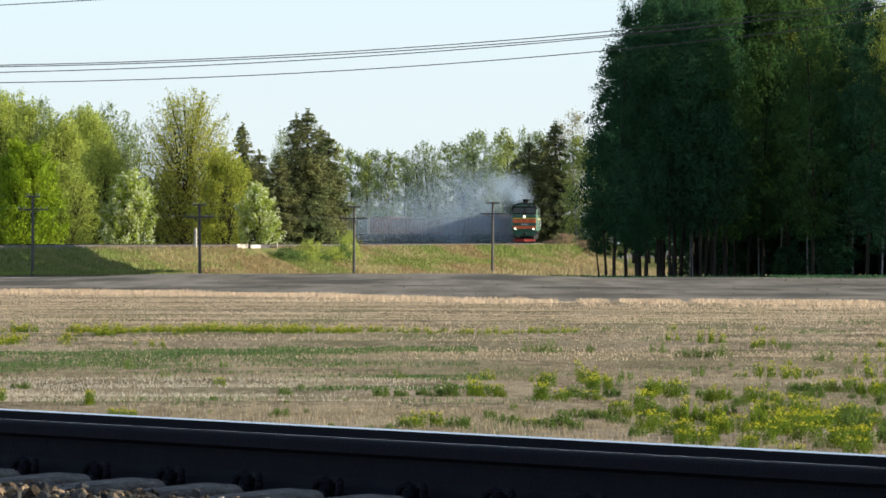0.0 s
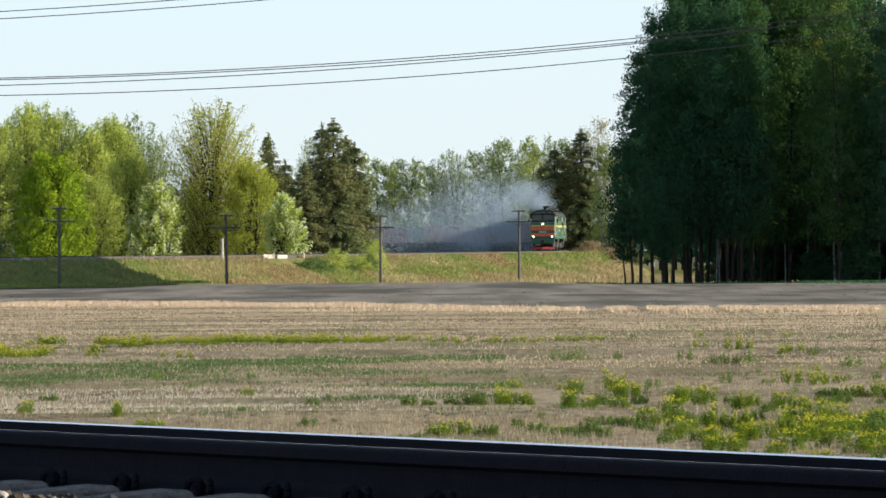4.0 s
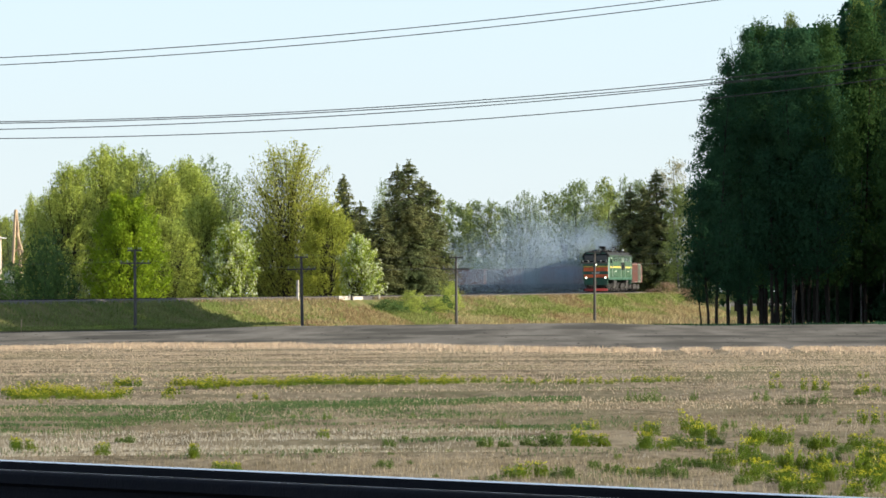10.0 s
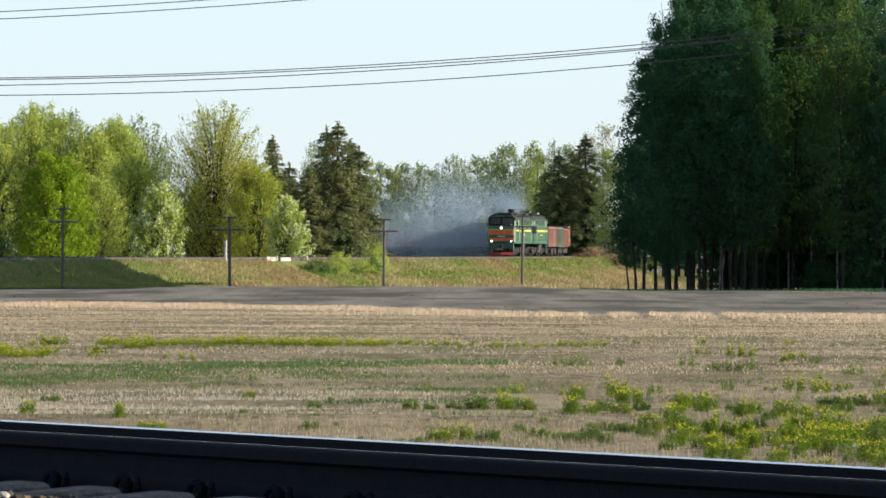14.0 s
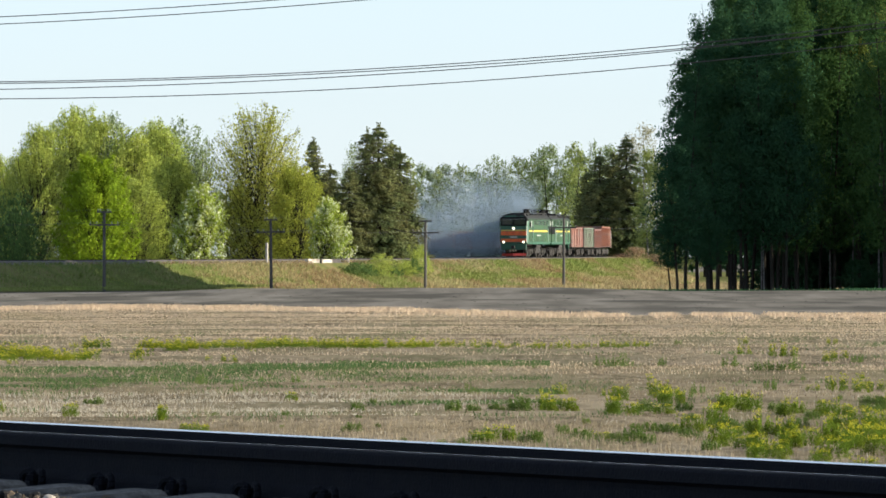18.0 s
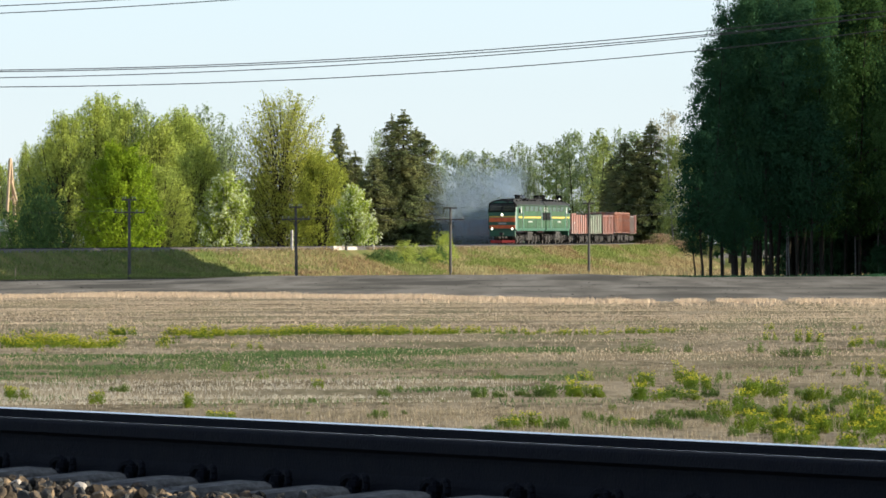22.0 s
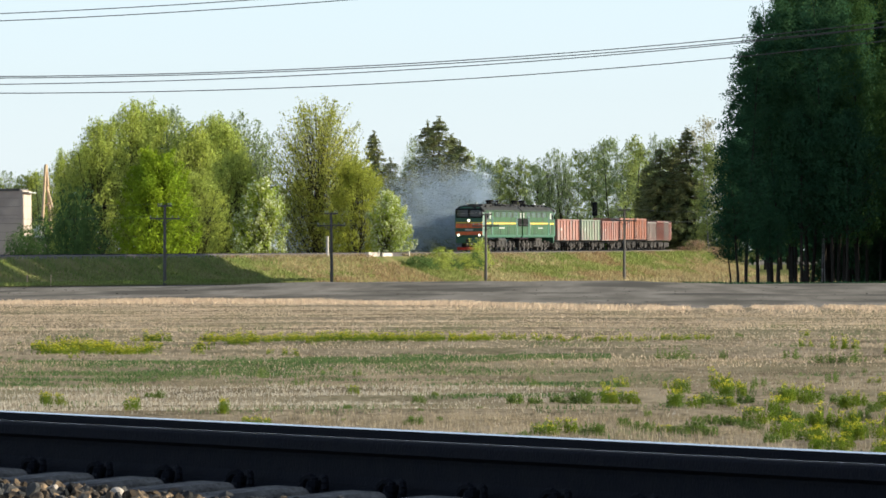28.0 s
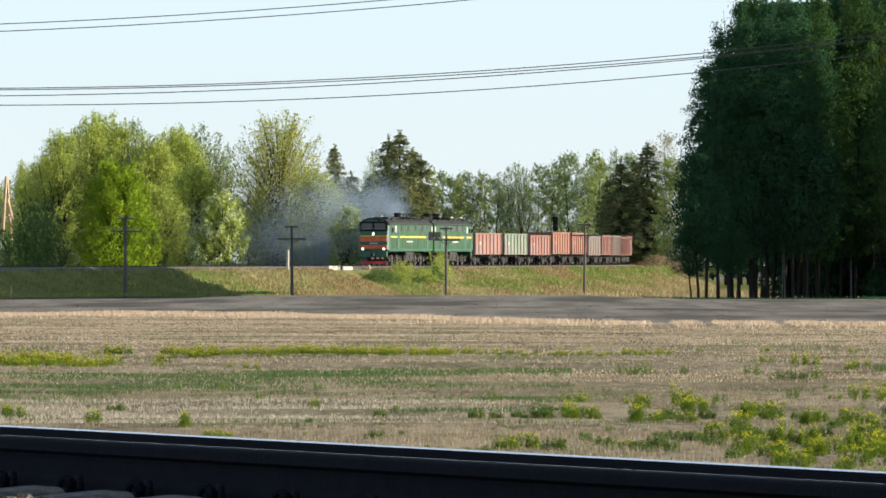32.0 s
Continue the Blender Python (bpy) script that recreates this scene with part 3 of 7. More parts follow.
def broad_tree(seed, height, width, leaf, bark, n, size, low=0.15, blobs=60, forks=1, gap=1.0, flame=1.0, girth=1.0, limbs=34):
    """A thing of a trunk and a crown of leaves in clumps about its limbs. flame: above 1 the crown narrows upwards."""
    rs = np.random.RandomState(seed)
    tm, tips = trunk_mesh(rs, height, (0.011 * height + 0.05) * girth, limbs, bark, forks=forks, low=low, spread=width / height * 0.55)
    root = new("tree")
    root.empty_display_size = 0.2
    t = new("trunk", tm)
    t.parent = root
    cs = []
    for k in range(blobs):
        z = low + (1 - low) * rs.rand() ** 0.85
        u = (z - low) / (1 - low)
        env = math.sin(math.pi * min(1, (u * 0.86 + 0.13)) ** flame) ** 0.7 * width / 2
        ang, rr = rs.rand() * 6.283, math.sqrt(rs.rand()) * env * 0.9
        cs.append((rr * math.cos(ang), rr * math.sin(ang), z * height * 0.96))
    for p in tips:
        cs.append(tuple(p))
    cs = np.array(cs)
    rad = width * 0.07 * gap
    pick = rs.randint(len(cs), size=n)
    pts = cs[pick] + np.clip(rs.normal(size=(n, 3)), -1.5, 1.5) * rad * np.array((1, 1, 0.75)) * rs.uniform(0.5, 1.3, len(cs))[pick][:, None]
    pts[:, 2] = np.clip(pts[:, 2], 0.3, height * 1.03)
    axis = np.stack([pts[:, 0], pts[:, 1], np.maximum(0, pts[:, 2] - height * 0.75) * 0.6], 1) / (width / 2)
    facing = unit_rows(unit_rows(pts - cs[pick]) * 0.8 + axis * 0.8 + np.array((0, 0, 0.25)))
    c = tagged(new("crown", cards(pts, size, rs, leaf, "crown", facing=facing)), kind="stuff")
    c.parent = root
    return root


def shoot_tree(seed, height, width, leaf, bark, shoots, per, size, low=0.06, open_crown=0.0, second=None, belly=0.38, loose=1.0, fan=0.62, reach=1.0):
    """A thing of forked stems whose many ascending shoots carry the leaves, so that the crown is a dome of upright plumes.
    open_crown: how far the leaves keep to the shoots' ends; belly: how high the crown is widest."""
    rs = np.random.RandomState(seed)
    root = new("tree")
    root.empty_display_size = 0.2
    bm = bmesh.new()
    stems = []
    for f in range(3):
        lean = Vector((rs.normal() * 0.09, rs.normal() * 0.09, 1)) * height * 0.82
        foot = Vector((rs.normal() * 0.15, rs.normal() * 0.15, -0.6))
        r = 0.008 * height + 0.04
        mid = foot + lean * 0.5 + Vector((rs.normal(), rs.normal(), 0)) * 0.25
        rod(bm, foot, mid, r, r * 0.65, 6), rod(bm, mid, foot + lean, r * 0.65, 0.03, 5)
        stems.append((foot, mid, foot + lean))
    pts, away = [], []
    for k in range(shoots):
        v = low + (1 - low) * rs.rand() ** 0.8
        e = math.sqrt(max(0.0, 1 - ((v - belly) / (1.02 - belly)) ** 2)) if v > belly else 0.8 + 0.2 * (v / belly)
        ang, rr = rs.rand() * 6.283, (1 - (1 - open_crown) * (1 - math.sqrt(rs.rand()))) * e * width / 2
        end = np.array((math.cos(ang) * rr, math.sin(ang) * rr, v * height * rs.uniform(0.94, 1.03)))
        ln = height * rs.uniform(0.1, 0.2) * reach
        start = np.array((end[0] * fan, end[1] * fan, max(0.2, end[2] - ln)))
        foot, mid, top = stems[k % 3]
        u = min(0.95, max(0.04, start[2] / height - 0.12))
        hold = foot.lerp(mid, u * 2) if u < 0.5 else mid.lerp(top, u * 2 - 1)
        if k % 2:
            rod(bm, hold, Vector(start), 0.035, 0.02, 3)
        rod(bm, Vector(start), Vector(end), 0.022, 0.008, 3)
        u = rs.rand(per, 1) ** 0.75
        spine = start + (end - start) * u
        wide = (0.55 - 0.42 * u) * ln * 0.42 / reach
        off = rs.normal(size=(per, 3)) * wide * np.array((1, 1, 0.9))
        pts.append(spine + off)
        out = np.array((math.cos(ang), math.sin(ang), 0.3))
        away.append(unit_rows(off) * 0.8 + out * 0.7)
    pts, away = np.concatenate(pts), unit_rows(np.concatenate(away))
    pts[:, 2] = np.maximum(pts[:, 2], 0.15)
    part("trunk", bm, bark, root)
    c = tagged(new("crown", cards(pts, size, rs, leaf, "crown", facing=away, loose=loose)), kind="stuff")
    c.parent = root
    if second is not None:
        tufts = np.where(np.repeat(rs.rand(shoots) < 0.62, per) & (rs.rand(len(pts)) < 0.5))[0]
        c2 = tagged(new("blossom", cards(pts[tufts] * np.array((1.05, 1.05, 1.01)), size * 0.95, rs, second, "blossom", facing=away[tufts], loose=loose)), "cream-white blossom", kind="stuff")
        c2.parent = root
    return root


def spruce_tree(seed, height, width, needle, bark):
    """A slender cone of drooping boughs in whorls, with hanging twigs and a spire."""
    rs = np.random.RandomState(seed)
    root = new("tree")
    bm = bmesh.new()
    rod(bm, (0, 0, -0.6), (0, 0, height * 0.985), 0.011 * height + 0.05, 0.02, 7)
    pts = [np.stack([rs.normal(size=90) * 0.07, rs.normal(size=90) * 0.07, height * rs.uniform(0.9, 1.0, 90)], 1)]
    z = 0.04
    while z < 0.965:
        r = width * 0.5 * (1 - z) ** 0.68 + 0.15
        for k in range(13 if z < 0.75 else 8):
            a = rs.rand() * 6.283
            l = r * rs.uniform(0.7, 1.08)
            drop = 0.36 * l if z < 0.8 else 0.1 * l
            e = np.array((math.cos(a) * l, math.sin(a) * l, z * height - drop + 0.1 * l))
            s = np.array((0, 0, z * height + 0.1))
            rod(bm, s, e, 0.03, 0.012, 3)
            m = int(9 + l * 30)
            u = rs.rand(m) ** 0.62
            p = s + (e - s) * u[:, None] + rs.normal(size=(m, 3)) * np.array((0.15, 0.15, 0.07)) * (0.5 + l * 0.16)
            p[:, 2] -= rs.rand(m) ** 1.5 * (0.16 + 0.2 * l) * u + 0.1 * np.sin(u * 3.1) * l
            pts.append(p)
        z += rs.uniform(0.021, 0.03) * (1.0 if z < 0.8 else 0.85)
    part("trunk", bm, bark, root)
    pts = np.concatenate(pts)
    c = new("crown", cards(pts, 0.12, rs, needle, "crown", droop=0.9, slim=0.7, facing=unit_rows(pts * np.array((1, 1, 0)) + 1e-3) + np.array((0, 0, 0.35)), loose=0.7))
    tagged(c, kind="stuff").parent = root
    return root


def seed_off(root):
    """A built pattern that the place itself does not show is taken away once it has been copied."""
    for o in (*root.children_recursive, root):
        bpy.data.objects.remove(o)


KINDS = {
    "willow": (shoot_tree(11, 16, 8, M["leaf"], M["bark"], 300, 72, 0.105), 16, 8, "leafy spring-green broadleaf tree behind the track"),
    "willow_b": (shoot_tree(12, 16, 8, M["leaf"], M["bark"], 280, 70, 0.11, belly=0.45), 16, 8, "leafy spring-green broadleaf tree behind the track"),
    "bright": (shoot_tree(13, 12, 9, M["leaf_bright"], M["bark"], 360, 90, 0.12, belly=0.3), 12, 9, "bright yellow-green young tree in full leaf"),
    "grey": (shoot_tree(14, 16, 7, M["leaf_grey"], M["bark"], 130, 48, 0.12, low=0.15, belly=0.55), 16, 7, "thin grey-green tree with young leaves"),
    "olive": (shoot_tree(15, 17, 11, M["leaf_olive"], M["bark"], 400, 62, 0.1, low=0.3, belly=0.64, open_crown=0.1, fan=0.3, reach=1.7), 17, 11, "large olive-green spring tree with a forked dark trunk"),
    "cherry": (shoot_tree(16, 7.5, 5, M["leaf_cherry"], M["bark"], 230, 52, 0.085, low=0.03, belly=0.3, second=M["blossom"]), 7.5, 5, "bird cherry covered in white blossom"),
    "linden": (shoot_tree(61, 13, 9, M["leaf_linden"], M["bark"], 280, 74, 0.105, low=0.1, belly=0.4), 13, 9, "dense yellow-olive tree beside the forked tree"),
    "alder": (broad_tree(17, 16, 6, M["leaf_grey"], M["bark"], 3200, 0.15, low=0.25, blobs=60, gap=0.9, girth=0.8), 16, 6, "tall thin alder with sparse leaves beyond the train"),
    "alder_b": (broad_tree(18, 16, 6, M["leaf_pale"], M["bark"], 3400, 0.15, low=0.2, blobs=64, gap=0.9, girth=0.8), 16, 6, "tall thin alder with sparse leaves beyond the train"),
    "budding": (broad_tree(19, 18, 7, M["leaf_bud"], M["birch"], 2600, 0.12, low=0.3, blobs=80, gap=0.8), 18, 7, "pale budding tree, almost bare"),
    "forest_back": (broad_tree(25, 27, 9, M["leaf_forest"], M["bark"], 3000, 0.4, low=0.15, blobs=150, girth=0.6, flame=1.0, limbs=9), 27, 9, "tall dark green tree added deep in the wood to cast shade"),
    # coarse tree for places out of view, there only to block the sun
    "unseen_forest": (broad_tree(28, 27, 10, M["leaf_forest"], M["bark"], 2200, 0.58, low=0.06, blobs=120, flame=0.9, limbs=6), 27, 10, "tall dark green tree added deep in the wood to cast shade"),
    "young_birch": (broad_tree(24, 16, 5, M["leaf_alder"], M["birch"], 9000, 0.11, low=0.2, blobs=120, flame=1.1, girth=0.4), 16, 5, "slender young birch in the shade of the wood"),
    "thicket": (broad_tree(44, 6, 7, M["leaf_forest"], M["bark"], 3200, 0.2, low=0.02, blobs=90, forks=3), 6, 7, "undergrowth added to darken the depth of the wood"),
    "birch": (broad_tree(20, 16, 5, M["leaf_pale"], M["birch"], 7500, 0.12, low=0.12, blobs=90, flame=1.15, girth=0.6), 16, 5, "slender birch with a white trunk and young leaves"),
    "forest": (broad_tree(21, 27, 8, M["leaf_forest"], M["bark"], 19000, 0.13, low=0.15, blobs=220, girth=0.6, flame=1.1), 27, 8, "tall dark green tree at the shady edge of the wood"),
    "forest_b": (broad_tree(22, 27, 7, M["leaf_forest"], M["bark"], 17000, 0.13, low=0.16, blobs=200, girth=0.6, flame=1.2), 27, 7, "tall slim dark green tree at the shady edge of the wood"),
    "gold_birch": (broad_tree(26, 27, 7, M["leaf_gold"], M["birch"], 8000, 0.12, low=0.58, blobs=120, flame=1.1, gap=0.8, girth=0.36), 27, 7, "tall birch with a white trunk and leaves coloured golden as sunlit"),
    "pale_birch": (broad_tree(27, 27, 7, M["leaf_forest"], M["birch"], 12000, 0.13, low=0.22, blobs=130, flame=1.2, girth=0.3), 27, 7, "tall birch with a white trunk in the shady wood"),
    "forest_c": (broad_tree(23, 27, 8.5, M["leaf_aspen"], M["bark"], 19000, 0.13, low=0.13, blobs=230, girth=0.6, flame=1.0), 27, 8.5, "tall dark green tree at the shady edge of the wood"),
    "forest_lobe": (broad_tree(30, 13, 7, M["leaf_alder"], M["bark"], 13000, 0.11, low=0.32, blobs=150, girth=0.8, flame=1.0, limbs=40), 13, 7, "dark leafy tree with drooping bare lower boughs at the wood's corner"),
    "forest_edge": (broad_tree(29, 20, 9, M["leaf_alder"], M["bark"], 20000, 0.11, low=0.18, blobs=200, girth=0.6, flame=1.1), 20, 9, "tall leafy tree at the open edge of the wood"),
    "spruce": (spruce_tree(31, 16, 7, M["needle"], M["bark"]), 16, 7, "tall dark spruce with drooping boughs"),
    "spruce_b": (spruce_tree(32, 16, 6, M["needle"], M["bark"]), 16, 6, "tall dark spruce with drooping boughs"),
    "bush": (broad_tree(41, 3, 4, M["leaf"], M["bark"], 3200, 0.075, low=0.02, blobs=60, forks=3), 3, 4, "low green bush on the embankment"),
    "bush_dark": (broad_tree(42, 4, 5, M["leaf_edge"], M["bark"], 2600, 0.115, low=0.02, blobs=60, forks=3), 4, 5, "shrub beside the track in a painted shade green"),
    "reed": (broad_tree(43, 2, 4, M["reed"], M["bark"], 2400, 0.06, low=0.02, blobs=40, forks=3), 2, 4, "clump of dry reddish brushwood"),
}


def tree(kind, x, y, base, height, width, group):
    root, h0, w0, label = KINDS[kind]
    ob = copy_thing(root, Matrix.Translation((x, y, base)) @ Matrix.Rotation(rnd.uniform(0, 6.283), 4, "Z"))
    ob.scale = (width / w0, width / w0, height / h0)
    ob.name = "bush" if kind in ("bush", "bush_dark", "reed", "thicket") else "tree"
    return tagged(ob, label, "bush" if ob.name.startswith("bush") else "tree", group)


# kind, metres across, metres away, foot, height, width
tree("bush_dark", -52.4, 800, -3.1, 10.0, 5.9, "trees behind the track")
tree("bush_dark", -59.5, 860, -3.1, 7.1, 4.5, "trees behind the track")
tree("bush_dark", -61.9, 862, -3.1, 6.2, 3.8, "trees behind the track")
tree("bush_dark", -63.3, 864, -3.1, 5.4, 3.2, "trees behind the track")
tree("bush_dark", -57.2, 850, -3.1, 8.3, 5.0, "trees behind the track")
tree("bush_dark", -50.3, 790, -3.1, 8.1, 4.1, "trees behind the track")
tree("bright", -42.0, 768, -3.1, 13.6, 9.8, "trees behind the track")
tree("willow", -53.7, 835, -3.1, 15.1, 8.3, "trees behind the track")
tree("grey", -51.6, 845, -3.1, 18.7, 6.3, "trees behind the track")
tree("willow_b", -47.9, 852, -3.1, 20.1, 8.1, "trees behind the track")
tree("grey", -43.6, 842, -3.1, 19.5, 6.2, "trees behind the track")
tree("willow_b", -40.4, 846, -3.1, 18.0, 6.8, "trees behind the track")
tree("willow", -38.3, 835, -3.1, 17.3, 8.3, "trees behind the track")
tree("willow", -51.6, 830, -3.1, 17.8, 9.0, "trees behind the track")
tree("willow_b", -49.1, 840, -3.1, 19.8, 9.2, "trees behind the track")
tree("willow", -45.9, 850, -3.1, 19.2, 9.6, "trees behind the track")
tree("willow_b", -41.7, 830, -3.1, 17.5, 8.7, "trees behind the track")
tree("willow", -39.4, 840, -3.1, 18.4, 9.5, "trees behind the track")
tree("grey", -37.3, 870, -3.1, 19.5, 7.7, "trees behind the track")
tree("grey", -38.3, 868, -3.1, 18.1, 6.4, "trees behind the track")
tree("grey", -35.7, 872, -3.1, 17.2, 5.8, "trees behind the track")
tree("willow_b", -35.8, 800, -3.1, 13.8, 8.7, "trees behind the track")
tree("willow", -39.4, 790, -3.1, 11.6, 9.3, "trees behind the track")
tree("cherry", -32.2, 785, -3.1, 10.8, 7.0, "trees behind the track")
tree("olive", -26.9, 800, -3.1, 19.4, 12.4, "trees behind the track")
tree("linden", -22.8, 795, -3.1, 13.0, 9.4, "trees behind the track")
tree("willow", -24.4, 825, -3.1, 13.6, 8.9, "trees behind the track")
tree("willow_b", -30.6, 835, -3.1, 11.4, 7.6, "trees behind the track")
tree("cherry", -19.2, 788, -3.1, 9.4, 6.0, "trees behind the track")
tree("spruce_b", -22.3, 850, -3.1, 16.6, 7.6, "trees behind the track")
tree("spruce", -20.5, 852, -3.1, 13.6, 8.6, "trees behind the track")
tree("spruce", -16.1, 838, -3.1, 17.5, 8.8, "trees behind the track")
tree("spruce_b", -14.8, 835, -3.1, 17.9, 9.6, "trees behind the track")
tree("spruce", -12.6, 842, -3.1, 15.4, 8.4, "trees behind the track")
tree("spruce_b", -13.6, 848, -3.1, 16.2, 8.6, "trees behind the track")
tree("spruce_b", -18.0, 832, -3.1, 13.0, 8.0, "trees behind the track")
tree("spruce", -19.5, 840, -3.1, 10.8, 7.2, "trees behind the track")
tree("grey", -18.9, 900, -3.1, 16.9, 5.0, "trees behind the track")
tree("willow_b", -22.9, 900, -3.1, 13.3, 8.2, "trees behind the track")
tree("alder_b", -16.8, 1230, -3.2, 19.5, 5.3, "far alders")
tree("alder", -16.2, 1330, -3.2, 19.8, 5.6, "far alders")
tree("alder", -14.9, 1330, -3.2, 18.8, 7.1, "far alders")
tree("alder_b", -12.4, 1230, -3.2, 17.8, 5.1, "far alders")
tree("alder", -12.2, 1330, -3.2, 19.6, 7.8, "far alders")
tree("grey", -10.3, 1330, -3.2, 19.6, 6.8, "far alders")
tree("alder_b", -8.7, 1330, -3.2, 19.2, 7.7, "far alders")
tree("alder", -6.6, 1230, -3.2, 17.5, 6.4, "far alders")
tree("grey", -5.1, 1290, -3.2, 19.9, 6.5, "far alders")
tree("grey", -3.2, 1290, -3.2, 20.5, 7.3, "far alders")
tree("grey", -1.5, 1230, -3.2, 19.0, 5.6, "far alders")
tree("alder_b", 0.3, 1260, -3.2, 20.1, 6.4, "far alders")
tree("alder", 2.1, 1290, -3.2, 20.1, 6.3, "far alders")
tree("alder_b", 3.8, 1330, -3.2, 20.6, 6.6, "far alders")
tree("alder", 5.1, 1330, -3.2, 22.8, 5.8, "far alders")
tree("alder", 6.2, 1260, -3.2, 22.1, 6.1, "far alders")
tree("grey", 7.9, 1290, -3.2, 20.6, 7.4, "far alders")
tree("grey", 9.2, 1230, -3.2, 20.7, 6.8, "far alders")
tree("alder", 11.2, 1260, -3.2, 20.6, 6.1, "far alders")
tree("grey", 12.5, 1260, -3.2, 20.9, 6.3, "far alders")
tree("grey", 14.3, 1290, -3.2, 22.9, 6.7, "far alders")
tree("alder", 15.8, 1260, -3.2, 22.0, 7.0, "far alders")
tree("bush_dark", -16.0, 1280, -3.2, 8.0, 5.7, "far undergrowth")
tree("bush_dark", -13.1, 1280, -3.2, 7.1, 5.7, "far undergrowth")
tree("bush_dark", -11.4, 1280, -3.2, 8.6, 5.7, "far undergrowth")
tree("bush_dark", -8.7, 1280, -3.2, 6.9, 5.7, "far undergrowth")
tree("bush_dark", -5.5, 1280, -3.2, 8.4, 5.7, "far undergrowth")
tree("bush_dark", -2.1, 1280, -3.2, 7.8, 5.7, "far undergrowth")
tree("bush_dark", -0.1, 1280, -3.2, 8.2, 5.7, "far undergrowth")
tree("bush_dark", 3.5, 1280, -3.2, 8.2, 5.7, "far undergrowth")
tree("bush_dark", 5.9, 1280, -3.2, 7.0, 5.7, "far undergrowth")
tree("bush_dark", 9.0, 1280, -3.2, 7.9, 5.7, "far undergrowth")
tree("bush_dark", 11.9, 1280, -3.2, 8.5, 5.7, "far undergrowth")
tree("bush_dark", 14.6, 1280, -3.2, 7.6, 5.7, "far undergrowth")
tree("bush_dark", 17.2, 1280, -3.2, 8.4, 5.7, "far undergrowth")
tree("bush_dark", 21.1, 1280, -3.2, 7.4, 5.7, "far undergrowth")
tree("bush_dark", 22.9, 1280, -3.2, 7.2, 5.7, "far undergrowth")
tree("spruce", 12.4, 1100, -3.2, 18.4, 10.4, "trees far behind")
tree("spruce_b", 16.2, 1100, -3.2, 20.6, 11.0, "trees far behind")
tree("spruce_b", 14.4, 1105, -3.2, 18.4, 10.0, "trees far behind")
tree("spruce", 10.6, 1115, -3.2, 15.8, 8.4, "trees far behind")
tree("budding", 19.4, 1150, -3.2, 24.0, 7.7, "trees far behind")
tree("budding", 17.3, 1160, -3.2, 22.6, 6.0, "trees far behind")
tree("birch", 18.9, 1070, -3.2, 19.0, 5.9, "trees far behind")
tree("birch", 20.5, 1060, -3.2, 18.2, 5.5, "trees far behind")
tree("alder_b", 9.4, 1200, -3.2, 21.5, 8.0, "trees far behind")
tree("spruce", 22.1, 1080, -3.2, 16.9, 5.6, "trees far behind")
tree("alder_b", 24.5, 1100, -3.2, 19.6, 6.5, "trees far behind")
tree("birch", 25.4, 1050, -3.2, 15.8, 5.4, "trees far behind")
tree("alder_b", 29.8, 1100, -3.2, 18.0, 6.5, "trees far behind")
tree("willow", -80.4, 1050, -3.2, 14.0, 8.6, "trees far behind")
tree("grey", -78.1, 1055, -3.2, 14.7, 8.6, "trees far behind")
tree("willow", -74.2, 1050, -3.2, 14.4, 7.8, "trees far behind")
tree("budding", -67.1, 1000, -3.2, 15.3, 5.2, "trees far behind")
tree("grey", -79.6, 1050, -3.2, 13.4, 7.8, "trees far behind")
tree("alder_b", -75.8, 1050, -3.2, 14.2, 7.0, "trees far behind")
tree("grey", -72.0, 1040, -3.2, 15.0, 6.9, "trees far behind")
tree("alder_b", -85.9, 1080, -3.2, 13.3, 8.0, "trees far behind")
tree("willow", -89.1, 1080, -3.2, 13.7, 8.8, "trees far behind")
tree("willow_b", -60.3, 900, -3.2, 15.4, 5.3, "trees far behind")
tree("forest_lobe", 13.7, 640, -2.7, 12.4, 5.8, "trees of the wood")
tree("forest_lobe", 13.1, 641, -2.7, 6.2, 3.9, "trees of the wood")
tree("forest_lobe", 16.4, 643, -2.7, 6.6, 3.6, "trees of the wood")
tree("forest_b", 14.6, 652, -2.8, 20.4, 5.4, "trees of the wood")
tree("forest_b", 15.9, 663, -2.8, 23.4, 5.6, "trees of the wood")
tree("forest_b", 17.5, 654, -2.8, 26.2, 4.8, "trees of the wood")
tree("forest_c", 18.8, 661, -2.8, 27.1, 5.8, "trees of the wood")
tree("forest", 20.7, 666, -2.8, 26.1, 6.8, "trees of the wood")
tree("forest_lobe", 19.3, 650, -2.8, 15.4, 6.7, "trees of the wood")
tree("forest_lobe", 23.1, 648, -2.8, 14.8, 7.4, "trees of the wood")
tree("forest_b", 22.6, 656, -2.8, 25.5, 6.4, "trees of the wood")
tree("forest_c", 24.2, 652, -2.8, 26.8, 5.7, "trees of the wood")
tree("forest", 26.6, 665, -2.8, 27.0, 5.8, "trees of the wood")
tree("forest_c", 27.7, 660, -2.8, 28.6, 6.4, "trees of the wood")
tree("forest_b", 30.0, 663, -2.8, 29.2, 6.1, "trees of the wood")
tree("forest_c", 31.3, 646, -2.8, 28.9, 7.2, "trees of the wood")
tree("forest", 34.2, 649, -2.8, 26.6, 6.6, "trees of the wood")
tree("forest_b", 35.7, 642, -2.7, 24.0, 6.2, "trees of the wood")
tree("forest_c", 38.9, 649, -2.8, 23.3, 7.2, "trees of the wood")
tree("forest", 42.0, 653, -2.8, 25.4, 6.7, "trees of the wood")
tree("forest_c", 44.2, 644, -2.7, 23.6, 7.2, "trees of the wood")
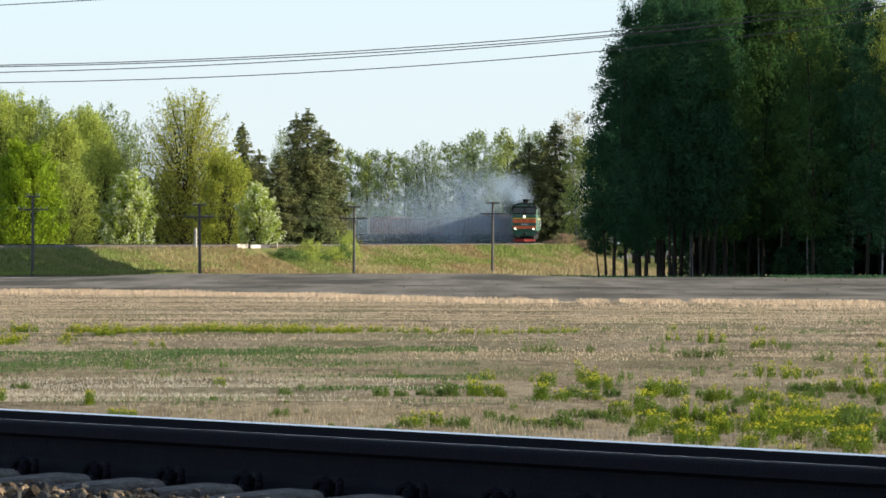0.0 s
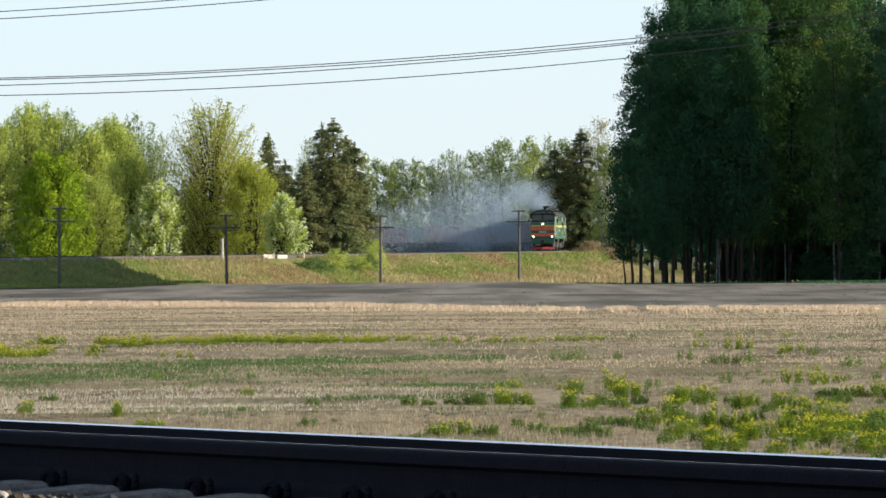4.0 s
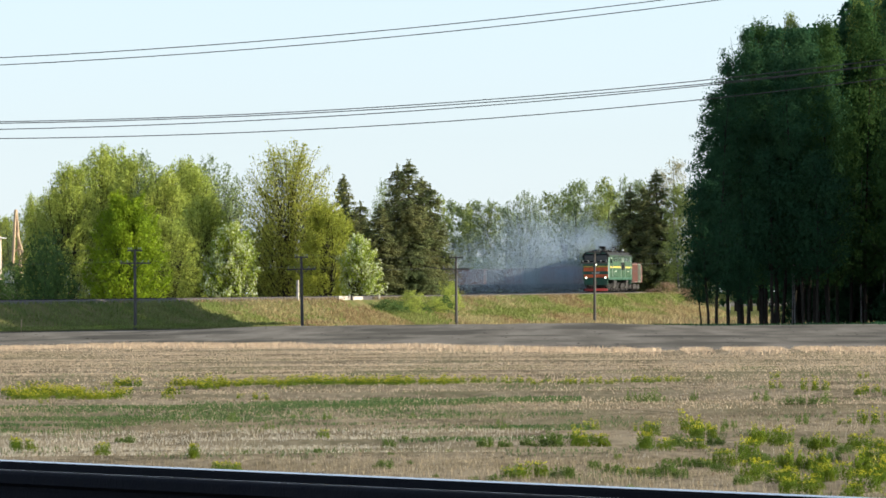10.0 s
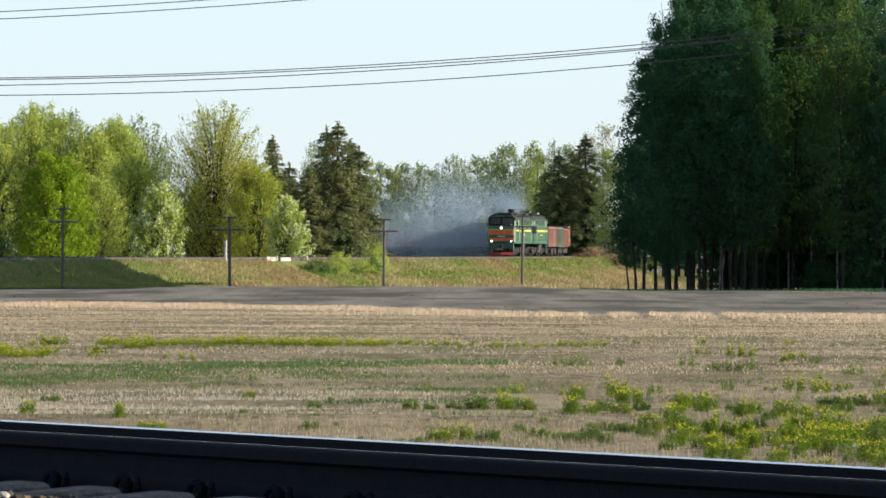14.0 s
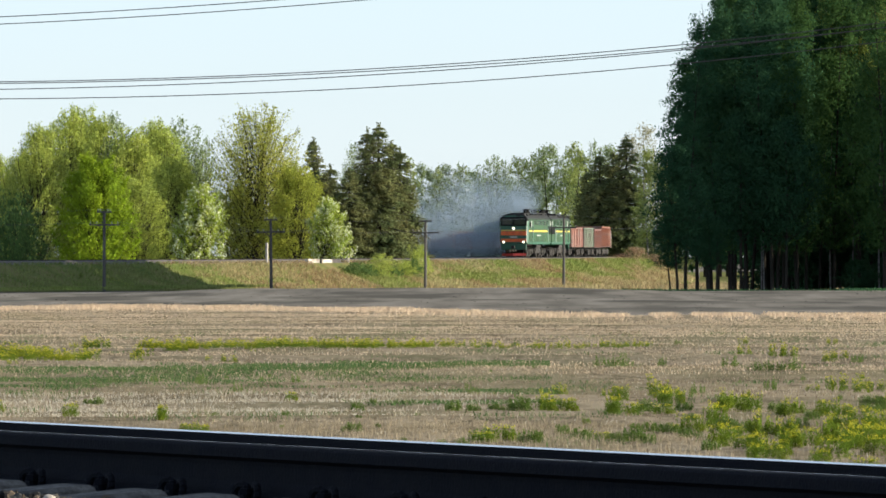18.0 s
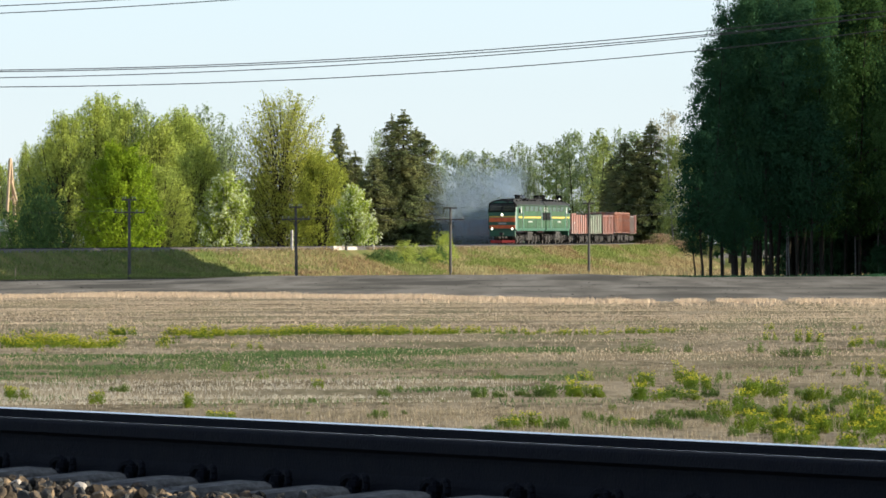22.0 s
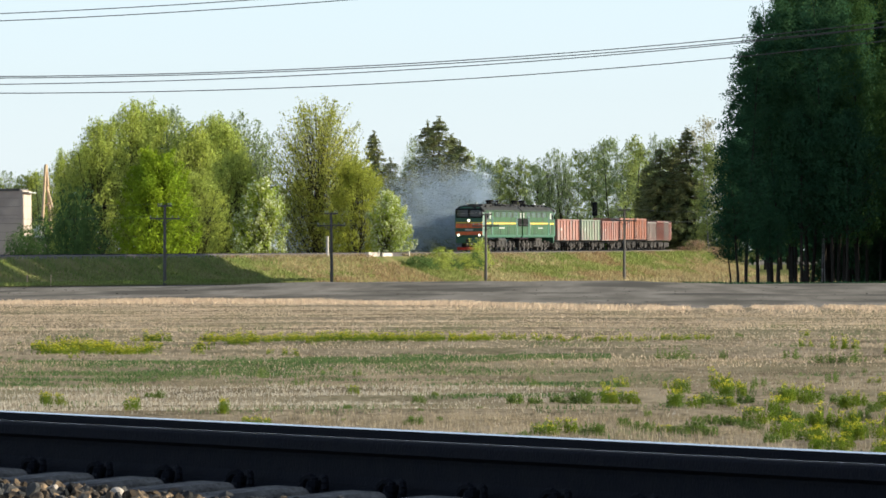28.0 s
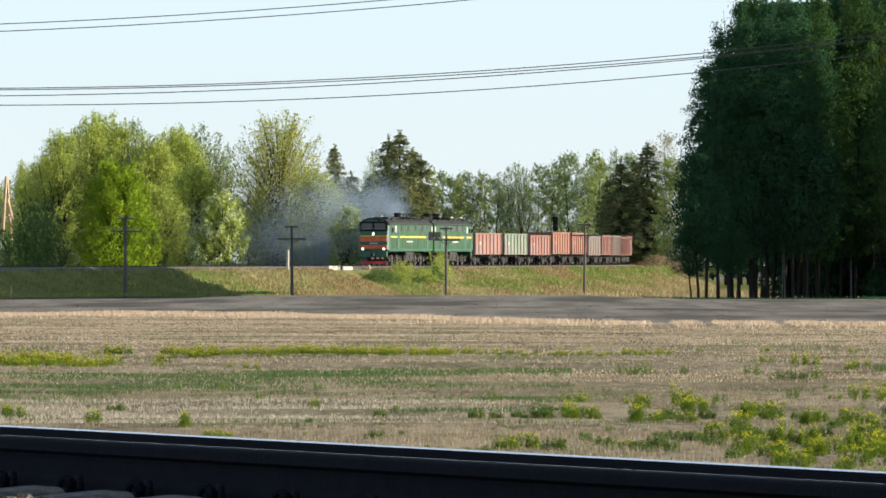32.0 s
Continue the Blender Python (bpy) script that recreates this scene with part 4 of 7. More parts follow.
tree("forest_b", 48.0, 668, -2.8, 23.4, 6.8, "trees of the wood")
tree("forest", 50.7, 658, -2.8, 22.1, 7.3, "trees of the wood")
tree("forest_back", 18.0, 679, -2.9, 22.0, 7.0, "trees of the wood")
tree("forest_back", 20.2, 679, -2.9, 25.7, 7.0, "trees of the wood")
tree("forest_back", 22.8, 675, -2.9, 26.3, 7.0, "trees of the wood")
tree("forest_back", 25.0, 676, -2.9, 26.0, 7.0, "trees of the wood")
tree("forest_back", 28.2, 680, -2.9, 29.4, 7.1, "trees of the wood")
tree("forest_back", 30.2, 670, -2.9, 29.0, 6.9, "trees of the wood")
tree("forest_back", 32.9, 674, -2.9, 28.4, 7.0, "trees of the wood")
tree("forest_back", 35.3, 675, -2.9, 24.8, 7.0, "trees of the wood")
tree("forest_back", 38.5, 672, -2.9, 23.0, 7.0, "trees of the wood")
tree("forest_back", 41.1, 680, -2.9, 24.9, 7.1, "trees of the wood")
tree("forest_back", 43.3, 678, -2.9, 24.1, 7.0, "trees of the wood")
tree("forest_back", 46.3, 680, -2.9, 21.9, 7.1, "trees of the wood")
tree("forest_back", 49.0, 678, -2.9, 22.3, 7.0, "trees of the wood")
tree("forest_back", 50.8, 671, -2.9, 22.3, 7.0, "trees of the wood")
tree("forest_back", 17.5, 688, -2.9, 22.3, 7.1, "trees of the wood")
tree("forest_back", 19.9, 688, -2.9, 25.7, 7.1, "trees of the wood")
tree("forest_back", 22.8, 685, -2.9, 26.7, 7.1, "trees of the wood")
tree("forest_back", 24.5, 687, -2.9, 26.9, 7.1, "trees of the wood")
tree("forest_back", 26.6, 681, -2.9, 26.2, 7.1, "trees of the wood")
tree("forest_back", 29.3, 686, -2.9, 29.8, 7.1, "trees of the wood")
tree("forest_back", 32.0, 682, -2.9, 28.9, 7.1, "trees of the wood")
tree("forest_back", 34.0, 686, -2.9, 29.4, 7.1, "trees of the wood")
tree("forest_back", 35.8, 681, -2.9, 23.4, 7.1, "trees of the wood")
tree("forest_back", 39.2, 684, -2.9, 24.3, 7.1, "trees of the wood")
tree("forest_back", 41.3, 687, -2.9, 21.9, 7.1, "trees of the wood")
tree("forest_back", 43.6, 680, -2.9, 25.4, 7.1, "trees of the wood")
tree("forest_back", 45.8, 680, -2.9, 25.8, 7.1, "trees of the wood")
tree("forest_back", 47.4, 680, -2.9, 25.3, 7.1, "trees of the wood")
tree("forest_back", 50.2, 686, -2.9, 22.5, 7.1, "trees of the wood")
tree("forest_back", 52.3, 683, -2.9, 23.9, 7.1, "trees of the wood")
tree("forest_back", 17.7, 696, -3.0, 21.5, 7.2, "trees of the wood")
tree("forest_back", 21.0, 698, -3.0, 27.1, 7.2, "trees of the wood")
tree("forest_back", 23.2, 694, -2.9, 27.1, 7.2, "trees of the wood")
tree("forest_back", 25.3, 693, -2.9, 27.0, 7.2, "trees of the wood")
tree("forest_back", 27.5, 690, -2.9, 27.3, 7.2, "trees of the wood")
tree("forest_back", 30.5, 701, -3.0, 29.4, 7.3, "trees of the wood")
tree("forest_back", 32.4, 695, -2.9, 30.1, 7.2, "trees of the wood")
tree("forest_back", 34.5, 695, -2.9, 30.9, 7.2, "trees of the wood")
tree("forest_back", 37.3, 691, -2.9, 21.8, 7.2, "trees of the wood")
tree("forest_back", 39.5, 702, -3.0, 23.0, 7.3, "trees of the wood")
tree("forest_back", 42.6, 701, -3.0, 24.1, 7.3, "trees of the wood")
tree("forest_back", 43.9, 692, -2.9, 24.7, 7.2, "trees of the wood")
tree("forest_back", 46.4, 693, -2.9, 24.9, 7.2, "trees of the wood")
tree("forest_back", 48.4, 691, -2.9, 22.5, 7.2, "trees of the wood")
tree("forest_back", 52.1, 700, -3.0, 24.5, 7.3, "trees of the wood")
tree("forest_back", 53.5, 693, -2.9, 24.8, 7.2, "trees of the wood")
tree("forest_back", 18.3, 708, -3.0, 23.2, 7.3, "trees of the wood")
tree("forest_back", 20.4, 712, -3.0, 26.1, 7.4, "trees of the wood")
tree("forest_back", 23.2, 708, -3.0, 27.6, 7.3, "trees of the wood")
tree("forest_back", 24.7, 712, -3.0, 27.3, 7.4, "trees of the wood")
tree("forest_back", 26.7, 706, -3.0, 27.7, 7.3, "trees of the wood")
tree("forest_back", 29.2, 704, -3.0, 30.9, 7.3, "trees of the wood")
tree("forest_back", 31.6, 703, -3.0, 31.4, 7.3, "trees of the wood")
tree("forest_back", 33.7, 710, -3.0, 30.0, 7.4, "trees of the wood")
tree("forest_back", 35.8, 704, -3.0, 22.7, 7.3, "trees of the wood")
tree("forest_back", 38.0, 704, -3.0, 23.0, 7.3, "trees of the wood")
tree("forest_back", 40.3, 705, -3.0, 23.7, 7.3, "trees of the wood")
tree("forest_back", 42.9, 708, -3.0, 22.2, 7.3, "trees of the wood")
tree("forest_back", 44.9, 712, -3.0, 23.7, 7.4, "trees of the wood")
tree("forest_back", 46.6, 705, -3.0, 22.6, 7.3, "trees of the wood")
tree("forest_back", 49.3, 708, -3.0, 23.5, 7.3, "trees of the wood")
tree("forest_back", 52.2, 713, -3.0, 24.1, 7.4, "trees of the wood")
tree("forest_back", 53.9, 706, -3.0, 22.9, 7.3, "trees of the wood")
# extra trees hidden behind the front rows, to thicken the wood's shadow
tree("forest_back", 19.3, 684, -2.9, 27.1, 7.1, "trees of the wood")
tree("forest_back", 20.8, 682, -2.9, 27.0, 7.1, "trees of the wood")
tree("forest_back", 22.6, 684, -2.9, 27.1, 7.1, "trees of the wood")
tree("forest_back", 25.6, 683, -2.9, 27.1, 7.1, "trees of the wood")
tree("forest_back", 27.6, 682, -2.9, 29.5, 7.1, "trees of the wood")
tree("forest_back", 24.9, 693, -2.9, 27.5, 7.2, "trees of the wood")
tree("forest_back", 26.8, 689, -2.9, 27.3, 7.1, "trees of the wood")
tree("forest_back", 29.1, 695, -2.9, 30.0, 7.2, "trees of the wood")
tree("forest_b", 20.0, 656, -2.8, 26.2, 5.8, "trees of the wood")
tree("forest_b", 21.6, 662, -2.8, 26.4, 5.9, "trees of the wood")
tree("forest_b", 23.2, 658, -2.8, 26.3, 5.8, "trees of the wood")
tree("forest_b", 25.4, 664, -2.8, 26.5, 5.9, "trees of the wood")
tree("forest_b", 22.0, 650, -2.8, 26.0, 5.8, "trees of the wood")
tree("young_birch", 36.6, 636, -2.7, 10.6, 4.7, "young birches at the wood's edge")
tree("young_birch", 38.4, 636, -2.7, 12.2, 4.5, "young birches at the wood's edge")
tree("young_birch", 42.7, 636, -2.7, 10.8, 4.5, "young birches at the wood's edge")
tree("young_birch", 40.3, 636, -2.7, 7.7, 3.8, "young birches at the wood's edge")
tree("gold_birch", 21.5, 664, -2.8, 27.9, 4.2, "trees of the wood")
tree("gold_birch", 27.5, 664, -2.8, 29.0, 4.7, "trees of the wood")
tree("gold_birch", 29.6, 666, -2.8, 30.0, 4.7, "trees of the wood")
tree("gold_birch", 31.7, 663, -2.8, 29.7, 4.9, "trees of the wood")
tree("gold_birch", 35.7, 664, -2.8, 28.7, 4.9, "trees of the wood")
tree("gold_birch", 38.0, 641, -2.7, 26.8, 5.7, "trees of the wood")
tree("gold_birch", 44.1, 650, -2.8, 27.6, 5.3, "trees of the wood")
tree("pale_birch", 21.5, 657, -2.8, 23.1, 3.9, "trees of the wood")
# added beyond the view's right edge, to shade the wood and the bank
tree("unseen_forest", 60.4, 638, -2.7, 25.3, 7.6, "trees of the wood")
tree("unseen_forest", 59.6, 640, -2.7, 24.5, 7.6, "trees of the wood")
tree("unseen_forest", 78.0, 643, -2.7, 17.0, 7.6, "trees of the wood")
tree("unseen_forest", 56.3, 646, -2.8, 24.1, 7.7, "trees of the wood")
tree("unseen_forest", 83.1, 649, -2.8, 16.6, 7.7, "trees of the wood")
tree("unseen_forest", 73.5, 652, -2.8, 16.0, 7.7, "trees of the wood")
tree("unseen_forest", 70.2, 654, -2.8, 17.0, 7.8, "trees of the wood")
tree("unseen_forest", 66.1, 657, -2.8, 17.3, 7.8, "trees of the wood")
tree("unseen_forest", 54.8, 660, -2.8, 25.5, 7.8, "trees of the wood")
tree("unseen_forest", 69.0, 663, -2.8, 16.8, 7.9, "trees of the wood")
tree("unseen_forest", 56.2, 666, -2.8, 26.7, 7.9, "trees of the wood")
tree("unseen_forest", 58.9, 668, -2.8, 27.3, 7.9, "trees of the wood")
tree("unseen_forest", 63.3, 671, -2.9, 25.5, 8.0, "trees of the wood")
tree("unseen_forest", 68.3, 674, -2.9, 17.4, 8.0, "trees of the wood")
tree("unseen_forest", 76.0, 677, -2.9, 17.8, 8.0, "trees of the wood")
tree("unseen_forest", 54.3, 680, -2.9, 26.7, 8.1, "trees of the wood")
tree("unseen_forest", 71.9, 682, -2.9, 17.1, 8.1, "trees of the wood")
tree("unseen_forest", 69.7, 685, -2.9, 17.1, 8.1, "trees of the wood")
tree("unseen_forest", 80.3, 688, -2.9, 18.2, 8.2, "trees of the wood")
tree("unseen_forest", 71.8, 691, -2.9, 17.7, 8.2, "trees of the wood")
tree("unseen_forest", 62.1, 694, -2.9, 27.5, 8.2, "trees of the wood")
tree("unseen_forest", 74.1, 696, -3.0, 17.0, 8.2, "trees of the wood")
tree("unseen_forest", 87.0, 699, -3.0, 18.3, 8.3, "trees of the wood")
tree("unseen_forest", 77.2, 702, -3.0, 18.9, 8.3, "trees of the wood")
tree("unseen_forest", 56.6, 705, -3.0, 27.5, 8.4, "trees of the wood")
tree("unseen_forest", 85.6, 708, -3.0, 18.8, 8.4, "trees of the wood")
tree("unseen_forest", 81.5, 710, -3.0, 17.4, 8.4, "trees of the wood")
tree("unseen_forest", 65.2, 713, -3.0, 27.3, 8.5, "trees of the wood")
tree("unseen_forest", 84.5, 716, -3.0, 12.3, 8.5, "trees of the wood")
tree("unseen_forest", 79.2, 719, -3.0, 11.7, 8.5, "trees of the wood")
tree("unseen_forest", 75.4, 722, -3.1, 11.7, 8.6, "trees of the wood")
tree("unseen_forest", 86.2, 724, -3.1, 11.5, 8.6, "trees of the wood")
tree("unseen_forest", 74.5, 727, -3.1, 12.7, 8.6, "trees of the wood")
tree("unseen_forest", 63.0, 730, -3.1, 19.5, 8.7, "trees of the wood")
# added out of sight behind the wood, to shade the far spruces
tree("unseen_forest", 27.5, 1100, -3.2, 25.0, 8.5, "trees of the wood")
tree("unseen_forest", 31.0, 1108, -3.2, 26.0, 9.0, "trees of the wood")
tree("unseen_forest", 30.0, 1116, -3.2, 24.0, 9.0, "trees of the wood")
# added out of sight behind the wood, to shade the far wagons
tree("unseen_forest", 44.5, 990, -3.2, 26.9, 9.5, "trees of the wood")
tree("unseen_forest", 49.8, 1012, -3.2, 25.3, 9.5, "trees of the wood")
tree("unseen_forest", 42.5, 1023, -3.2, 24.5, 9.5, "trees of the wood")
tree("unseen_forest", 50.3, 1034, -3.2, 24.0, 9.5, "trees of the wood")
tree("unseen_forest", 59.3, 1045, -3.2, 27.1, 9.5, "trees of the wood")
tree("unseen_forest", 46.6, 1056, -3.2, 24.9, 9.5, "trees of the wood")
tree("unseen_forest", 56.9, 1067, -3.2, 27.7, 9.5, "trees of the wood")
tree("unseen_forest", 54.3, 1089, -3.2, 26.5, 9.5, "trees of the wood")
tree("unseen_forest", 49.2, 1100, -3.2, 25.6, 9.5, "trees of the wood")
tree("unseen_forest", 57.3, 1111, -3.2, 27.7, 9.5, "trees of the wood")
tree("unseen_forest", 37.8, 1122, -3.2, 27.1, 9.5, "trees of the wood")
tree("unseen_forest", 39.6, 1133, -3.2, 24.5, 9.5, "trees of the wood")
tree("unseen_forest", 35.7, 1144, -3.2, 24.4, 9.5, "trees of the wood")
tree("unseen_forest", 56.7, 1155, -3.2, 27.7, 9.5, "trees of the wood")
# thickets added to close the gaps, standing for the dark between the trunks
tree("thicket", 26.5, 681, -2.9, 5.9, 5.5, "undergrowth of the wood")
tree("thicket", 27.0, 682, -2.9, 5.7, 5.6, "undergrowth of the wood")
tree("thicket", 31.5, 697, -2.9, 5.4, 5.7, "undergrowth of the wood")
tree("thicket", 33.0, 695, -2.9, 5.3, 5.7, "undergrowth of the wood")
tree("thicket", 32.9, 666, -2.9, 6.7, 5.4, "undergrowth of the wood")
tree("thicket", 35.2, 693, -2.9, 5.1, 5.6, "undergrowth of the wood")
tree("thicket", 37.6, 695, -2.9, 7.0, 5.7, "undergrowth of the wood")
tree("thicket", 40.1, 692, -2.9, 4.8, 5.6, "undergrowth of the wood")
tree("thicket", 43.7, 692, -2.9, 5.6, 5.6, "undergrowth of the wood")
tree("thicket", 43.7, 672, -2.9, 7.2, 5.5, "undergrowth of the wood")
tree("thicket", 45.5, 678, -2.9, 6.3, 5.5, "undergrowth of the wood")
tree("thicket", 47.0, 687, -2.9, 5.3, 5.6, "undergrowth of the wood")
tree("thicket", 47.1, 668, -2.9, 6.9, 5.4, "undergrowth of the wood")
tree("thicket", 51.2, 691, -2.9, 5.4, 5.6, "undergrowth of the wood")
tree("thicket", 51.2, 673, -2.9, 5.9, 5.5, "undergrowth of the wood")
for x, y, h, w in ((29.5, 655, 2.6, 3.6), (33.4, 648, 3.8, 4.4), (41.2, 650, 3.2, 5.0), (46.4, 652, 4.0, 4.8), (49.8, 655, 3.0, 4.0)):
    tree("thicket", x, y, -2.8, h, w, "undergrowth of the wood")
for k in range(22):
    tree("thicket", 23 + 1.5 * k, 698 + 7 * (k % 4), -3.0, 6.0 + 1.3 * (k % 3), 6.4, "undergrowth of the wood")
tree("bush", -13.5, 767.2, -2.1, 2.5, 3.4, "bushes on the bank")
tree("bush_dark", -15.9, 759.0, -1.90, 1.5, 3.2, "bushes on the bank")
tree("bush", -11.2, 774.0, -2.00, 1.7, 3.2, "bushes on the bank")
tree("bush", -9.7, 779.0, -2.45, 3.7, 3.0, "bushes on the bank")
tree("bush_dark", -10.3, 776.0, -2.10, 2.0, 2.6, "bushes on the bank")
tree("bush_dark", -14.7, 762.5, -2.20, 1.6, 2.8, "bushes on the bank")
tree("bush_dark", -12.4, 771.0, -2.20, 1.5, 2.4, "bushes on the bank")
tree("reed", 15.0, 934.0, -0.50, 1.6, 3.4, "bushes on the bank")
tree("reed", 17.2, 936.0, -0.90, 1.2, 3.0, "bushes on the bank")
tree("reed", 13.2, 934.0, -0.45, 0.8, 2.6, "bushes on the bank")
for root, *_ in KINDS.values():
    seed_off(root)


# ---- poles and wires
def build_pole(s, height, lean, nudge=0.0):
    p, a = line(s, 14)
    p.x += nudge
    ob = empty("telegraph_pole", "weathered wooden telegraph pole with two crossarms", "telegraph pole", "poles along the embankment",
               Matrix.Translation((p.x, p.y, FIELD_Z)) @ Matrix.Rotation(radians(lean), 4, "Y"))
    bm = bmesh.new()
    rod(bm, (0, 0, -0.5), (0, 0, height), 0.16, 0.11, 10)
    part("post", bm, M["wood"], ob)
    for z, half in ((height - 0.12, 0.66), (height - 1.25, 1.35)):
        bm = bmesh.new()
        box(bm, -half, half, -0.2, -0.09, z - 0.07, z + 0.07, 0.01)
        arm = part("crossarm", bm, M["wood"], ob)
        for x in (-half + 0.12, -half * 0.5, half * 0.5, half - 0.12):
            bm = bmesh.new()
            rod(bm, (x, -0.15, z + 0.07), (x, -0.15, z + 0.16), 0.02, n=5)
            rod(bm, (x, -0.15, z + 0.13), (x, -0.15, z + 0.27), 0.045, 0.035, 7)
            part("insulator", bm, M["insulator"], arm)
    for d in (-1, 1):
        bm = bmesh.new()
        rod(bm, (0, -0.14, height - 1.75), (d * 0.6, -0.14, height - 1.3), 0.03, n=5)
        part("brace", bm, M["wood"], ob)
    return ob


for s, h, lean, nudge in ((293.7, 7.0, 0.3, 0), (258, 6.4, -0.2, 0), (215, 6.4, 0.2, -0.42), (165, 7.0, 0.3, 0.08)):
    build_pole(s, h, lean, nudge)


def span(a, b, sag, r, name="wire", label="thin dark overhead power line wire"):
    bm = bmesh.new()
    a, b = Vector(a), Vector(b)
    across = Vector((b.y - a.y, a.x - b.x, 0)).normalized()
    ring = [(math.cos(k * 1.2566) * r, math.sin(k * 1.2566) * r) for k in range(5)]
    path = []
    for i in range(33):
        u = i / 32
        p = a.lerp(b, u)
        p.z -= 4 * sag * u * (1 - u)
        path.append((p, across))
    return tagged(part(name, sweep(bm, ring, path), M["wire"]), label, "wire", "power line wires")


def pole_head(s, height, nudge, half, drop):
    p, a = line(s, 14)
    return Vector((p.x + nudge + half * math.cos(a), p.y - half * math.sin(a), FIELD_Z + height - drop))


HEADS = [(335, 7.0, 0), (293.7, 7.0, 0), (258, 6.4, 0), (215, 6.4, -0.42), (165, 7.0, 0.08), (112, 7.0, 0)]
for half, drop in ((-1.2, 0.98), (1.2, 0.98), (0.5, -0.14)):
    for a, b in zip(HEADS, HEADS[1:]):
        tagged(span(pole_head(*a, half, drop), pole_head(*b, half, drop), 0.35, 0.006, "telegraph_wire"), "thin slack telegraph wire between wooden poles", "wire", "telegraph wires")


WIRE_Y = 230.0
span((-25.28, WIRE_Y, 5.94), (22.42, WIRE_Y, 9.13), 1.18, 0.014)
span((-25.28, WIRE_Y, 5.88), (22.42, WIRE_Y, 8.87), 1.10, 0.014)
span((-25.28, WIRE_Y, 5.66), (22.42, WIRE_Y, 8.98), 1.14, 0.014)
span((-25.28, WIRE_Y, 5.50), (22.42, WIRE_Y, 8.61), 1.27, 0.014)
span((-25.28, WIRE_Y, 7.34), (22.42, WIRE_Y, 11.93), 1.10, 0.014)
span((-25.28, WIRE_Y, 7.56), (22.42, WIRE_Y, 12.15), 1.10, 0.014)
for x, heights in [(-25.28, [5.5, 5.66, 5.88, 5.94, 7.34, 7.56]), (22.42, [8.61, 8.87, 8.98, 9.13, 11.93, 12.15])]:
    ob = empty("power_pole", "tall wooden power line pole with crossarms", "power pole", "power line poles", Matrix.Translation((x, WIRE_Y, field_height(x, WIRE_Y))))
    low = field_height(x, WIRE_Y)
    part("post", rod(bmesh.new(), (0, 0.2, -0.5), (0, 0.2, heights[-1] - low + 0.3), 0.16, 0.11, 10), M["wood"], ob)
    for z in heights:
        part("crossarm", box(bmesh.new(), -0.5, 0.5, -0.08, 0.1, z - low - 0.1, z - low - 0.01, 0.01), M["wood"], ob)


# ---- the train
def section_shell(name, y0, y1, z_list, mat, parent, label=""):
    bm = bmesh.new()
    sweep(bm, z_list, [(Vector((0, y, 0)), Vector((1, 0, 0))) for y in (y0, y1)])
    bmesh.ops.recalc_face_normals(bm, faces=bm.faces)
    return part(name, bm, mat, parent, label)


def slab(name, x0, x1, y0, y1, z0, z1, mat, parent, label="", bevel=0.0):
    return part(name, box(bmesh.new(), x0, x1, y0, y1, z0, z1, bevel), mat, parent, label)


def bogie(parent, y, axles, wheel_r, gap, shared={}):
    key = (axles, wheel_r)
    if key not in shared:
        bm = bmesh.new()
        rod(bm, (0.69, 0, 0), (0.83, 0, 0), wheel_r, n=20)
        rod(bm, (-0.69, 0, 0), (-0.83, 0, 0), wheel_r, n=20)
        rod(bm, (-1.1, 0, 0), (1.1, 0, 0), 0.09, n=8)
        box(bm, 1.0, 1.16, -0.17, 0.17, -0.17, 0.17, 0.03)
        box(bm, -1.16, -1.0, -0.17, 0.17, -0.17, 0.17, 0.03)
        shared[key] = mesh_of("wheelset", bm, M["under"])
    half = gap * (axles - 1) / 2
    for sx in (-1, 1):
        bm = bmesh.new()
        x0, x1 = sorted((sx * 0.95, sx * 1.12))
        box(bm, x0, x1, y - half - 0.55, y + half + 0.55, wheel_r + 0.05, wheel_r + 0.3, 0.04)
        for k in range(axles - 1):
            c = y - half + gap * (k + 0.5)
            for j in (-0.16, 0.16):
                rod(bm, (sx * 1.04, c + j, 0.3), (sx * 1.04, c + j, wheel_r + 0.1), 0.11, n=8)
            box(bm, x0, x1, c - 0.4, c + 0.4, 0.2, 0.34)
        for k in range(axles):
            c = y - half + gap * k
            rod(bm, (sx * 1.14, c - 0.3, wheel_r - 0.1), (sx * 1.14, c - 0.3, wheel_r + 0.42), 0.1, n=8)
            rod(bm, (sx * 1.14, c + 0.3, wheel_r - 0.1), (sx * 1.14, c + 0.3, wheel_r + 0.42), 0.1, n=8)
        part("bogie_frame", bm, M["under"], parent)
    for k in range(axles):
        share("wheelset", shared[key], parent, Matrix.Translation((0, y - half + gap * k, wheel_r)))


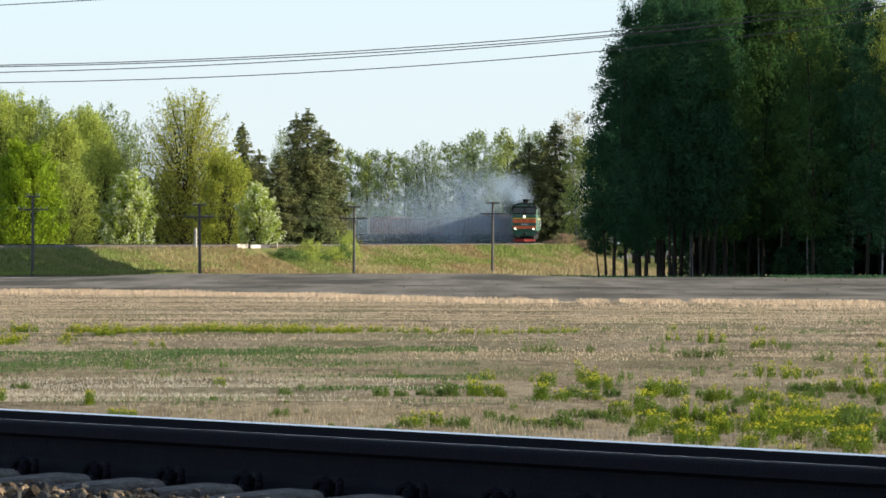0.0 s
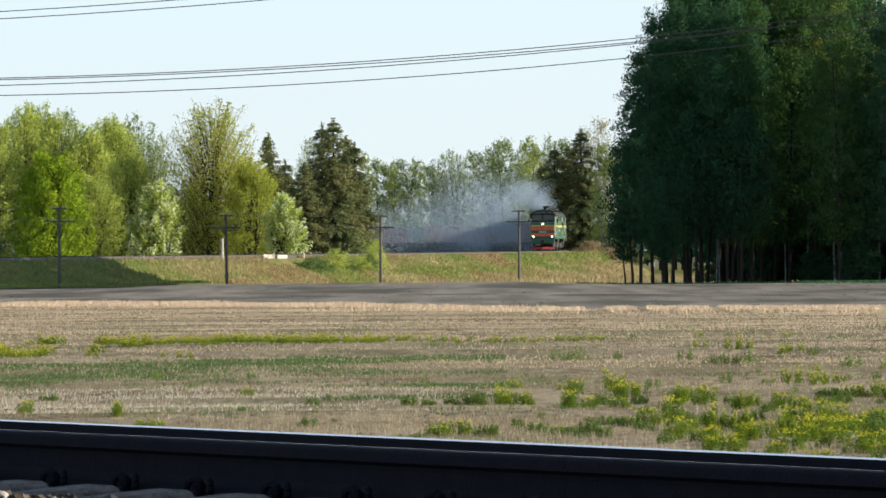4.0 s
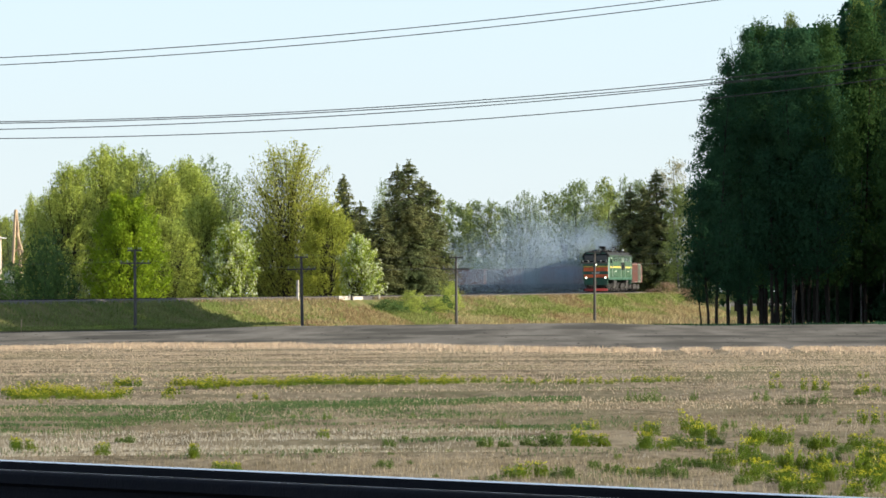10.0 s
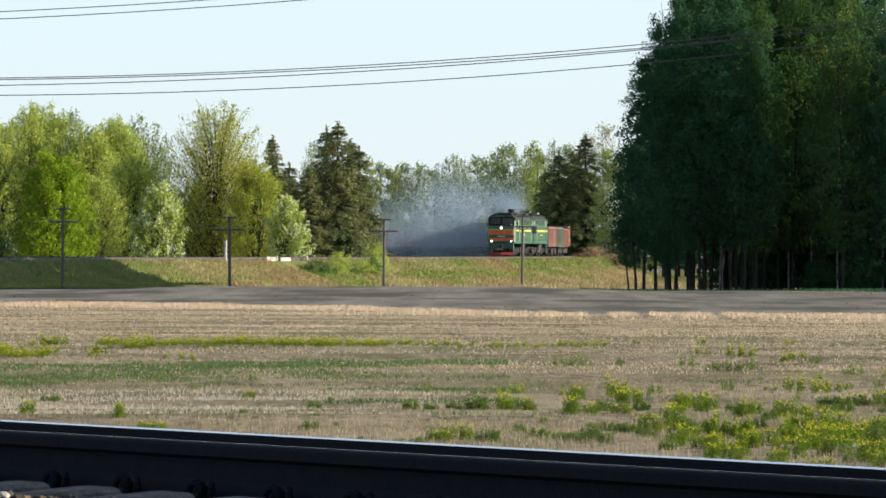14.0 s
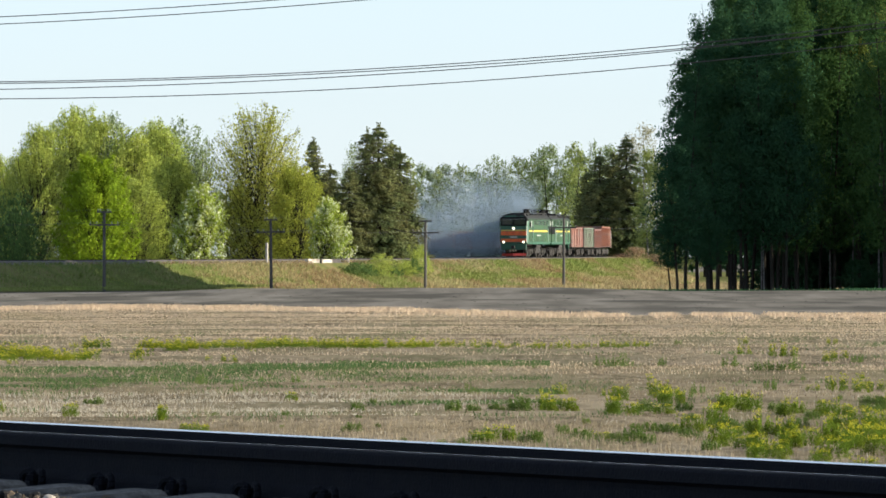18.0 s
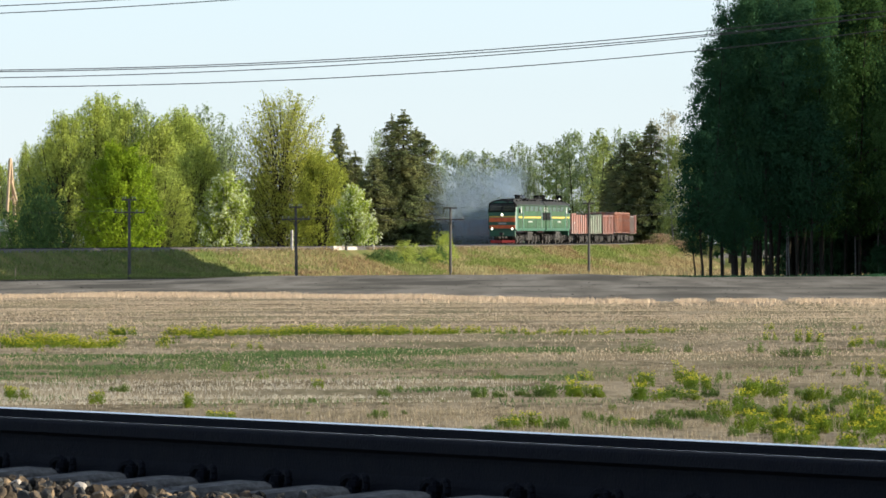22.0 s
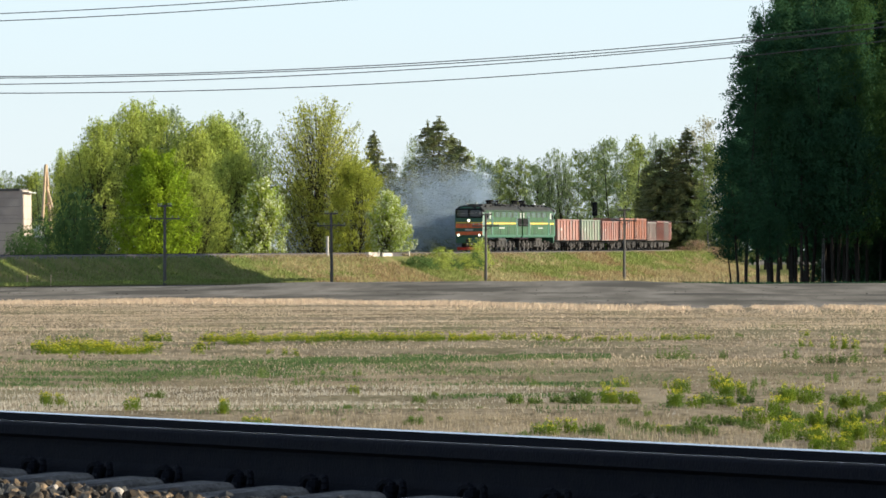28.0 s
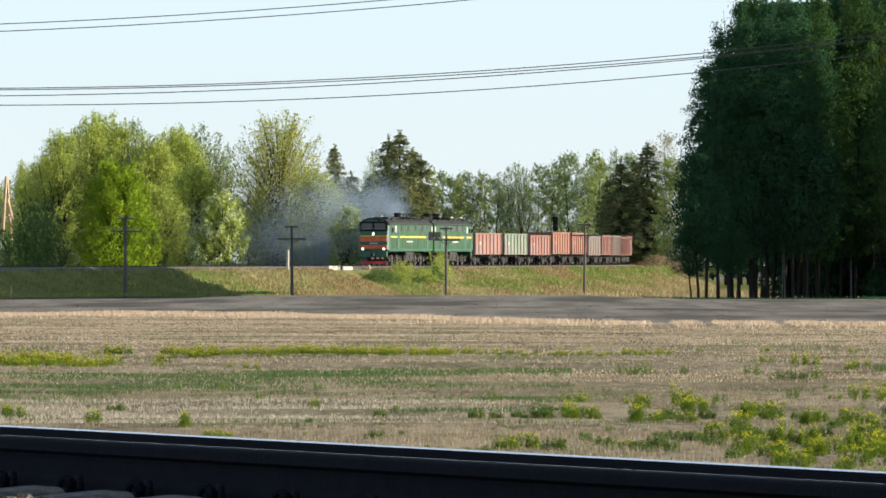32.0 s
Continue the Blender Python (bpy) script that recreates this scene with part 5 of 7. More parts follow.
def build_loco(front):
    """One unit of the twin diesel engine; its cab towards -y. front: the leading unit, with its lamps lit."""
    ob = empty("locomotive", "green diesel locomotive unit with orange front bands and a yellow stripe", "locomotive", "train")
    W = 1.6
    hood = [(-W, 1.5), (W, 1.5), (W, 3.75), (W * 0.93, 4.05), (W * 0.72, 4.33), (W * 0.4, 4.47), (0, 4.52), (-W * 0.4, 4.47), (-W * 0.72, 4.33), (-W * 0.93, 4.05), (-W, 3.75)]
    L = 8.2
    section_shell("body", -L + 0.9, L, [p for p in hood if p[1] < 4.06], M["green_pale"], ob, "faded green body side")
    section_shell("roof", -L + 0.9, L, [(W * 0.945, 4.05), (W * 0.73, 4.36), (W * 0.4, 4.5), (0, 4.55), (-W * 0.4, 4.5), (-W * 0.73, 4.36), (-W * 0.945, 4.05)], M["roof"], ob, "sooty dark roof")
    # cab: a bowed nose under raked windows
    bm = bmesh.new()
    rings = []
    for y, k in ((-L + 0.9, 1.0), (-L + 0.25, 0.985), (-L + 0.05, 0.9)):
        rings.append([bm.verts.new((x * k, y + (0.28 if z > 4.2 else 0.12 if z > 3.3 else 0), z)) for x, z in hood])
    for r, s in zip(rings, rings[1:]):
        for i in range(len(hood)):
            bm.faces.new((r[i], r[(i + 1) % len(hood)], s[(i + 1) % len(hood)], s[i]))
    bm.faces.new(rings[-1])
    bmesh.ops.recalc_face_normals(bm, faces=bm.faces)
    cab = part("cab", bm, M["green"], ob, "dark green cab front")
    section_shell("cab_roof", -L + 0.3, -L + 0.92, [(W * 1.0, 3.8), (W * 0.95, 4.1), (W * 0.74, 4.39), (W * 0.4, 4.53), (0, 4.58), (-W * 0.4, 4.53), (-W * 0.74, 4.39), (-W * 0.95, 4.1), (-W * 1.0, 3.8)], M["roof"], ob)
    yf = -L + 0.03
    slab("window_band", -1.47, 1.47, yf + 0.06, yf + 0.4, 3.28, 4.22, M["soot"], cab, "black window surround", 0.06)
    for x0, x1 in ((-1.32, -0.07), (0.07, 1.32)):
        slab("windscreen", x0, x1, yf + 0.03, yf + 0.3, 3.38, 4.08, M["glass"], cab, "dark cab window", 0.05)
    for z0, z1 in ((2.3, 2.72), (1.62, 1.95)):
        slab("orange_band", -1.42, 1.42, yf - 0.02, yf + 0.1, z0, z1, M["orange"], cab, "orange warning band", 0.01)
    slab("yellow_line", -1.42, 1.42, yf - 0.015, yf + 0.1, 2.76, 2.88, M["yellow"], cab, "yellow line", 0.01)
    slab("number_bar", -0.42, 0.42, yf - 0.04, yf + 0.1, 2.04, 2.2, M["plate"], cab, "pale number plate", 0.01)
    for x, z, r, on in ((0, 3.02, 0.14, True), (-1.12, 1.6, 0.12, True), (1.12, 1.6, 0.12, True)):
        bm = bmesh.new()
        rod(bm, (x, yf + 0.1, z), (x, yf - 0.06, z), r + 0.05, n=14)
        rim = part("headlamp", bm, M["green"], cab)
        bm = bmesh.new()
        rod(bm, (x, yf, z), (x, yf - 0.075, z), r, n=14)
        part("lens", bm, lit if front and on else M["plate"], rim, "lit round lamp" if front and on else "round lamp")
    bm = bmesh.new()
    rod(bm, (0, yf + 0.1, 1.06), (0, yf - 0.55, 1.06), 0.13, n=8)
    box(bm, -0.2, 0.2, yf - 0.65, yf - 0.4, 0.9, 1.22, 0.04)
    part("coupler", bm, M["under"], ob, "black coupler")
    bm = bmesh.new()
    for sx in (-1, 1):
        vs = [bm.verts.new(c) for c in ((0, yf - 0.35, 0.14), (sx * 1.35, yf + 0.2, 0.14), (sx * 1.35, yf + 0.25, 0.42), (0, yf - 0.25, 0.42))]
        bm.faces.new(vs)
    bmesh.ops.solidify(bm, geom=bm.faces[:], thickness=0.06)
    part("snow_guard", bm, M["red"] if front else M["under"], ob, "red snow guard" if front else "black snow guard")
    slab("buffer_beam", -1.4, 1.4, yf - 0.02, yf + 0.4, 0.8, 1.4, M["green"], ob, "", 0.03)
    slab("frame_sill", -1.52, 1.52, -L + 0.5, L, 1.36, 1.5, M["green"], ob, "dark green frame sill", 0.02)
    for sx in (-1, 1):
        def on_side(name, y0, y1, z0, z1, proud, mat, label="", bevel=0.0):
            return slab(name, *sorted((sx * (W - 0.02), sx * (W + proud))), y0, y1, z0, z1, mat, ob, label, bevel)

        end = L - (1.7 if front else 2.5)
        on_side("yellow_stripe", -L + 0.95, -L + 3.2, 2.67, 2.83, 0.012, M["yellow"], "yellow stripe")
        on_side("yellow_stripe", -L + 4.1, end - 0.9, 2.67, 2.83, 0.012, M["yellow"], "yellow stripe")
        for y in (-L + 3.3, end - 0.75):
            door = on_side("side_door", y, y + 0.7, 1.52, 3.45, 0.02, M["green"], "dark green side door", 0.01)
            part("door_window", box(bmesh.new(), *sorted((sx * W, sx * (W + 0.03))), y + 0.14, y + 0.56, 2.95, 3.38, 0.02), M["glass"], door, "small dark door window")
            part("grab_rail", rod(bmesh.new(), (sx * (W + 0.07), y - 0.08, 1.6), (sx * (W + 0.07), y - 0.08, 2.9), 0.025, n=5), M["plate"], door, "pale grab rail")
        on_side("name_bar", -L + 6.6, -L + 8.9, 2.24, 2.36, 0.012, M["plate"], "pale lettering strip")
        on_side("radiator_shutter", end, L - 0.04, 2.46, 3.26, 0.04, M["soot"], "black radiator shutter", 0.02)
        for k in range(15):
            y = -L + 1.0 + k * 1.02
            if abs(y - (-L + 3.6)) > 0.5 and y < end - 1.0:
                on_side("panel_rib", y, y + 0.05, 1.52, 2.6, 0.012, M["green"])
        for k in range(12):
            y = -L + 4.5 + k * 0.86
            if y < L - 0.6:
                on_side("roof_window", y, y + 0.44, 3.36, 3.86, 0.012, M["glass"] if k % 3 else M["roof"], "small dark vent window", 0.02)
        on_side("cab_window", -L + 1.35, -L + 2.2, 3.1, 3.78, 0.012, M["glass"], "side cab window", 0.03)
        on_side("cab_panel", -L + 2.5, -L + 2.95, 3.2, 3.82, 0.014, M["plate"], "pale panel behind the cab")
        on_side("end_panel", L - 0.55, L - 0.2, 3.3, 3.8, 0.014, M["plate"], "pale panel at the body's end")
        on_side("drip_rail", -L + 0.95, L, 3.94, 4.0, 0.05, M["roof"], "dark drip rail under the roof")
        on_side("lower_band", -L + 0.95, L, 1.5, 1.62, 0.014, M["green"], "dark green lower band")
        part("equipment_box", box(bmesh.new(), *sorted((sx * 1.0, sx * 1.46)), -1.35, -0.1, 0.62, 1.3, 0.04), M["under"], ob, "dusty equipment box")
        part("equipment_box", box(bmesh.new(), *sorted((sx * 1.0, sx * 1.46)), 0.1, 1.35, 0.62, 1.3, 0.04), M["under"], ob, "dusty equipment box")
        part("air_tank", rod(bmesh.new(), (sx * 1.38, -1.5, 1.15), (sx * 1.38, 1.5, 1.15), 0.15, n=10), M["under"], ob, "long air tank")
        part("mirror", box(bmesh.new(), *sorted((sx * (W + 0.05), sx * (W + 0.2))), -L + 1.16, -L + 1.22, 3.2, 3.6, 0.01), M["soot"], ob, "black side mirror")
    for y in ((0.5, 3.1) if front else (5.1, 1.5)):
        bm = bmesh.new()
        box(bm, -0.5, 0.5, y - 0.42, y + 0.42, 4.4, 4.72, 0.05)
        rod(bm, (0, y, 4.6), (0, y, 4.98), 0.3, 0.33, 12)
        rod(bm, (0, y, 4.92), (0, y, 5.08), 0.4, 0.4, 12)
        part("exhaust_stack", bm, M["soot"], ob, "sooty exhaust stack")
    slab("roof_fan_hatch", -0.8, 0.8, -5.6, -1.4, 4.4, 4.66, M["roof"], ob, "", 0.06)
    for y in (5.2, 6.9):
        part("roof_fan", rod(rod(bmesh.new(), (0, y, 4.45), (0, y, 4.68), 0.62, 0.6, 16), (0, y, 4.66), (0, y, 4.74), 0.2, n=8), M["roof"], ob, "round roof fan housing")
    for k in range(7):
        slab("roof_rib", -0.95, 0.95, -6.6 + k * 2.1, -6.52 + k * 2.1, 4.3, 4.56, M["soot"], ob)
    for sx in (-1, 1):
        part("horn", rod(bmesh.new(), (sx * 0.5, -L + 1.5, 4.72), (sx * 0.5, -L + 0.95, 4.72), 0.05, 0.11, 8), M["plate"], ob, "pale horn on the cab roof")
        slab("roof_walkway", *sorted((sx * 0.95, sx * 1.25)), -5.8, 7.6, 4.36, 4.42, M["roof"], ob)
    bm = bmesh.new()
    rod(bm, (0, 0.4, 4.85), (0, 6.0, 4.8), 0.05, n=6)
    part("roof_pipe", bm, M["soot"], ob)
    bogie(ob, -4.35, 3, 0.525, 1.85), bogie(ob, 4.35, 3, 0.525, 1.85)
    bm = bmesh.new()
    box(bm, -1.35, 1.35, -1.5, 1.5, 0.4, 1.2, 0.12)
    part("fuel_tank", bm, M["under"], ob, "dark fuel tank")
    for y in (-L + 0.6, -L + 3.6, L - 0.6):
        for sx in (-1, 1):
            bm = bmesh.new()
            for k in range(3):
                box(bm, *sorted((sx * 1.2, sx * 1.5)), y - 0.25, y + 0.25, 0.4 + k * 0.25, 0.44 + k * 0.25)
            part("step", bm, M["under"], ob)
    slab("gangway", -0.6, 0.6, L, L + 0.28, 1.2, 3.5, M["soot"], ob, "black gangway bellows", 0.06)
    return ob


def build_wagon():
    ob = empty("gondola_wagon", "open gondola wagon with ribbed sides in faded paint", "freight wagon", "train")
    W, L, z0 = 1.5, 6.2, 1.15
    bm = bmesh.new()
    box(bm, -W, W, -L, L, z0, z0 + 0.12)
    for x0, x1 in ((-W, -W + 0.08), (W - 0.08, W)):
        box(bm, x0, x1, -L, L, z0 + 0.121, 3.3)
    for y0, y1 in ((-L, -L + 0.08), (L - 0.08, L)):
        box(bm, -W + 0.081, W - 0.081, y0, y1, z0 + 0.121, 3.3)
    body = part("body", bm, WAGON_PAINT[0], ob, "faded painted wagon body")
    bm = bmesh.new()
    box(bm, W, W + 0.1, -0.06, 0.06, z0 + 0.05, 3.26, 0.02)
    rib = mesh_of("rib", bm, WAGON_PAINT[0])
    for sx in (0, 180):
        for k in range(8):
            share("rib", rib, ob, Matrix.Rotation(radians(sx), 4, "Z") @ Matrix.Translation((0, -L + 0.1 + k * (2 * L - 0.2) / 7, 0)))
    for x0, x1 in ((-W - 0.1, -W + 0.1), (W - 0.1, W + 0.1)):
        slab("top_rail", x0, x1, -L - 0.02, L + 0.02, 3.3, 3.42, WAGON_PAINT[0], ob, "", 0.02)
    for y0, y1 in ((-L - 0.02, -L + 0.1), (L - 0.1, L + 0.02)):
        slab("top_rail", -W + 0.1, W - 0.1, y0, y1, 3.3, 3.41, WAGON_PAINT[0], ob, "", 0.02)
    slab("number_bar", W + 0.002, W + 0.012, -4.2, -3.4, 2.2, 2.5, M["plate"], ob, "pale painted number bar")
    slab("frame_beam", -0.35, 0.35, -L - 0.1, L + 0.1, 0.85, 1.15, M["under"], ob)
    for y in (-L - 0.4, L + 0.4):
        slab("coupler", -0.15, 0.15, y - 0.35, y + 0.3, 0.9, 1.18, M["under"], ob, "", 0.04)
    bogie(ob, -4.33, 2, 0.475, 1.85), bogie(ob, 4.33, 2, 0.475, 1.85)
    for o in ob.children:
        if o.name.split(".")[0] in ("body", "rib", "top_rail"):
            o.material_slots[0].link = "OBJECT"
    return ob


TRAIN = []          # thing, metres from the nose to its middle, turned round
unit, rear = build_loco(True), build_loco(False)
unit.scale.z = rear.scale.z = 1.065          # a tall body on high bogies
TRAIN.append((unit, 8.5, False))
TRAIN.append((rear, 8.5 + 16.97, True))
first = build_wagon()
ORDER = [0, 1, 2, 3, 3, 4, 2, 4, 2, 0, 2, 3, 1, 2, 4, 0, 2, 2, 3, 0, 4, 2, 1, 2, 0, 3]
for i, k in enumerate(ORDER):
    w = first if i == 0 else copy_thing(first, Matrix())
    for o in w.children:
        if o.name.split(".")[0] in ("body", "rib", "top_rail"):
            o.material_slots[0].link = "OBJECT"
            o.material_slots[0].material = WAGON_PAINT[k]
    tagged(w, ("faded brick-red", "grey-green", "brown-red", "rusty orange", "worn grey")[k] + " open gondola wagon with ribbed sides")
    w.scale.z = 1.07 if k == 3 else 1.0 - 0.04 * (i % 3 == 2)          # the wagons differ in height
    TRAIN.append((w, 33.94 + 6.96 + i * 13.92, False))

# ---- exhaust smoke: loose drifting puffs of fine specks
PUFFS = []


def soft(rs, n):
    """Places thinning out from the middle, with no far strays."""
    g = rs.normal(size=(n, 3))
    return g / np.sqrt(1 + (g ** 2).sum(1)[:, None] / 9)


def build_smoke():
    rs = np.random.RandomState(5)
    # metres behind the first stack (drift to the left and away), height, size, specks
    for dx, dy, z, r, n in ((0.0, 1, 5.7, 0.75, 2400), (-1.5, 3, 6.6, 1.2, 3800), (-3.4, 6, 7.0, 1.7, 4200), (-6, 11, 6.4, 2.1, 5200), (-9, 17, 5.6, 2.3, 6200), (-5, 12, 4.0, 1.8, 5200),
                            (-12, 24, 4.8, 2.4, 6200), (-15, 30, 3.8, 2.4, 5600), (-4, 14, 2.2, 1.5, 4600), (-7.5, 18, 2.6, 1.8, 5800), (-11, 26, 2.4, 1.9, 5600), (-18, 38, 3.2, 2.4, 4200),
                            (-10, 22, 7.8, 2.3, 2600), (-21, 44, 2.6, 2.3, 2800), (-24, 50, 2.6, 2.3, 1600), (-3.5, 9, 1.2, 1.3, 3400), (-6.5, 15, 4.6, 1.6, 3600), (-8, 20, 0.6, 1.5, 2600), (-13, 16, 0.8, 2.0, 2400), (-18, 22, 1.2, 2.4, 2200)):
        n = int(n * (3.0 if dx > -3 else 3.2 if z < 3 else 2.1))
        c = soft(rs, n) * np.array((r * 1.25, r * 1.6, r * 0.78))
        lumps = np.clip(rs.normal(size=(14, 3)), -1.6, 1.6) * np.array((r, r, r * 0.6))
        k = rs.randint(14, size=n)
        half = rs.rand(n) < 0.5
        c[half] = lumps[k[half]] + soft(rs, half.sum()) * r * 0.55
        me = cards(c, 0.027, rs, M["smoke"], "smoke", facing=np.tile((0.25, -0.8, 0.5), (n, 1)), loose=0.1)
        ob = tagged(new("smoke_puff", me), "bluish grey diesel exhaust smoke drifting beside the train", "smoke", "exhaust smoke", kind="stuff")
        PUFFS.append((ob, dx, dy, z, rs.uniform(-1, 1, 4)))


build_smoke()

# ---- what moves
SPEED, START = 5.16, 31.0


def place_at(t):
    """Where the nose is along the line; the train picks up a little speed."""
    return START + SPEED * t + 0.06 * max(0.0, t - 16)


def motions():
    ticks = [4.0 * i for i in range(9)]
    for ob, back, turned in TRAIN:
        rows = []
        for t in ticks:
            m = on_line(place_at(t) - back)
            rows.append((t, m @ Matrix.Rotation(math.pi, 4, "Z") if turned else m))
        walk(ob, rows)
    for ob, back, turned in TRAIN[:9]:
        for o in ob.children:
            if o.name.split(".")[0] == "wheelset":
                base = o.matrix_basis.copy()
                spin = SPEED / base.translation.z * (-1 if turned else 1)
                walk(o, [(t, base @ Matrix.Rotation(spin * t, 4, "X")) for t in [0.128 * k for k in range(251)]])
    drift = [(0, 1.0), (9, 0.9), (13, 0.82), (18, 0.7), (24, 0.7), (32, 0.74)]     # how far the smoke still trails to the left
    for ob, dx, dy, z, w in PUFFS:
        rows = []
        for t in [2.0 * i for i in range(17)]:
            p, a = line(place_at(t) - 8.0)
            f = next(u + (v - u) * (t - i) / (j - i) for (i, u), (j, v) in zip(drift, drift[1:]) if t <= j)
            f = f if z > 3 else min(1.0, f + 0.22)
            sway = math.sin(t * 0.25 + w[0] * 3)
            rows.append((t, Matrix.Translation((p.x + dx * f + w[1] * sway * 0.8, p.y + 2.5 - 0.45 * dx, z + w[2] * 0.5 * sway)) @ Matrix.Rotation(0.2 * sway + t * 0.02 * w[3], 4, "Y")))
        walk(ob, rows)


# ---- the field: stubble, weeds
def edge_y(x):
    """Where the sunlit stubble ends and the field painted as shadowed begins."""
    return min(454, max(406 - 2.8 * x, 401.7 - 1.25 * x)) + 3 * noise.noise((x * 0.25, 3.3, 0)) + 2 * noise.noise((x * 1.1, 7.1, 0))


def blades(name, places, tall, wide, mat, label, category, rs, lean=0.25, z=0.0):
    """Upright dry stalks or grass blades."""
    n = len(places)
    p = np.array([(x, y, field_height(x, y) + z) for x, y in places]) if z is not None else np.array(places)
    h = tall * rs.uniform(0.55, 1.35, (n, 1))
    up = np.concatenate([rs.normal(size=(n, 2)) * lean, np.ones((n, 1))], 1) * h
    a = rs.uniform(0, 6.283, n)
    side = np.stack([np.cos(a), np.sin(a), np.zeros(n)], 1) * wide * rs.uniform(0.6, 1.4, (n, 1))
    v = np.stack([p - side, p + side, p + up + side * 0.35, p + up - side * 0.35], 1).reshape(-1, 3)
    return tagged(new(name, soup(name, v.tolist(), np.arange(4 * n).reshape(-1, 4).tolist(), mat)), label, category, kind="stuff")


def build_stubble():
    rs = np.random.RandomState(8)
    # drilled rows, a hand's width apart, with sparser and denser patches
    def scatter(n, y0, y1, keep):
        out = []
        while len(out) < n:
            y = math.sqrt(rs.uniform(y0 * y0, y1 * y1))
            x = rs.uniform(-0.085, 0.085) * y
            if y < edge_y(x) and keep(x, y):
                out.append((x, y))
        return out

    def rows(x, y):
        v = y + 0.22 * x
        return (0.7 * noise.noise((x * 0.05, v * 0.09, 1.37)) + (0.75 if y < 290 else 0.35) * noise.noise((x * 0.09, v * 0.33, 2.61)) + 0.45 * noise.noise((x * 0.45, v * 0.8, 5.43))
                > (rs.uniform(-0.45, 0.16) if y < 235 else rs.uniform(-0.8, 0.28)))

    blades("stubble", scatter(46000, 88, 140, rows), 0.105, 0.0036, M["straw"], "tall dry tan stubble of the near field", "stubble", rs, 0.13)
    blades("stubble", scatter(60000, 130, 215, rows), 0.06, 0.005, M["straw"], "dry tan stubble of the near field", "stubble", rs)
    blades("stubble", scatter(74000, 200, 500, rows), 0.055, 0.013, M["straw_far"], "dry tan stubble of the far field, coloured as sunlit", "stubble", rs)
    blades("stubble", scatter(9000, 148, 169, lambda x, y: x < -0.5 + 3 * noise.noise((y * 0.4, x * 0.3, 0)) and rows(x, y)), 0.06, 0.007, M["straw_pale"], "whitish dead stalks in the stubble", "stubble", rs)
    blades("stubble", scatter(9000, 100, 330, rows), 0.05, 0.008, M["straw_pale"], "pale dead stalks in the stubble", "stubble", rs)
    blades("stubble", scatter(9000, 110, 440, lambda x, y: noise.noise((x * 0.1, y * 0.3, 9)) > 0.12), 0.05, 0.014, M["straw_dark"], "brown withered stalks in the stubble", "stubble", rs)
    blades("stubble", scatter(34000, 285, 480, lambda x, y: noise.noise((x * 0.06, (y + 0.22 * x) * 0.12, 6.6)) > rs.uniform(-0.9, 0.3)), 0.05, 0.013, M["straw_far"], "close dry stubble of the far field, coloured as sunlit", "stubble", rs)
    lip = []
    while len(lip) < 30000:
        x = rs.uniform(-46, 36)
        if x < 4 or noise.noise((x * 0.7, 0.5, 2)) < 0.3:
            lip.append((x, edge_y(x) - abs(rs.normal()) * 10))
    blades("stubble", lip, 0.15, 0.024, M["straw_lip"], "tall stubble along the edge of the field, coloured as sunlit", "stubble", rs)
    # thin green growth between the stalks, low
    green = scatter(27000, 160, 228, lambda x, y: x < 1 and noise.noise((x * 0.1, (y + 0.3 * x) * 0.07, 4.4)) + 0.4 * noise.noise((x * 0.6, y * 0.3, 1.7)) > rs.uniform(-0.1, 0.3))
    blades("low_weeds", green, 0.06, 0.014, M["weed_low"], "low dark green weeds in the stubble", "weeds", rs, 0.5)
    sprinkle = scatter(9000, 105, 300, lambda x, y: noise.noise((x * 0.35, y * 0.12, 8)) > 0.3)
    blades("low_weeds", sprinkle, 0.09, 0.009, M["weed_low"], "low green weeds scattered in the stubble", "weeds", rs, 0.5)


build_stubble()


def build_clods():
    rs = np.random.RandomState(14)
    verts, faces = [], []
    for i in range(1500):
        y = rs.uniform(385, 660)
        x = rs.uniform(-0.085, 0.085) * y
        if y < edge_y(x) + 4 or noise.noise((x * 0.15, y * 0.06, 3)) < rs.uniform(-0.5, 0.3):
            continue
        r = rs.uniform(0.03, 0.07)
        b = len(verts)
        z = field_height(x, y)
        sx, sy = r * rs.uniform(1, 3), r * rs.uniform(0.8, 1.4)
        verts += [(x - sx, y - sy, z - 0.03), (x + sx, y - sy, z - 0.03), (x + sx * 0.8, y + sy, z - 0.03), (x - sx * 0.8, y + sy, z - 0.03), (x + rs.normal() * r * 0.3, y - sy * 0.2, z + r * rs.uniform(0.25, 0.7))]
        faces += [(b, b + 1, b + 4), (b + 1, b + 2, b + 4), (b + 2, b + 3, b + 4), (b + 3, b, b + 4)]
    tagged(new("soil_clods", soup("soil_clods", verts, faces, M["clod"])), "dark clods on the shadowed grey part of the field", "soil", kind="stuff")


build_clods()


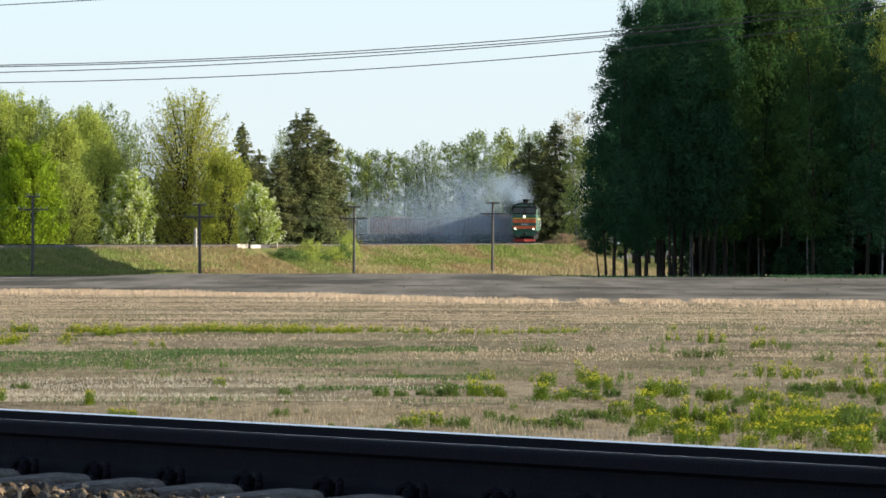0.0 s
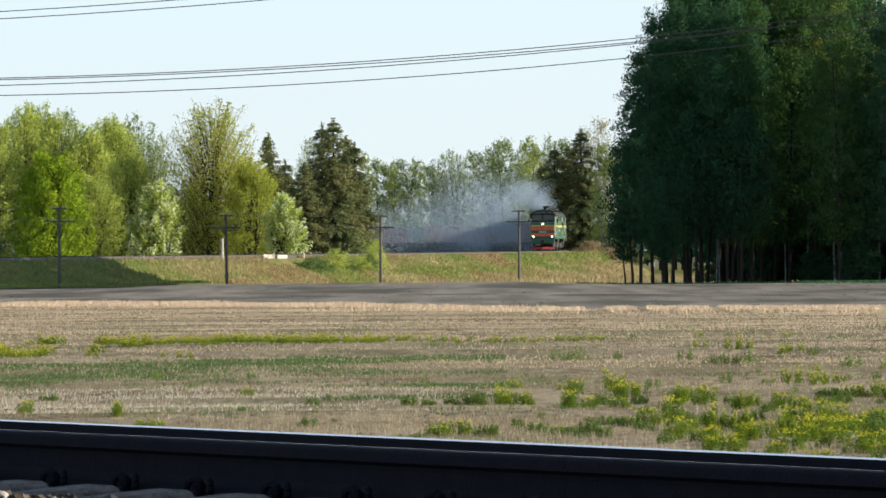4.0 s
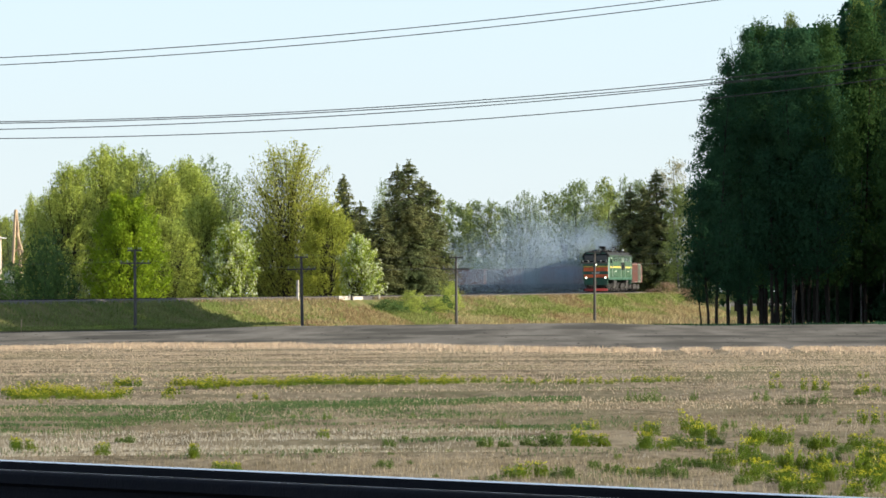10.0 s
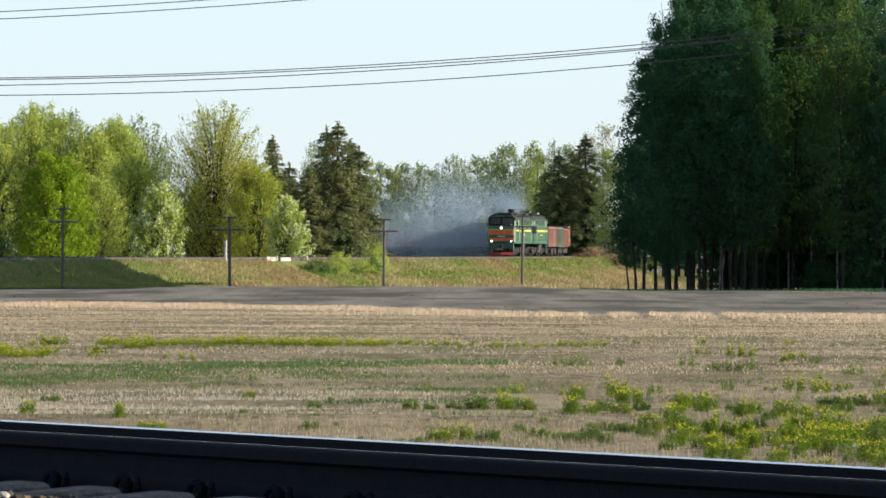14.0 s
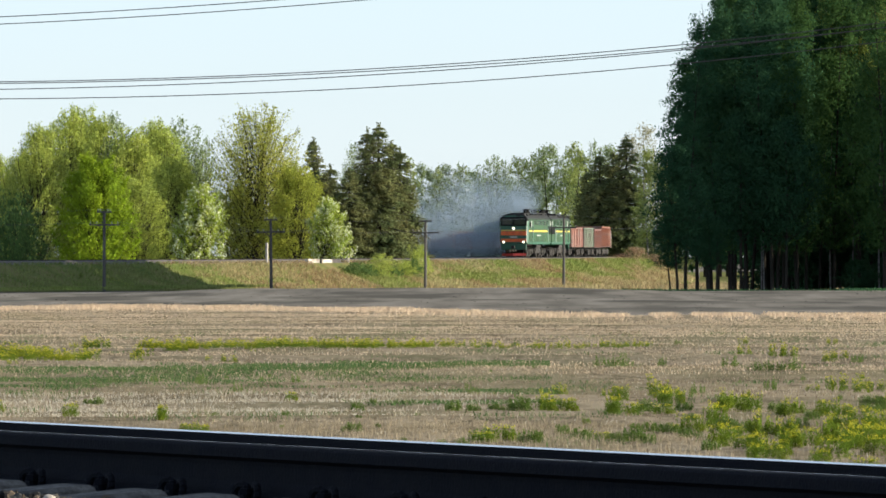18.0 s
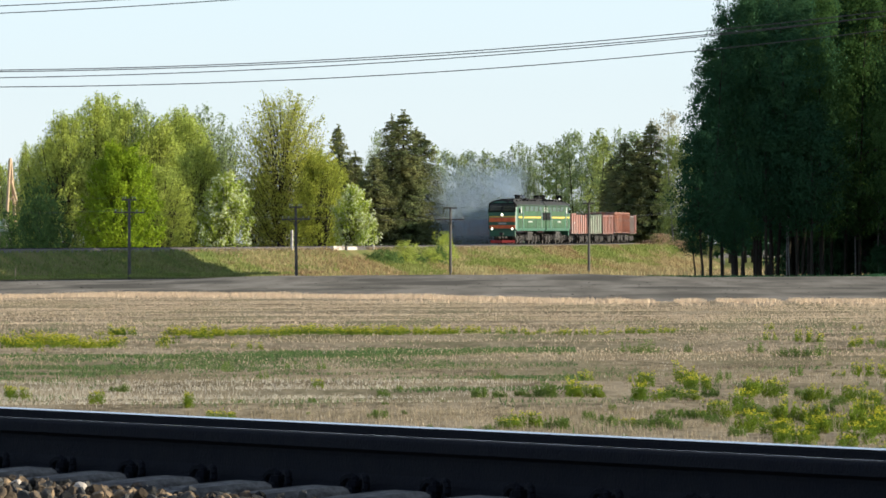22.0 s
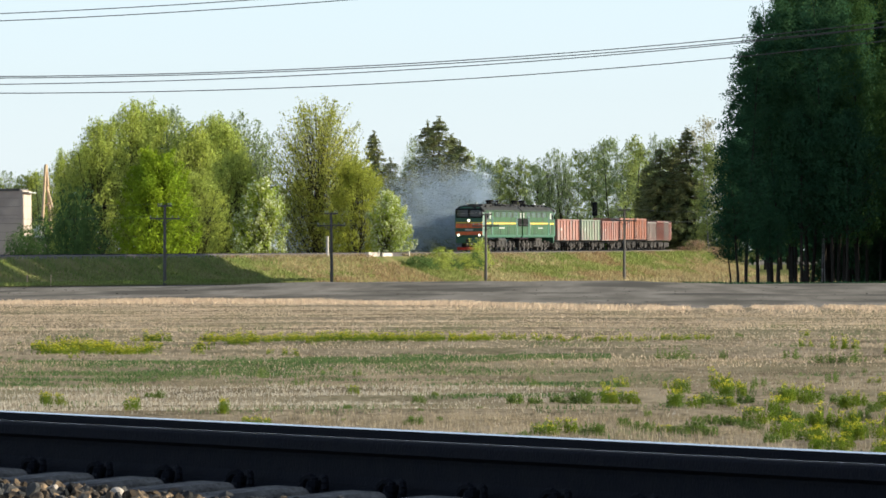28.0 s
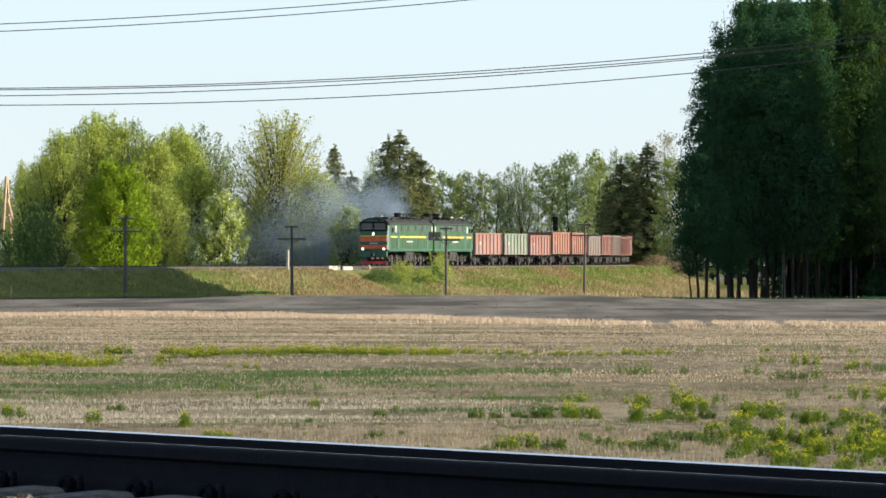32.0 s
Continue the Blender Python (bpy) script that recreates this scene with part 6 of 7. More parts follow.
def weed_proto(seed, flowers, stems=70, broad=1.45):
    """A bushy weed: leafy stems, some with yellow heads; one metre across."""
    rs = np.random.RandomState(seed)
    root = new("weed_clump")
    cs, tops = [], []
    lobes = [(rs.uniform(-0.36, 0.36), rs.uniform(-0.36, 0.36), rs.uniform(0.5, 1.1)) for k in range(6)]
    for k in range(stems):
        lx, ly, lh = lobes[k % 6]
        x, y = lx + rs.normal() * 0.09, ly + rs.normal() * 0.09
        h = 0.72 * lh * rs.uniform(0.5, 1.15)
        tops.append((x, y, h))
        for j in range(16):
            u = rs.rand() ** 0.9
            w = 0.035 * (1.3 - u)
            cs.append((x + rs.normal() * w, y + rs.normal() * w, h * u))
    c = np.array(cs)
    n = len(c)
    up = np.concatenate([rs.normal(size=(n, 2)) * 0.45, np.ones((n, 1)) * rs.uniform(0.5, 1.0, (n, 1))], 1) * rs.uniform(0.05, 0.12, (n, 1))
    ang = rs.normal(size=n) * 0.8
    side = np.stack([np.cos(ang), np.sin(ang), np.zeros(n)], 1) * rs.uniform(0.01, 0.022, (n, 1)) * broad
    v = np.stack([c - side, c + side, c + up], 1).reshape(-1, 3)
    leaves = new("foliage", soup("foliage", v.tolist(), np.arange(3 * n).reshape(-1, 3).tolist(), M["weed"] if flowers else M["weed_dark"]))
    leaves.parent = root
    tagged(leaves, kind="stuff")
    if flowers:
        fl = [(x + rs.normal() * 0.03, y + rs.normal() * 0.03, h + rs.normal() * 0.03) for x, y, h in tops for q in range(7 if stems > 50 else 10) if h > (0.6 if stems > 50 else 0.3)]
        heads = new("flower_head", cards(np.array(fl), 0.024, rs, M["flower"], "flower_head"))
        heads.parent = root
        tagged(heads, "small yellow flower heads", kind="stuff")
    return root


WEEDS = [weed_proto(51, True), weed_proto(52, True), weed_proto(53, False), weed_proto(54, True, 26, 1.7), weed_proto(55, True, 26, 1.7), weed_proto(56, False, 26, 1.7)]
many = {}


def weed(x, y, w, k):
    """A weed w metres wide; the small ones and those of the long strip are gathered to be joined."""
    strip = 245 < y < 292 or (x < -12.0 and 214 < y < 292)
    pattern = WEEDS[k + 3 if y > 165 else k]
    m = Matrix.Translation((x, y, field_height(x, y))) @ Matrix.Rotation(rnd.uniform(0, 6.28), 4, "Z") @ Matrix.Diagonal((w, w, min(w, 0.75) * (0.85 if strip else 1.0) * rnd.uniform(0.6, 1.0), 1))
    if strip or w < 0.28:
        for o in pattern.children:
            co = np.array([v.co[:] for v in o.data.vertices]) @ np.array(m)[:3, :3].T + np.array(m)[:3, 3]
            many.setdefault((strip, o.data.materials[0].name), []).append(co)
        return
    ob = copy_thing(pattern, m)
    tagged(ob, "yellow-flowering green weed growing in dry stubble" if k < 2 else "dark green weed growing in dry stubble", "weed", "weeds in the field")


weed(-1.27, 154.8, 0.41, 2)
weed(-0.86, 153.7, 0.36, 2)
weed(-0.98, 175.1, 0.36, 2)
weed(-0.46, 175.0, 0.19, 2)
weed(-0.43, 158.1, 0.33, 2)
weed(0.11, 154.7, 0.65, 2)
weed(0.63, 156.3, 0.54, 1)
weed(0.28, 127.7, 0.50, 2)
weed(-0.11, 129.1, 0.34, 2)
weed(-0.24, 128.9, 0.57, 1)
weed(-0.54, 128.2, 0.40, 1)
weed(-0.58, 129.3, 0.47, 2)
weed(-0.88, 125.4, 0.30, 2)
weed(1.02, 171.4, 0.45, 1)
weed(0.67, 172.8, 0.29, 1)
weed(1.06, 154.6, 0.52, 1)
weed(0.70, 153.7, 0.34, 1)
weed(1.16, 131.4, 0.47, 2)
weed(0.82, 134.1, 0.29, 2)
weed(1.30, 141.1, 0.21, 2)
weed(1.95, 150.7, 0.57, 1)
weed(2.29, 148.1, 0.47, 1)
weed(2.25, 164.8, 0.47, 1)
weed(2.02, 167.6, 0.30, 1)
weed(2.00, 128.7, 0.47, 2)
weed(2.21, 127.6, 0.40, 2)
weed(1.71, 128.3, 0.42, 2)
weed(1.49, 130.0, 0.30, 1)
weed(2.64, 152.2, 0.57, 2)
weed(2.92, 150.7, 0.41, 1)
weed(3.23, 171.2, 0.65, 0)
weed(3.60, 170.5, 0.44, 0)
weed(3.45, 167.9, 0.45, 1)
weed(3.11, 166.4, 0.31, 1)
weed(3.17, 161.7, 0.54, 1)
weed(3.50, 161.7, 0.34, 1)
weed(3.46, 155.9, 0.45, 2)
weed(3.16, 158.6, 0.28, 2)
weed(2.68, 134.5, 0.47, 2)
weed(2.95, 133.0, 0.35, 2)
weed(2.43, 135.4, 0.41, 2)
weed(2.18, 136.9, 0.27, 2)
weed(3.28, 143.2, 0.33, 2)
weed(3.06, 132.4, 0.41, 2)
weed(2.83, 135.2, 0.25, 1)
weed(4.15, 155.8, 0.65, 0)
weed(4.72, 154.2, 0.54, 1)
weed(4.54, 157.5, 0.48, 0)
weed(4.27, 155.7, 0.31, 0)
weed(3.58, 136.5, 0.59, 1)
weed(3.12, 134.7, 0.45, 1)
weed(4.00, 135.2, 0.54, 2)
weed(3.73, 135.4, 0.45, 2)
weed(4.27, 131.1, 0.67, 0)
weed(3.72, 129.5, 0.47, 1)
weed(4.61, 131.1, 0.53, 0)
weed(4.89, 134.0, 0.42, 0)
weed(3.37, 124.9, 0.59, 1)
weed(3.86, 121.8, 0.47, 1)
weed(3.12, 122.5, 0.39, 2)
weed(3.73, 123.1, 0.45, 1)
weed(3.94, 122.1, 0.28, 1)
weed(5.30, 147.8, 0.56, 0)
weed(5.60, 150.3, 0.44, 0)
weed(5.21, 153.0, 0.41, 2)
weed(5.09, 136.4, 0.36, 2)
weed(5.55, 143.0, 0.38, 2)
weed(6.01, 147.8, 0.51, 1)
weed(6.43, 148.6, 0.36, 1)
weed(5.60, 136.3, 0.55, 0)
weed(5.96, 138.6, 0.36, 1)
weed(5.10, 126.5, 0.66, 0)
weed(4.60, 126.0, 0.47, 0)
weed(5.41, 122.9, 0.65, 1)
weed(5.81, 124.4, 0.53, 1)
weed(5.85, 126.5, 0.45, 1)
weed(5.52, 127.9, 0.36, 1)
weed(4.80, 124.8, 0.45, 1)
weed(4.48, 123.3, 0.36, 1)
weed(4.14, 120.4, 0.54, 1)
weed(4.45, 123.3, 0.44, 1)
weed(4.97, 119.0, 0.53, 1)
weed(4.60, 115.1, 0.41, 1)
weed(3.71, 118.1, 0.44, 1)
weed(4.00, 117.3, 0.35, 1)
weed(6.15, 136.3, 0.52, 1)
weed(6.46, 136.8, 0.42, 1)
weed(7.49, 177.5, 0.57, 1)
weed(7.98, 174.7, 0.48, 1)
weed(8.14, 178.9, 0.58, 1)
weed(8.65, 178.5, 0.45, 1)
weed(6.93, 177.6, 0.33, 1)
weed(5.98, 177.7, 0.38, 2)
weed(7.04, 234.7, 0.42, 1)
weed(7.99, 232.1, 0.60, 1)
weed(8.36, 232.0, 0.60, 1)
weed(9.23, 224.7, 0.51, 1)
weed(9.76, 229.3, 0.59, 1)
weed(10.00, 222.3, 0.44, 2)
weed(6.42, 204.2, 0.55, 2)
weed(6.75, 204.1, 0.55, 2)
weed(7.17, 204.1, 0.55, 2)
weed(7.53, 204.0, 0.55, 2)
weed(2.38, 219.1, 0.41, 2)
weed(3.10, 214.7, 0.57, 2)
weed(2.75, 214.7, 0.29, 2)
weed(4.15, 215.6, 0.39, 2)
weed(6.04, 212.2, 0.59, 2)
weed(0.54, 211.0, 0.19, 2)
weed(-8.35, 223.0, 0.51, 1)
weed(-9.31, 231.3, 0.30, 1)
weed(-11.64, 237.9, 0.72, 1)
weed(-11.10, 223.5, 0.47, 1)
weed(-10.62, 154.8, 0.47, 1)
weed(-10.98, 157.4, 0.35, 1)
weed(-8.60, 147.4, 0.39, 1)
weed(-6.70, 144.4, 0.39, 1)
weed(-5.68, 132.0, 0.36, 1)
weed(-5.42, 132.1, 0.33, 1)
weed(-3.25, 156.7, 0.33, 2)
weed(-2.86, 135.1, 0.39, 2)
weed(-5.52, 190.8, 0.30, 2)
weed(-6.58, 179.4, 0.33, 2)
weed(-6.44, 199.6, 0.18, 2)
weed(-7.76, 188.7, 0.35, 2)
weed(-4.82, 164.5, 0.30, 1)
weed(-15.17, 262.5, 0.41, 1)
weed(-14.84, 262.4, 0.41, 1)
weed(-16.07, 259.6, 0.27, 2)
weed(7.54, 159.6, 0.44, 2)
weed(7.32, 159.7, 0.33, 2)
weed(7.48, 154.0, 0.52, 2)
weed(7.09, 151.3, 0.42, 2)
weed(8.04, 159.4, 0.51, 1)
weed(7.77, 161.6, 0.33, 1)
weed(8.56, 159.2, 0.54, 1)
weed(8.85, 155.4, 0.41, 1)
weed(9.03, 159.1, 0.54, 0)
weed(8.65, 156.8, 0.45, 0)
weed(9.68, 182.4, 0.50, 2)
weed(9.99, 180.3, 0.37, 2)
weed(10.05, 177.0, 0.57, 1)
weed(10.55, 176.8, 0.41, 1)
weed(9.84, 158.8, 0.54, 1)
weed(10.29, 156.9, 0.40, 1)
weed(11.07, 174.5, 0.43, 1)
weed(11.31, 174.4, 0.30, 1)
weed(10.58, 158.5, 0.53, 0)
weed(10.30, 157.2, 0.41, 0)
weed(11.92, 181.5, 0.50, 2)
weed(11.58, 180.0, 0.42, 2)
weed(12.58, 173.9, 0.57, 0)
weed(12.87, 173.9, 0.44, 0)
weed(13.54, 193.1, 0.77, 2)
weed(9.90, 199.2, 0.63, 2)
weed(10.77, 196.1, 0.47, 1)
weed(11.49, 198.5, 0.41, 1)
weed(11.00, 181.9, 0.45, 1)
weed(11.29, 184.1, 0.30, 1)
weed(13.02, 218.0, 0.41, 2)
weed(13.07, 227.2, 0.41, 1)
weed(16.98, 262.9, 0.46, 1)
weed(6.46, 135.1, 0.58, 1)
weed(6.06, 134.5, 0.47, 1)
weed(6.65, 131.0, 0.57, 1)
weed(6.24, 128.8, 0.49, 1)
weed(7.04, 132.8, 0.54, 1)
weed(7.38, 131.0, 0.46, 1)
weed(6.64, 123.5, 0.65, 2)
weed(7.00, 119.7, 0.50, 2)
weed(7.66, 136.9, 0.48, 2)
weed(7.39, 138.4, 0.41, 2)
weed(6.27, 127.2, 0.56, 1)
weed(6.65, 125.1, 0.47, 1)
weed(5.75, 120.3, 0.54, 1)
weed(5.40, 122.2, 0.44, 1)
weed(6.03, 117.0, 0.62, 1)
weed(6.46, 119.9, 0.47, 1)
weed(6.37, 115.4, 0.61, 1)
weed(6.07, 112.3, 0.44, 1)
weed(8.30, 143.5, 0.50, 2)
weed(8.64, 144.6, 0.31, 2)
weed(7.27, 123.3, 0.55, 2)
weed(7.67, 125.0, 0.37, 2)
weed(8.30, 132.5, 0.57, 0)
weed(8.70, 133.3, 0.39, 1)
weed(9.19, 143.2, 0.49, 1)
weed(8.97, 144.6, 0.36, 1)
weed(7.77, 119.8, 0.54, 2)
weed(8.20, 121.7, 0.41, 1)
weed(9.01, 134.3, 0.47, 0)
weed(8.64, 133.6, 0.39, 0)
weed(7.22, 116.7, 0.53, 1)
weed(6.83, 115.7, 0.37, 1)
weed(10.14, 147.8, 0.63, 1)
weed(10.49, 147.1, 0.48, 1)
weed(8.41, 121.3, 0.54, 1)
weed(8.77, 120.3, 0.42, 1)
weed(9.60, 134.2, 0.58, 1)
weed(9.15, 132.1, 0.39, 1)
weed(7.70, 113.5, 0.52, 1)
weed(7.39, 112.5, 0.33, 1)
weed(8.18, 114.9, 0.48, 1)
weed(8.40, 116.8, 0.32, 1)
weed(7.91, 132.6, 0.51, 1)
weed(7.54, 129.5, 0.36, 1)
weed(10.80, 150.2, 0.51, 0)
weed(10.53, 147.5, 0.42, 0)
weed(8.44, 175.5, 0.15, 2)
weed(4.13, 173.9, 0.41, 2)
weed(3.96, 170.7, 0.27, 2)
weed(12.23, 174.3, 0.39, 2)
weed(9.17, 149.4, 0.42, 2)
weed(9.35, 149.4, 0.32, 1)
weed(13.04, 196.1, 0.35, 1)
weed(7.78, 117.3, 0.41, 2)
weed(7.61, 113.9, 0.30, 2)
weed(8.51, 153.9, 0.21, 2)
weed(6.99, 165.1, 0.29, 2)
weed(5.74, 116.7, 0.22, 2)
weed(12.64, 173.7, 0.29, 2)
weed(7.18, 157.0, 0.29, 2)
weed(12.53, 194.8, 0.39, 1)
weed(8.28, 154.4, 0.22, 2)
weed(5.62, 127.3, 0.39, 1)
weed(2.72, 215.1, 0.42, 2)
weed(4.99, 108.5, 0.41, 1)
weed(6.49, 104.4, 0.20, 2)
weed(1.28, 115.9, 0.43, 2)
weed(1.51, 116.5, 0.35, 2)
weed(4.37, 110.8, 0.22, 2)
weed(10.06, 133.1, 0.18, 1)
weed(5.60, 189.5, 0.19, 2)
weed(10.13, 139.4, 0.15, 1)
weed(8.91, 167.0, 0.30, 2)
weed(9.23, 147.0, 0.41, 1)
weed(6.22, 104.5, 0.38, 1)
weed(11.20, 168.8, 0.16, 1)
weed(11.35, 173.3, 0.39, 1)
weed(13.53, 186.4, 0.38, 2)
weed(12.49, 211.3, 0.35, 2)
weed(14.19, 207.3, 0.41, 2)
weed(7.29, 192.8, 0.22, 2)
weed(13.57, 218.0, 0.42, 2)
weed(7.60, 184.1, 0.32, 2)
weed(5.25, 172.0, 0.21, 1)
weed(7.75, 130.9, 0.22, 2)
weed(9.67, 156.0, 0.32, 1)
weed(11.84, 170.5, 0.38, 2)
weed(8.79, 193.6, 0.29, 1)
weed(-7.50, 198.2, 0.16, 2)
weed(-6.52, 195.8, 0.18, 2)
weed(-7.93, 193.3, 0.29, 2)
weed(-4.46, 147.9, 0.19, 2)
weed(-1.15, 183.6, 0.21, 2)
weed(-5.96, 122.7, 0.20, 2)
weed(-1.90, 129.7, 0.15, 2)
weed(-3.05, 135.6, 0.15, 2)
weed(-9.00, 190.4, 0.22, 2)
weed(-0.65, 203.3, 0.14, 2)
weed(-2.99, 145.5, 0.15, 2)
weed(-8.86, 162.1, 0.29, 2)
weed(-2.80, 122.3, 0.19, 2)
weed(-9.71, 164.9, 0.16, 2)
weed(-5.89, 149.6, 0.21, 2)
weed(-1.23, 127.2, 0.22, 2)
weed(-6.79, 123.1, 0.30, 2)
weed(-10.01, 209.8, 0.14, 2)
weed(-2.49, 138.0, 0.15, 2)
weed(-1.90, 148.4, 0.18, 2)
weed(-3.46, 196.1, 0.18, 2)
weed(-9.09, 162.6, 0.29, 2)
weed(-4.25, 138.8, 0.12, 2)
weed(-2.99, 161.2, 0.18, 2)
weed(-9.30, 161.0, 0.16, 2)
weed(-6.51, 196.4, 0.18, 2)
weed(-0.28, 156.2, 0.22, 2)
weed(-8.48, 168.0, 0.12, 2)
weed(-5.14, 172.6, 0.20, 2)
weed(8.13, 270.2, 0.42, 1)
weed(11.23, 270.2, 0.46, 1)
weed(-6.92, 263.8, 0.33, 1)
weed(-8.67, 252.0, 0.21, 1)
weed(-15.91, 250.5, 0.32, 1)
weed(-14.96, 228.0, 0.40, 2)
weed(-19.09, 261.5, 0.26, 2)
weed(-14.45, 219.1, 0.32, 1)
weed(-15.25, 280.0, 0.28, 1)
weed(-2.49, 264.9, 0.23, 2)
weed(19.91, 273.5, 0.25, 1)
weed(-6.92, 261.5, 0.39, 2)
weed(-8.96, 266.7, 0.19, 2)
weed(-12.57, 226.6, 0.28, 1)
weed(-5.49, 256.3, 0.20, 0)
weed(-13.25, 225.5, 0.24, 1)
weed(0.02, 264.8, 0.31, 2)
weed(5.69, 266.6, 0.35, 2)
weed(-18.18, 267.4, 0.27, 2)
weed(-13.07, 267.0, 0.21, 0)
weed(-12.46, 257.2, 0.49, 1)
weed(-12.29, 257.0, 0.58, 1)
weed(-12.15, 257.0, 0.62, 1)
weed(-12.09, 258.6, 0.55, 0)
weed(-11.92, 257.2, 0.64, 0)
weed(-11.90, 259.2, 0.58, 0)
weed(-11.53, 253.7, 0.49, 1)
weed(-11.42, 254.2, 0.64, 0)
weed(-11.27, 254.4, 0.47, 0)
weed(-11.10, 253.2, 0.50, 0)
weed(-11.14, 256.2, 0.67, 1)
weed(-10.95, 255.0, 0.63, 0)
weed(-10.82, 254.7, 0.48, 0)
weed(-10.87, 259.5, 0.53, 1)
weed(-10.73, 258.4, 0.44, 1)
weed(-10.42, 254.8, 0.45, 1)
weed(-10.46, 258.1, 0.55, 1)
weed(-10.26, 257.4, 0.48, 0)
weed(-10.27, 260.7, 0.56, 0)
weed(-10.02, 256.9, 0.44, 0)
weed(-9.85, 256.6, 0.60, 1)
weed(-9.90, 260.9, 0.51, 0)
weed(-9.59, 255.9, 0.56, 0)
weed(-9.63, 261.3, 0.56, 1)
weed(-9.41, 260.2, 0.60, 1)
weed(-9.20, 259.0, 0.42, 1)
weed(-9.07, 258.0, 0.46, 0)
weed(-8.82, 254.0, 0.40, 1)
weed(-8.90, 259.7, 0.55, 0)
weed(-8.57, 254.8, 0.61, 0)
weed(-8.56, 259.1, 0.53, 1)
weed(-8.33, 256.2, 0.58, 0)
weed(-8.21, 256.2, 0.66, 1)
weed(-8.16, 258.8, 0.56, 0)
weed(-8.10, 260.9, 0.47, 0)
weed(-7.87, 258.0, 0.57, 1)
weed(-7.85, 260.6, 0.64, 1)
weed(-7.68, 258.2, 0.62, 1)
weed(-7.63, 260.0, 0.62, 1)
weed(-7.32, 255.1, 0.56, 0)
weed(-7.35, 260.9, 0.67, 1)
weed(-7.15, 259.0, 0.64, 0)
weed(-7.06, 261.0, 0.68, 0)
weed(-6.94, 260.8, 0.41, 1)
weed(-6.85, 261.6, 0.63, 1)
weed(-6.63, 257.9, 0.57, 0)
weed(-6.44, 254.5, 0.59, 1)
weed(-6.36, 257.2, 0.51, 1)
weed(-6.18, 254.6, 0.48, 0)
weed(-6.14, 256.8, 0.64, 1)
weed(-6.08, 258.9, 0.65, 0)
weed(-5.91, 256.2, 0.42, 1)
weed(-5.72, 253.5, 0.42, 1)
weed(-5.66, 257.0, 0.56, 1)
weed(-5.50, 256.0, 0.41, 1)
weed(-5.45, 260.1, 0.66, 1)
weed(-5.17, 253.6, 0.52, 0)
weed(-5.19, 260.6, 0.60, 1)
weed(-4.99, 256.8, 0.49, 1)
weed(-4.80, 253.4, 0.58, 1)
weed(-4.76, 258.5, 0.61, 0)
weed(-4.70, 261.6, 0.45, 0)
weed(-4.51, 259.8, 0.64, 1)
weed(-4.36, 260.9, 0.55, 0)
weed(-4.09, 254.5, 0.52, 1)
weed(-4.02, 259.1, 0.51, 1)
weed(-3.82, 257.2, 0.61, 1)
weed(-3.64, 255.0, 0.47, 1)
weed(-3.49, 253.5, 0.58, 1)
weed(-3.48, 261.3, 0.50, 1)
weed(-3.26, 255.9, 0.66, 1)
weed(-3.18, 257.6, 0.50, 1)
weed(-3.12, 260.6, 0.58, 0)
weed(-2.98, 257.3, 0.61, 0)
weed(-2.64, 261.3, 0.51, 1)
weed(-2.29, 258.1, 0.57, 1)
weed(-2.04, 259.9, 0.65, 1)
weed(-1.53, 258.2, 0.50, 1)
weed(-1.27, 254.6, 0.31, 0)
weed(-1.00, 261.9, 0.44, 1)
weed(-0.66, 258.4, 0.50, 1)
weed(-0.32, 253.2, 0.46, 0)
weed(-0.02, 261.7, 0.32, 1)
weed(0.20, 260.1, 0.36, 1)
weed(0.52, 255.8, 0.38, 1)
weed(0.79, 254.0, 0.46, 0)
weed(1.05, 259.8, 0.47, 1)
weed(1.37, 254.0, 0.46, 1)
weed(1.65, 256.1, 0.46, 1)
weed(1.88, 254.3, 0.32, 1)
weed(2.15, 254.1, 0.44, 1)
weed(2.38, 259.1, 0.35, 1)
weed(2.66, 260.5, 0.38, 1)
weed(2.95, 256.4, 0.43, 1)
weed(3.23, 258.3, 0.46, 1)
weed(3.41, 254.3, 0.38, 0)
weed(3.65, 256.5, 0.43, 0)
weed(3.93, 257.8, 0.39, 1)
weed(4.29, 261.2, 0.47, 0)
weed(4.48, 257.2, 0.35, 1)
weed(-16.91, 240.1, 0.78, 0)
weed(-16.10, 230.8, 0.78, 1)
weed(-16.55, 238.7, 0.79, 1)
weed(-15.73, 228.2, 0.57, 1)
weed(-15.68, 230.0, 0.81, 0)
weed(-15.71, 232.5, 0.56, 1)
weed(-15.20, 226.3, 0.82, 0)
weed(-15.99, 239.7, 0.82, 0)
weed(-15.87, 239.6, 0.66, 1)
weed(-15.17, 230.5, 0.65, 1)
weed(-15.42, 236.9, 0.75, 1)
weed(-14.72, 227.8, 0.85, 1)
weed(-15.09, 235.9, 0.85, 1)
weed(-14.78, 233.6, 0.64, 0)
weed(-14.72, 235.1, 0.77, 0)
weed(-14.63, 235.3, 0.60, 1)
weed(-14.64, 237.6, 0.83, 1)
weed(-14.22, 232.2, 0.77, 0)
weed(-14.35, 235.9, 0.81, 1)
weed(-13.48, 224.4, 0.75, 1)
weed(-13.33, 223.9, 0.66, 0)
weed(-13.21, 223.4, 0.55, 1)
weed(-13.36, 228.7, 0.53, 0)
weed(-13.26, 229.0, 0.59, 0)
weed(-13.17, 229.5, 0.62, 1)
weed(-13.26, 233.0, 0.64, 0)
weed(-12.76, 227.3, 0.81, 1)
weed(-13.33, 238.9, 0.70, 1)
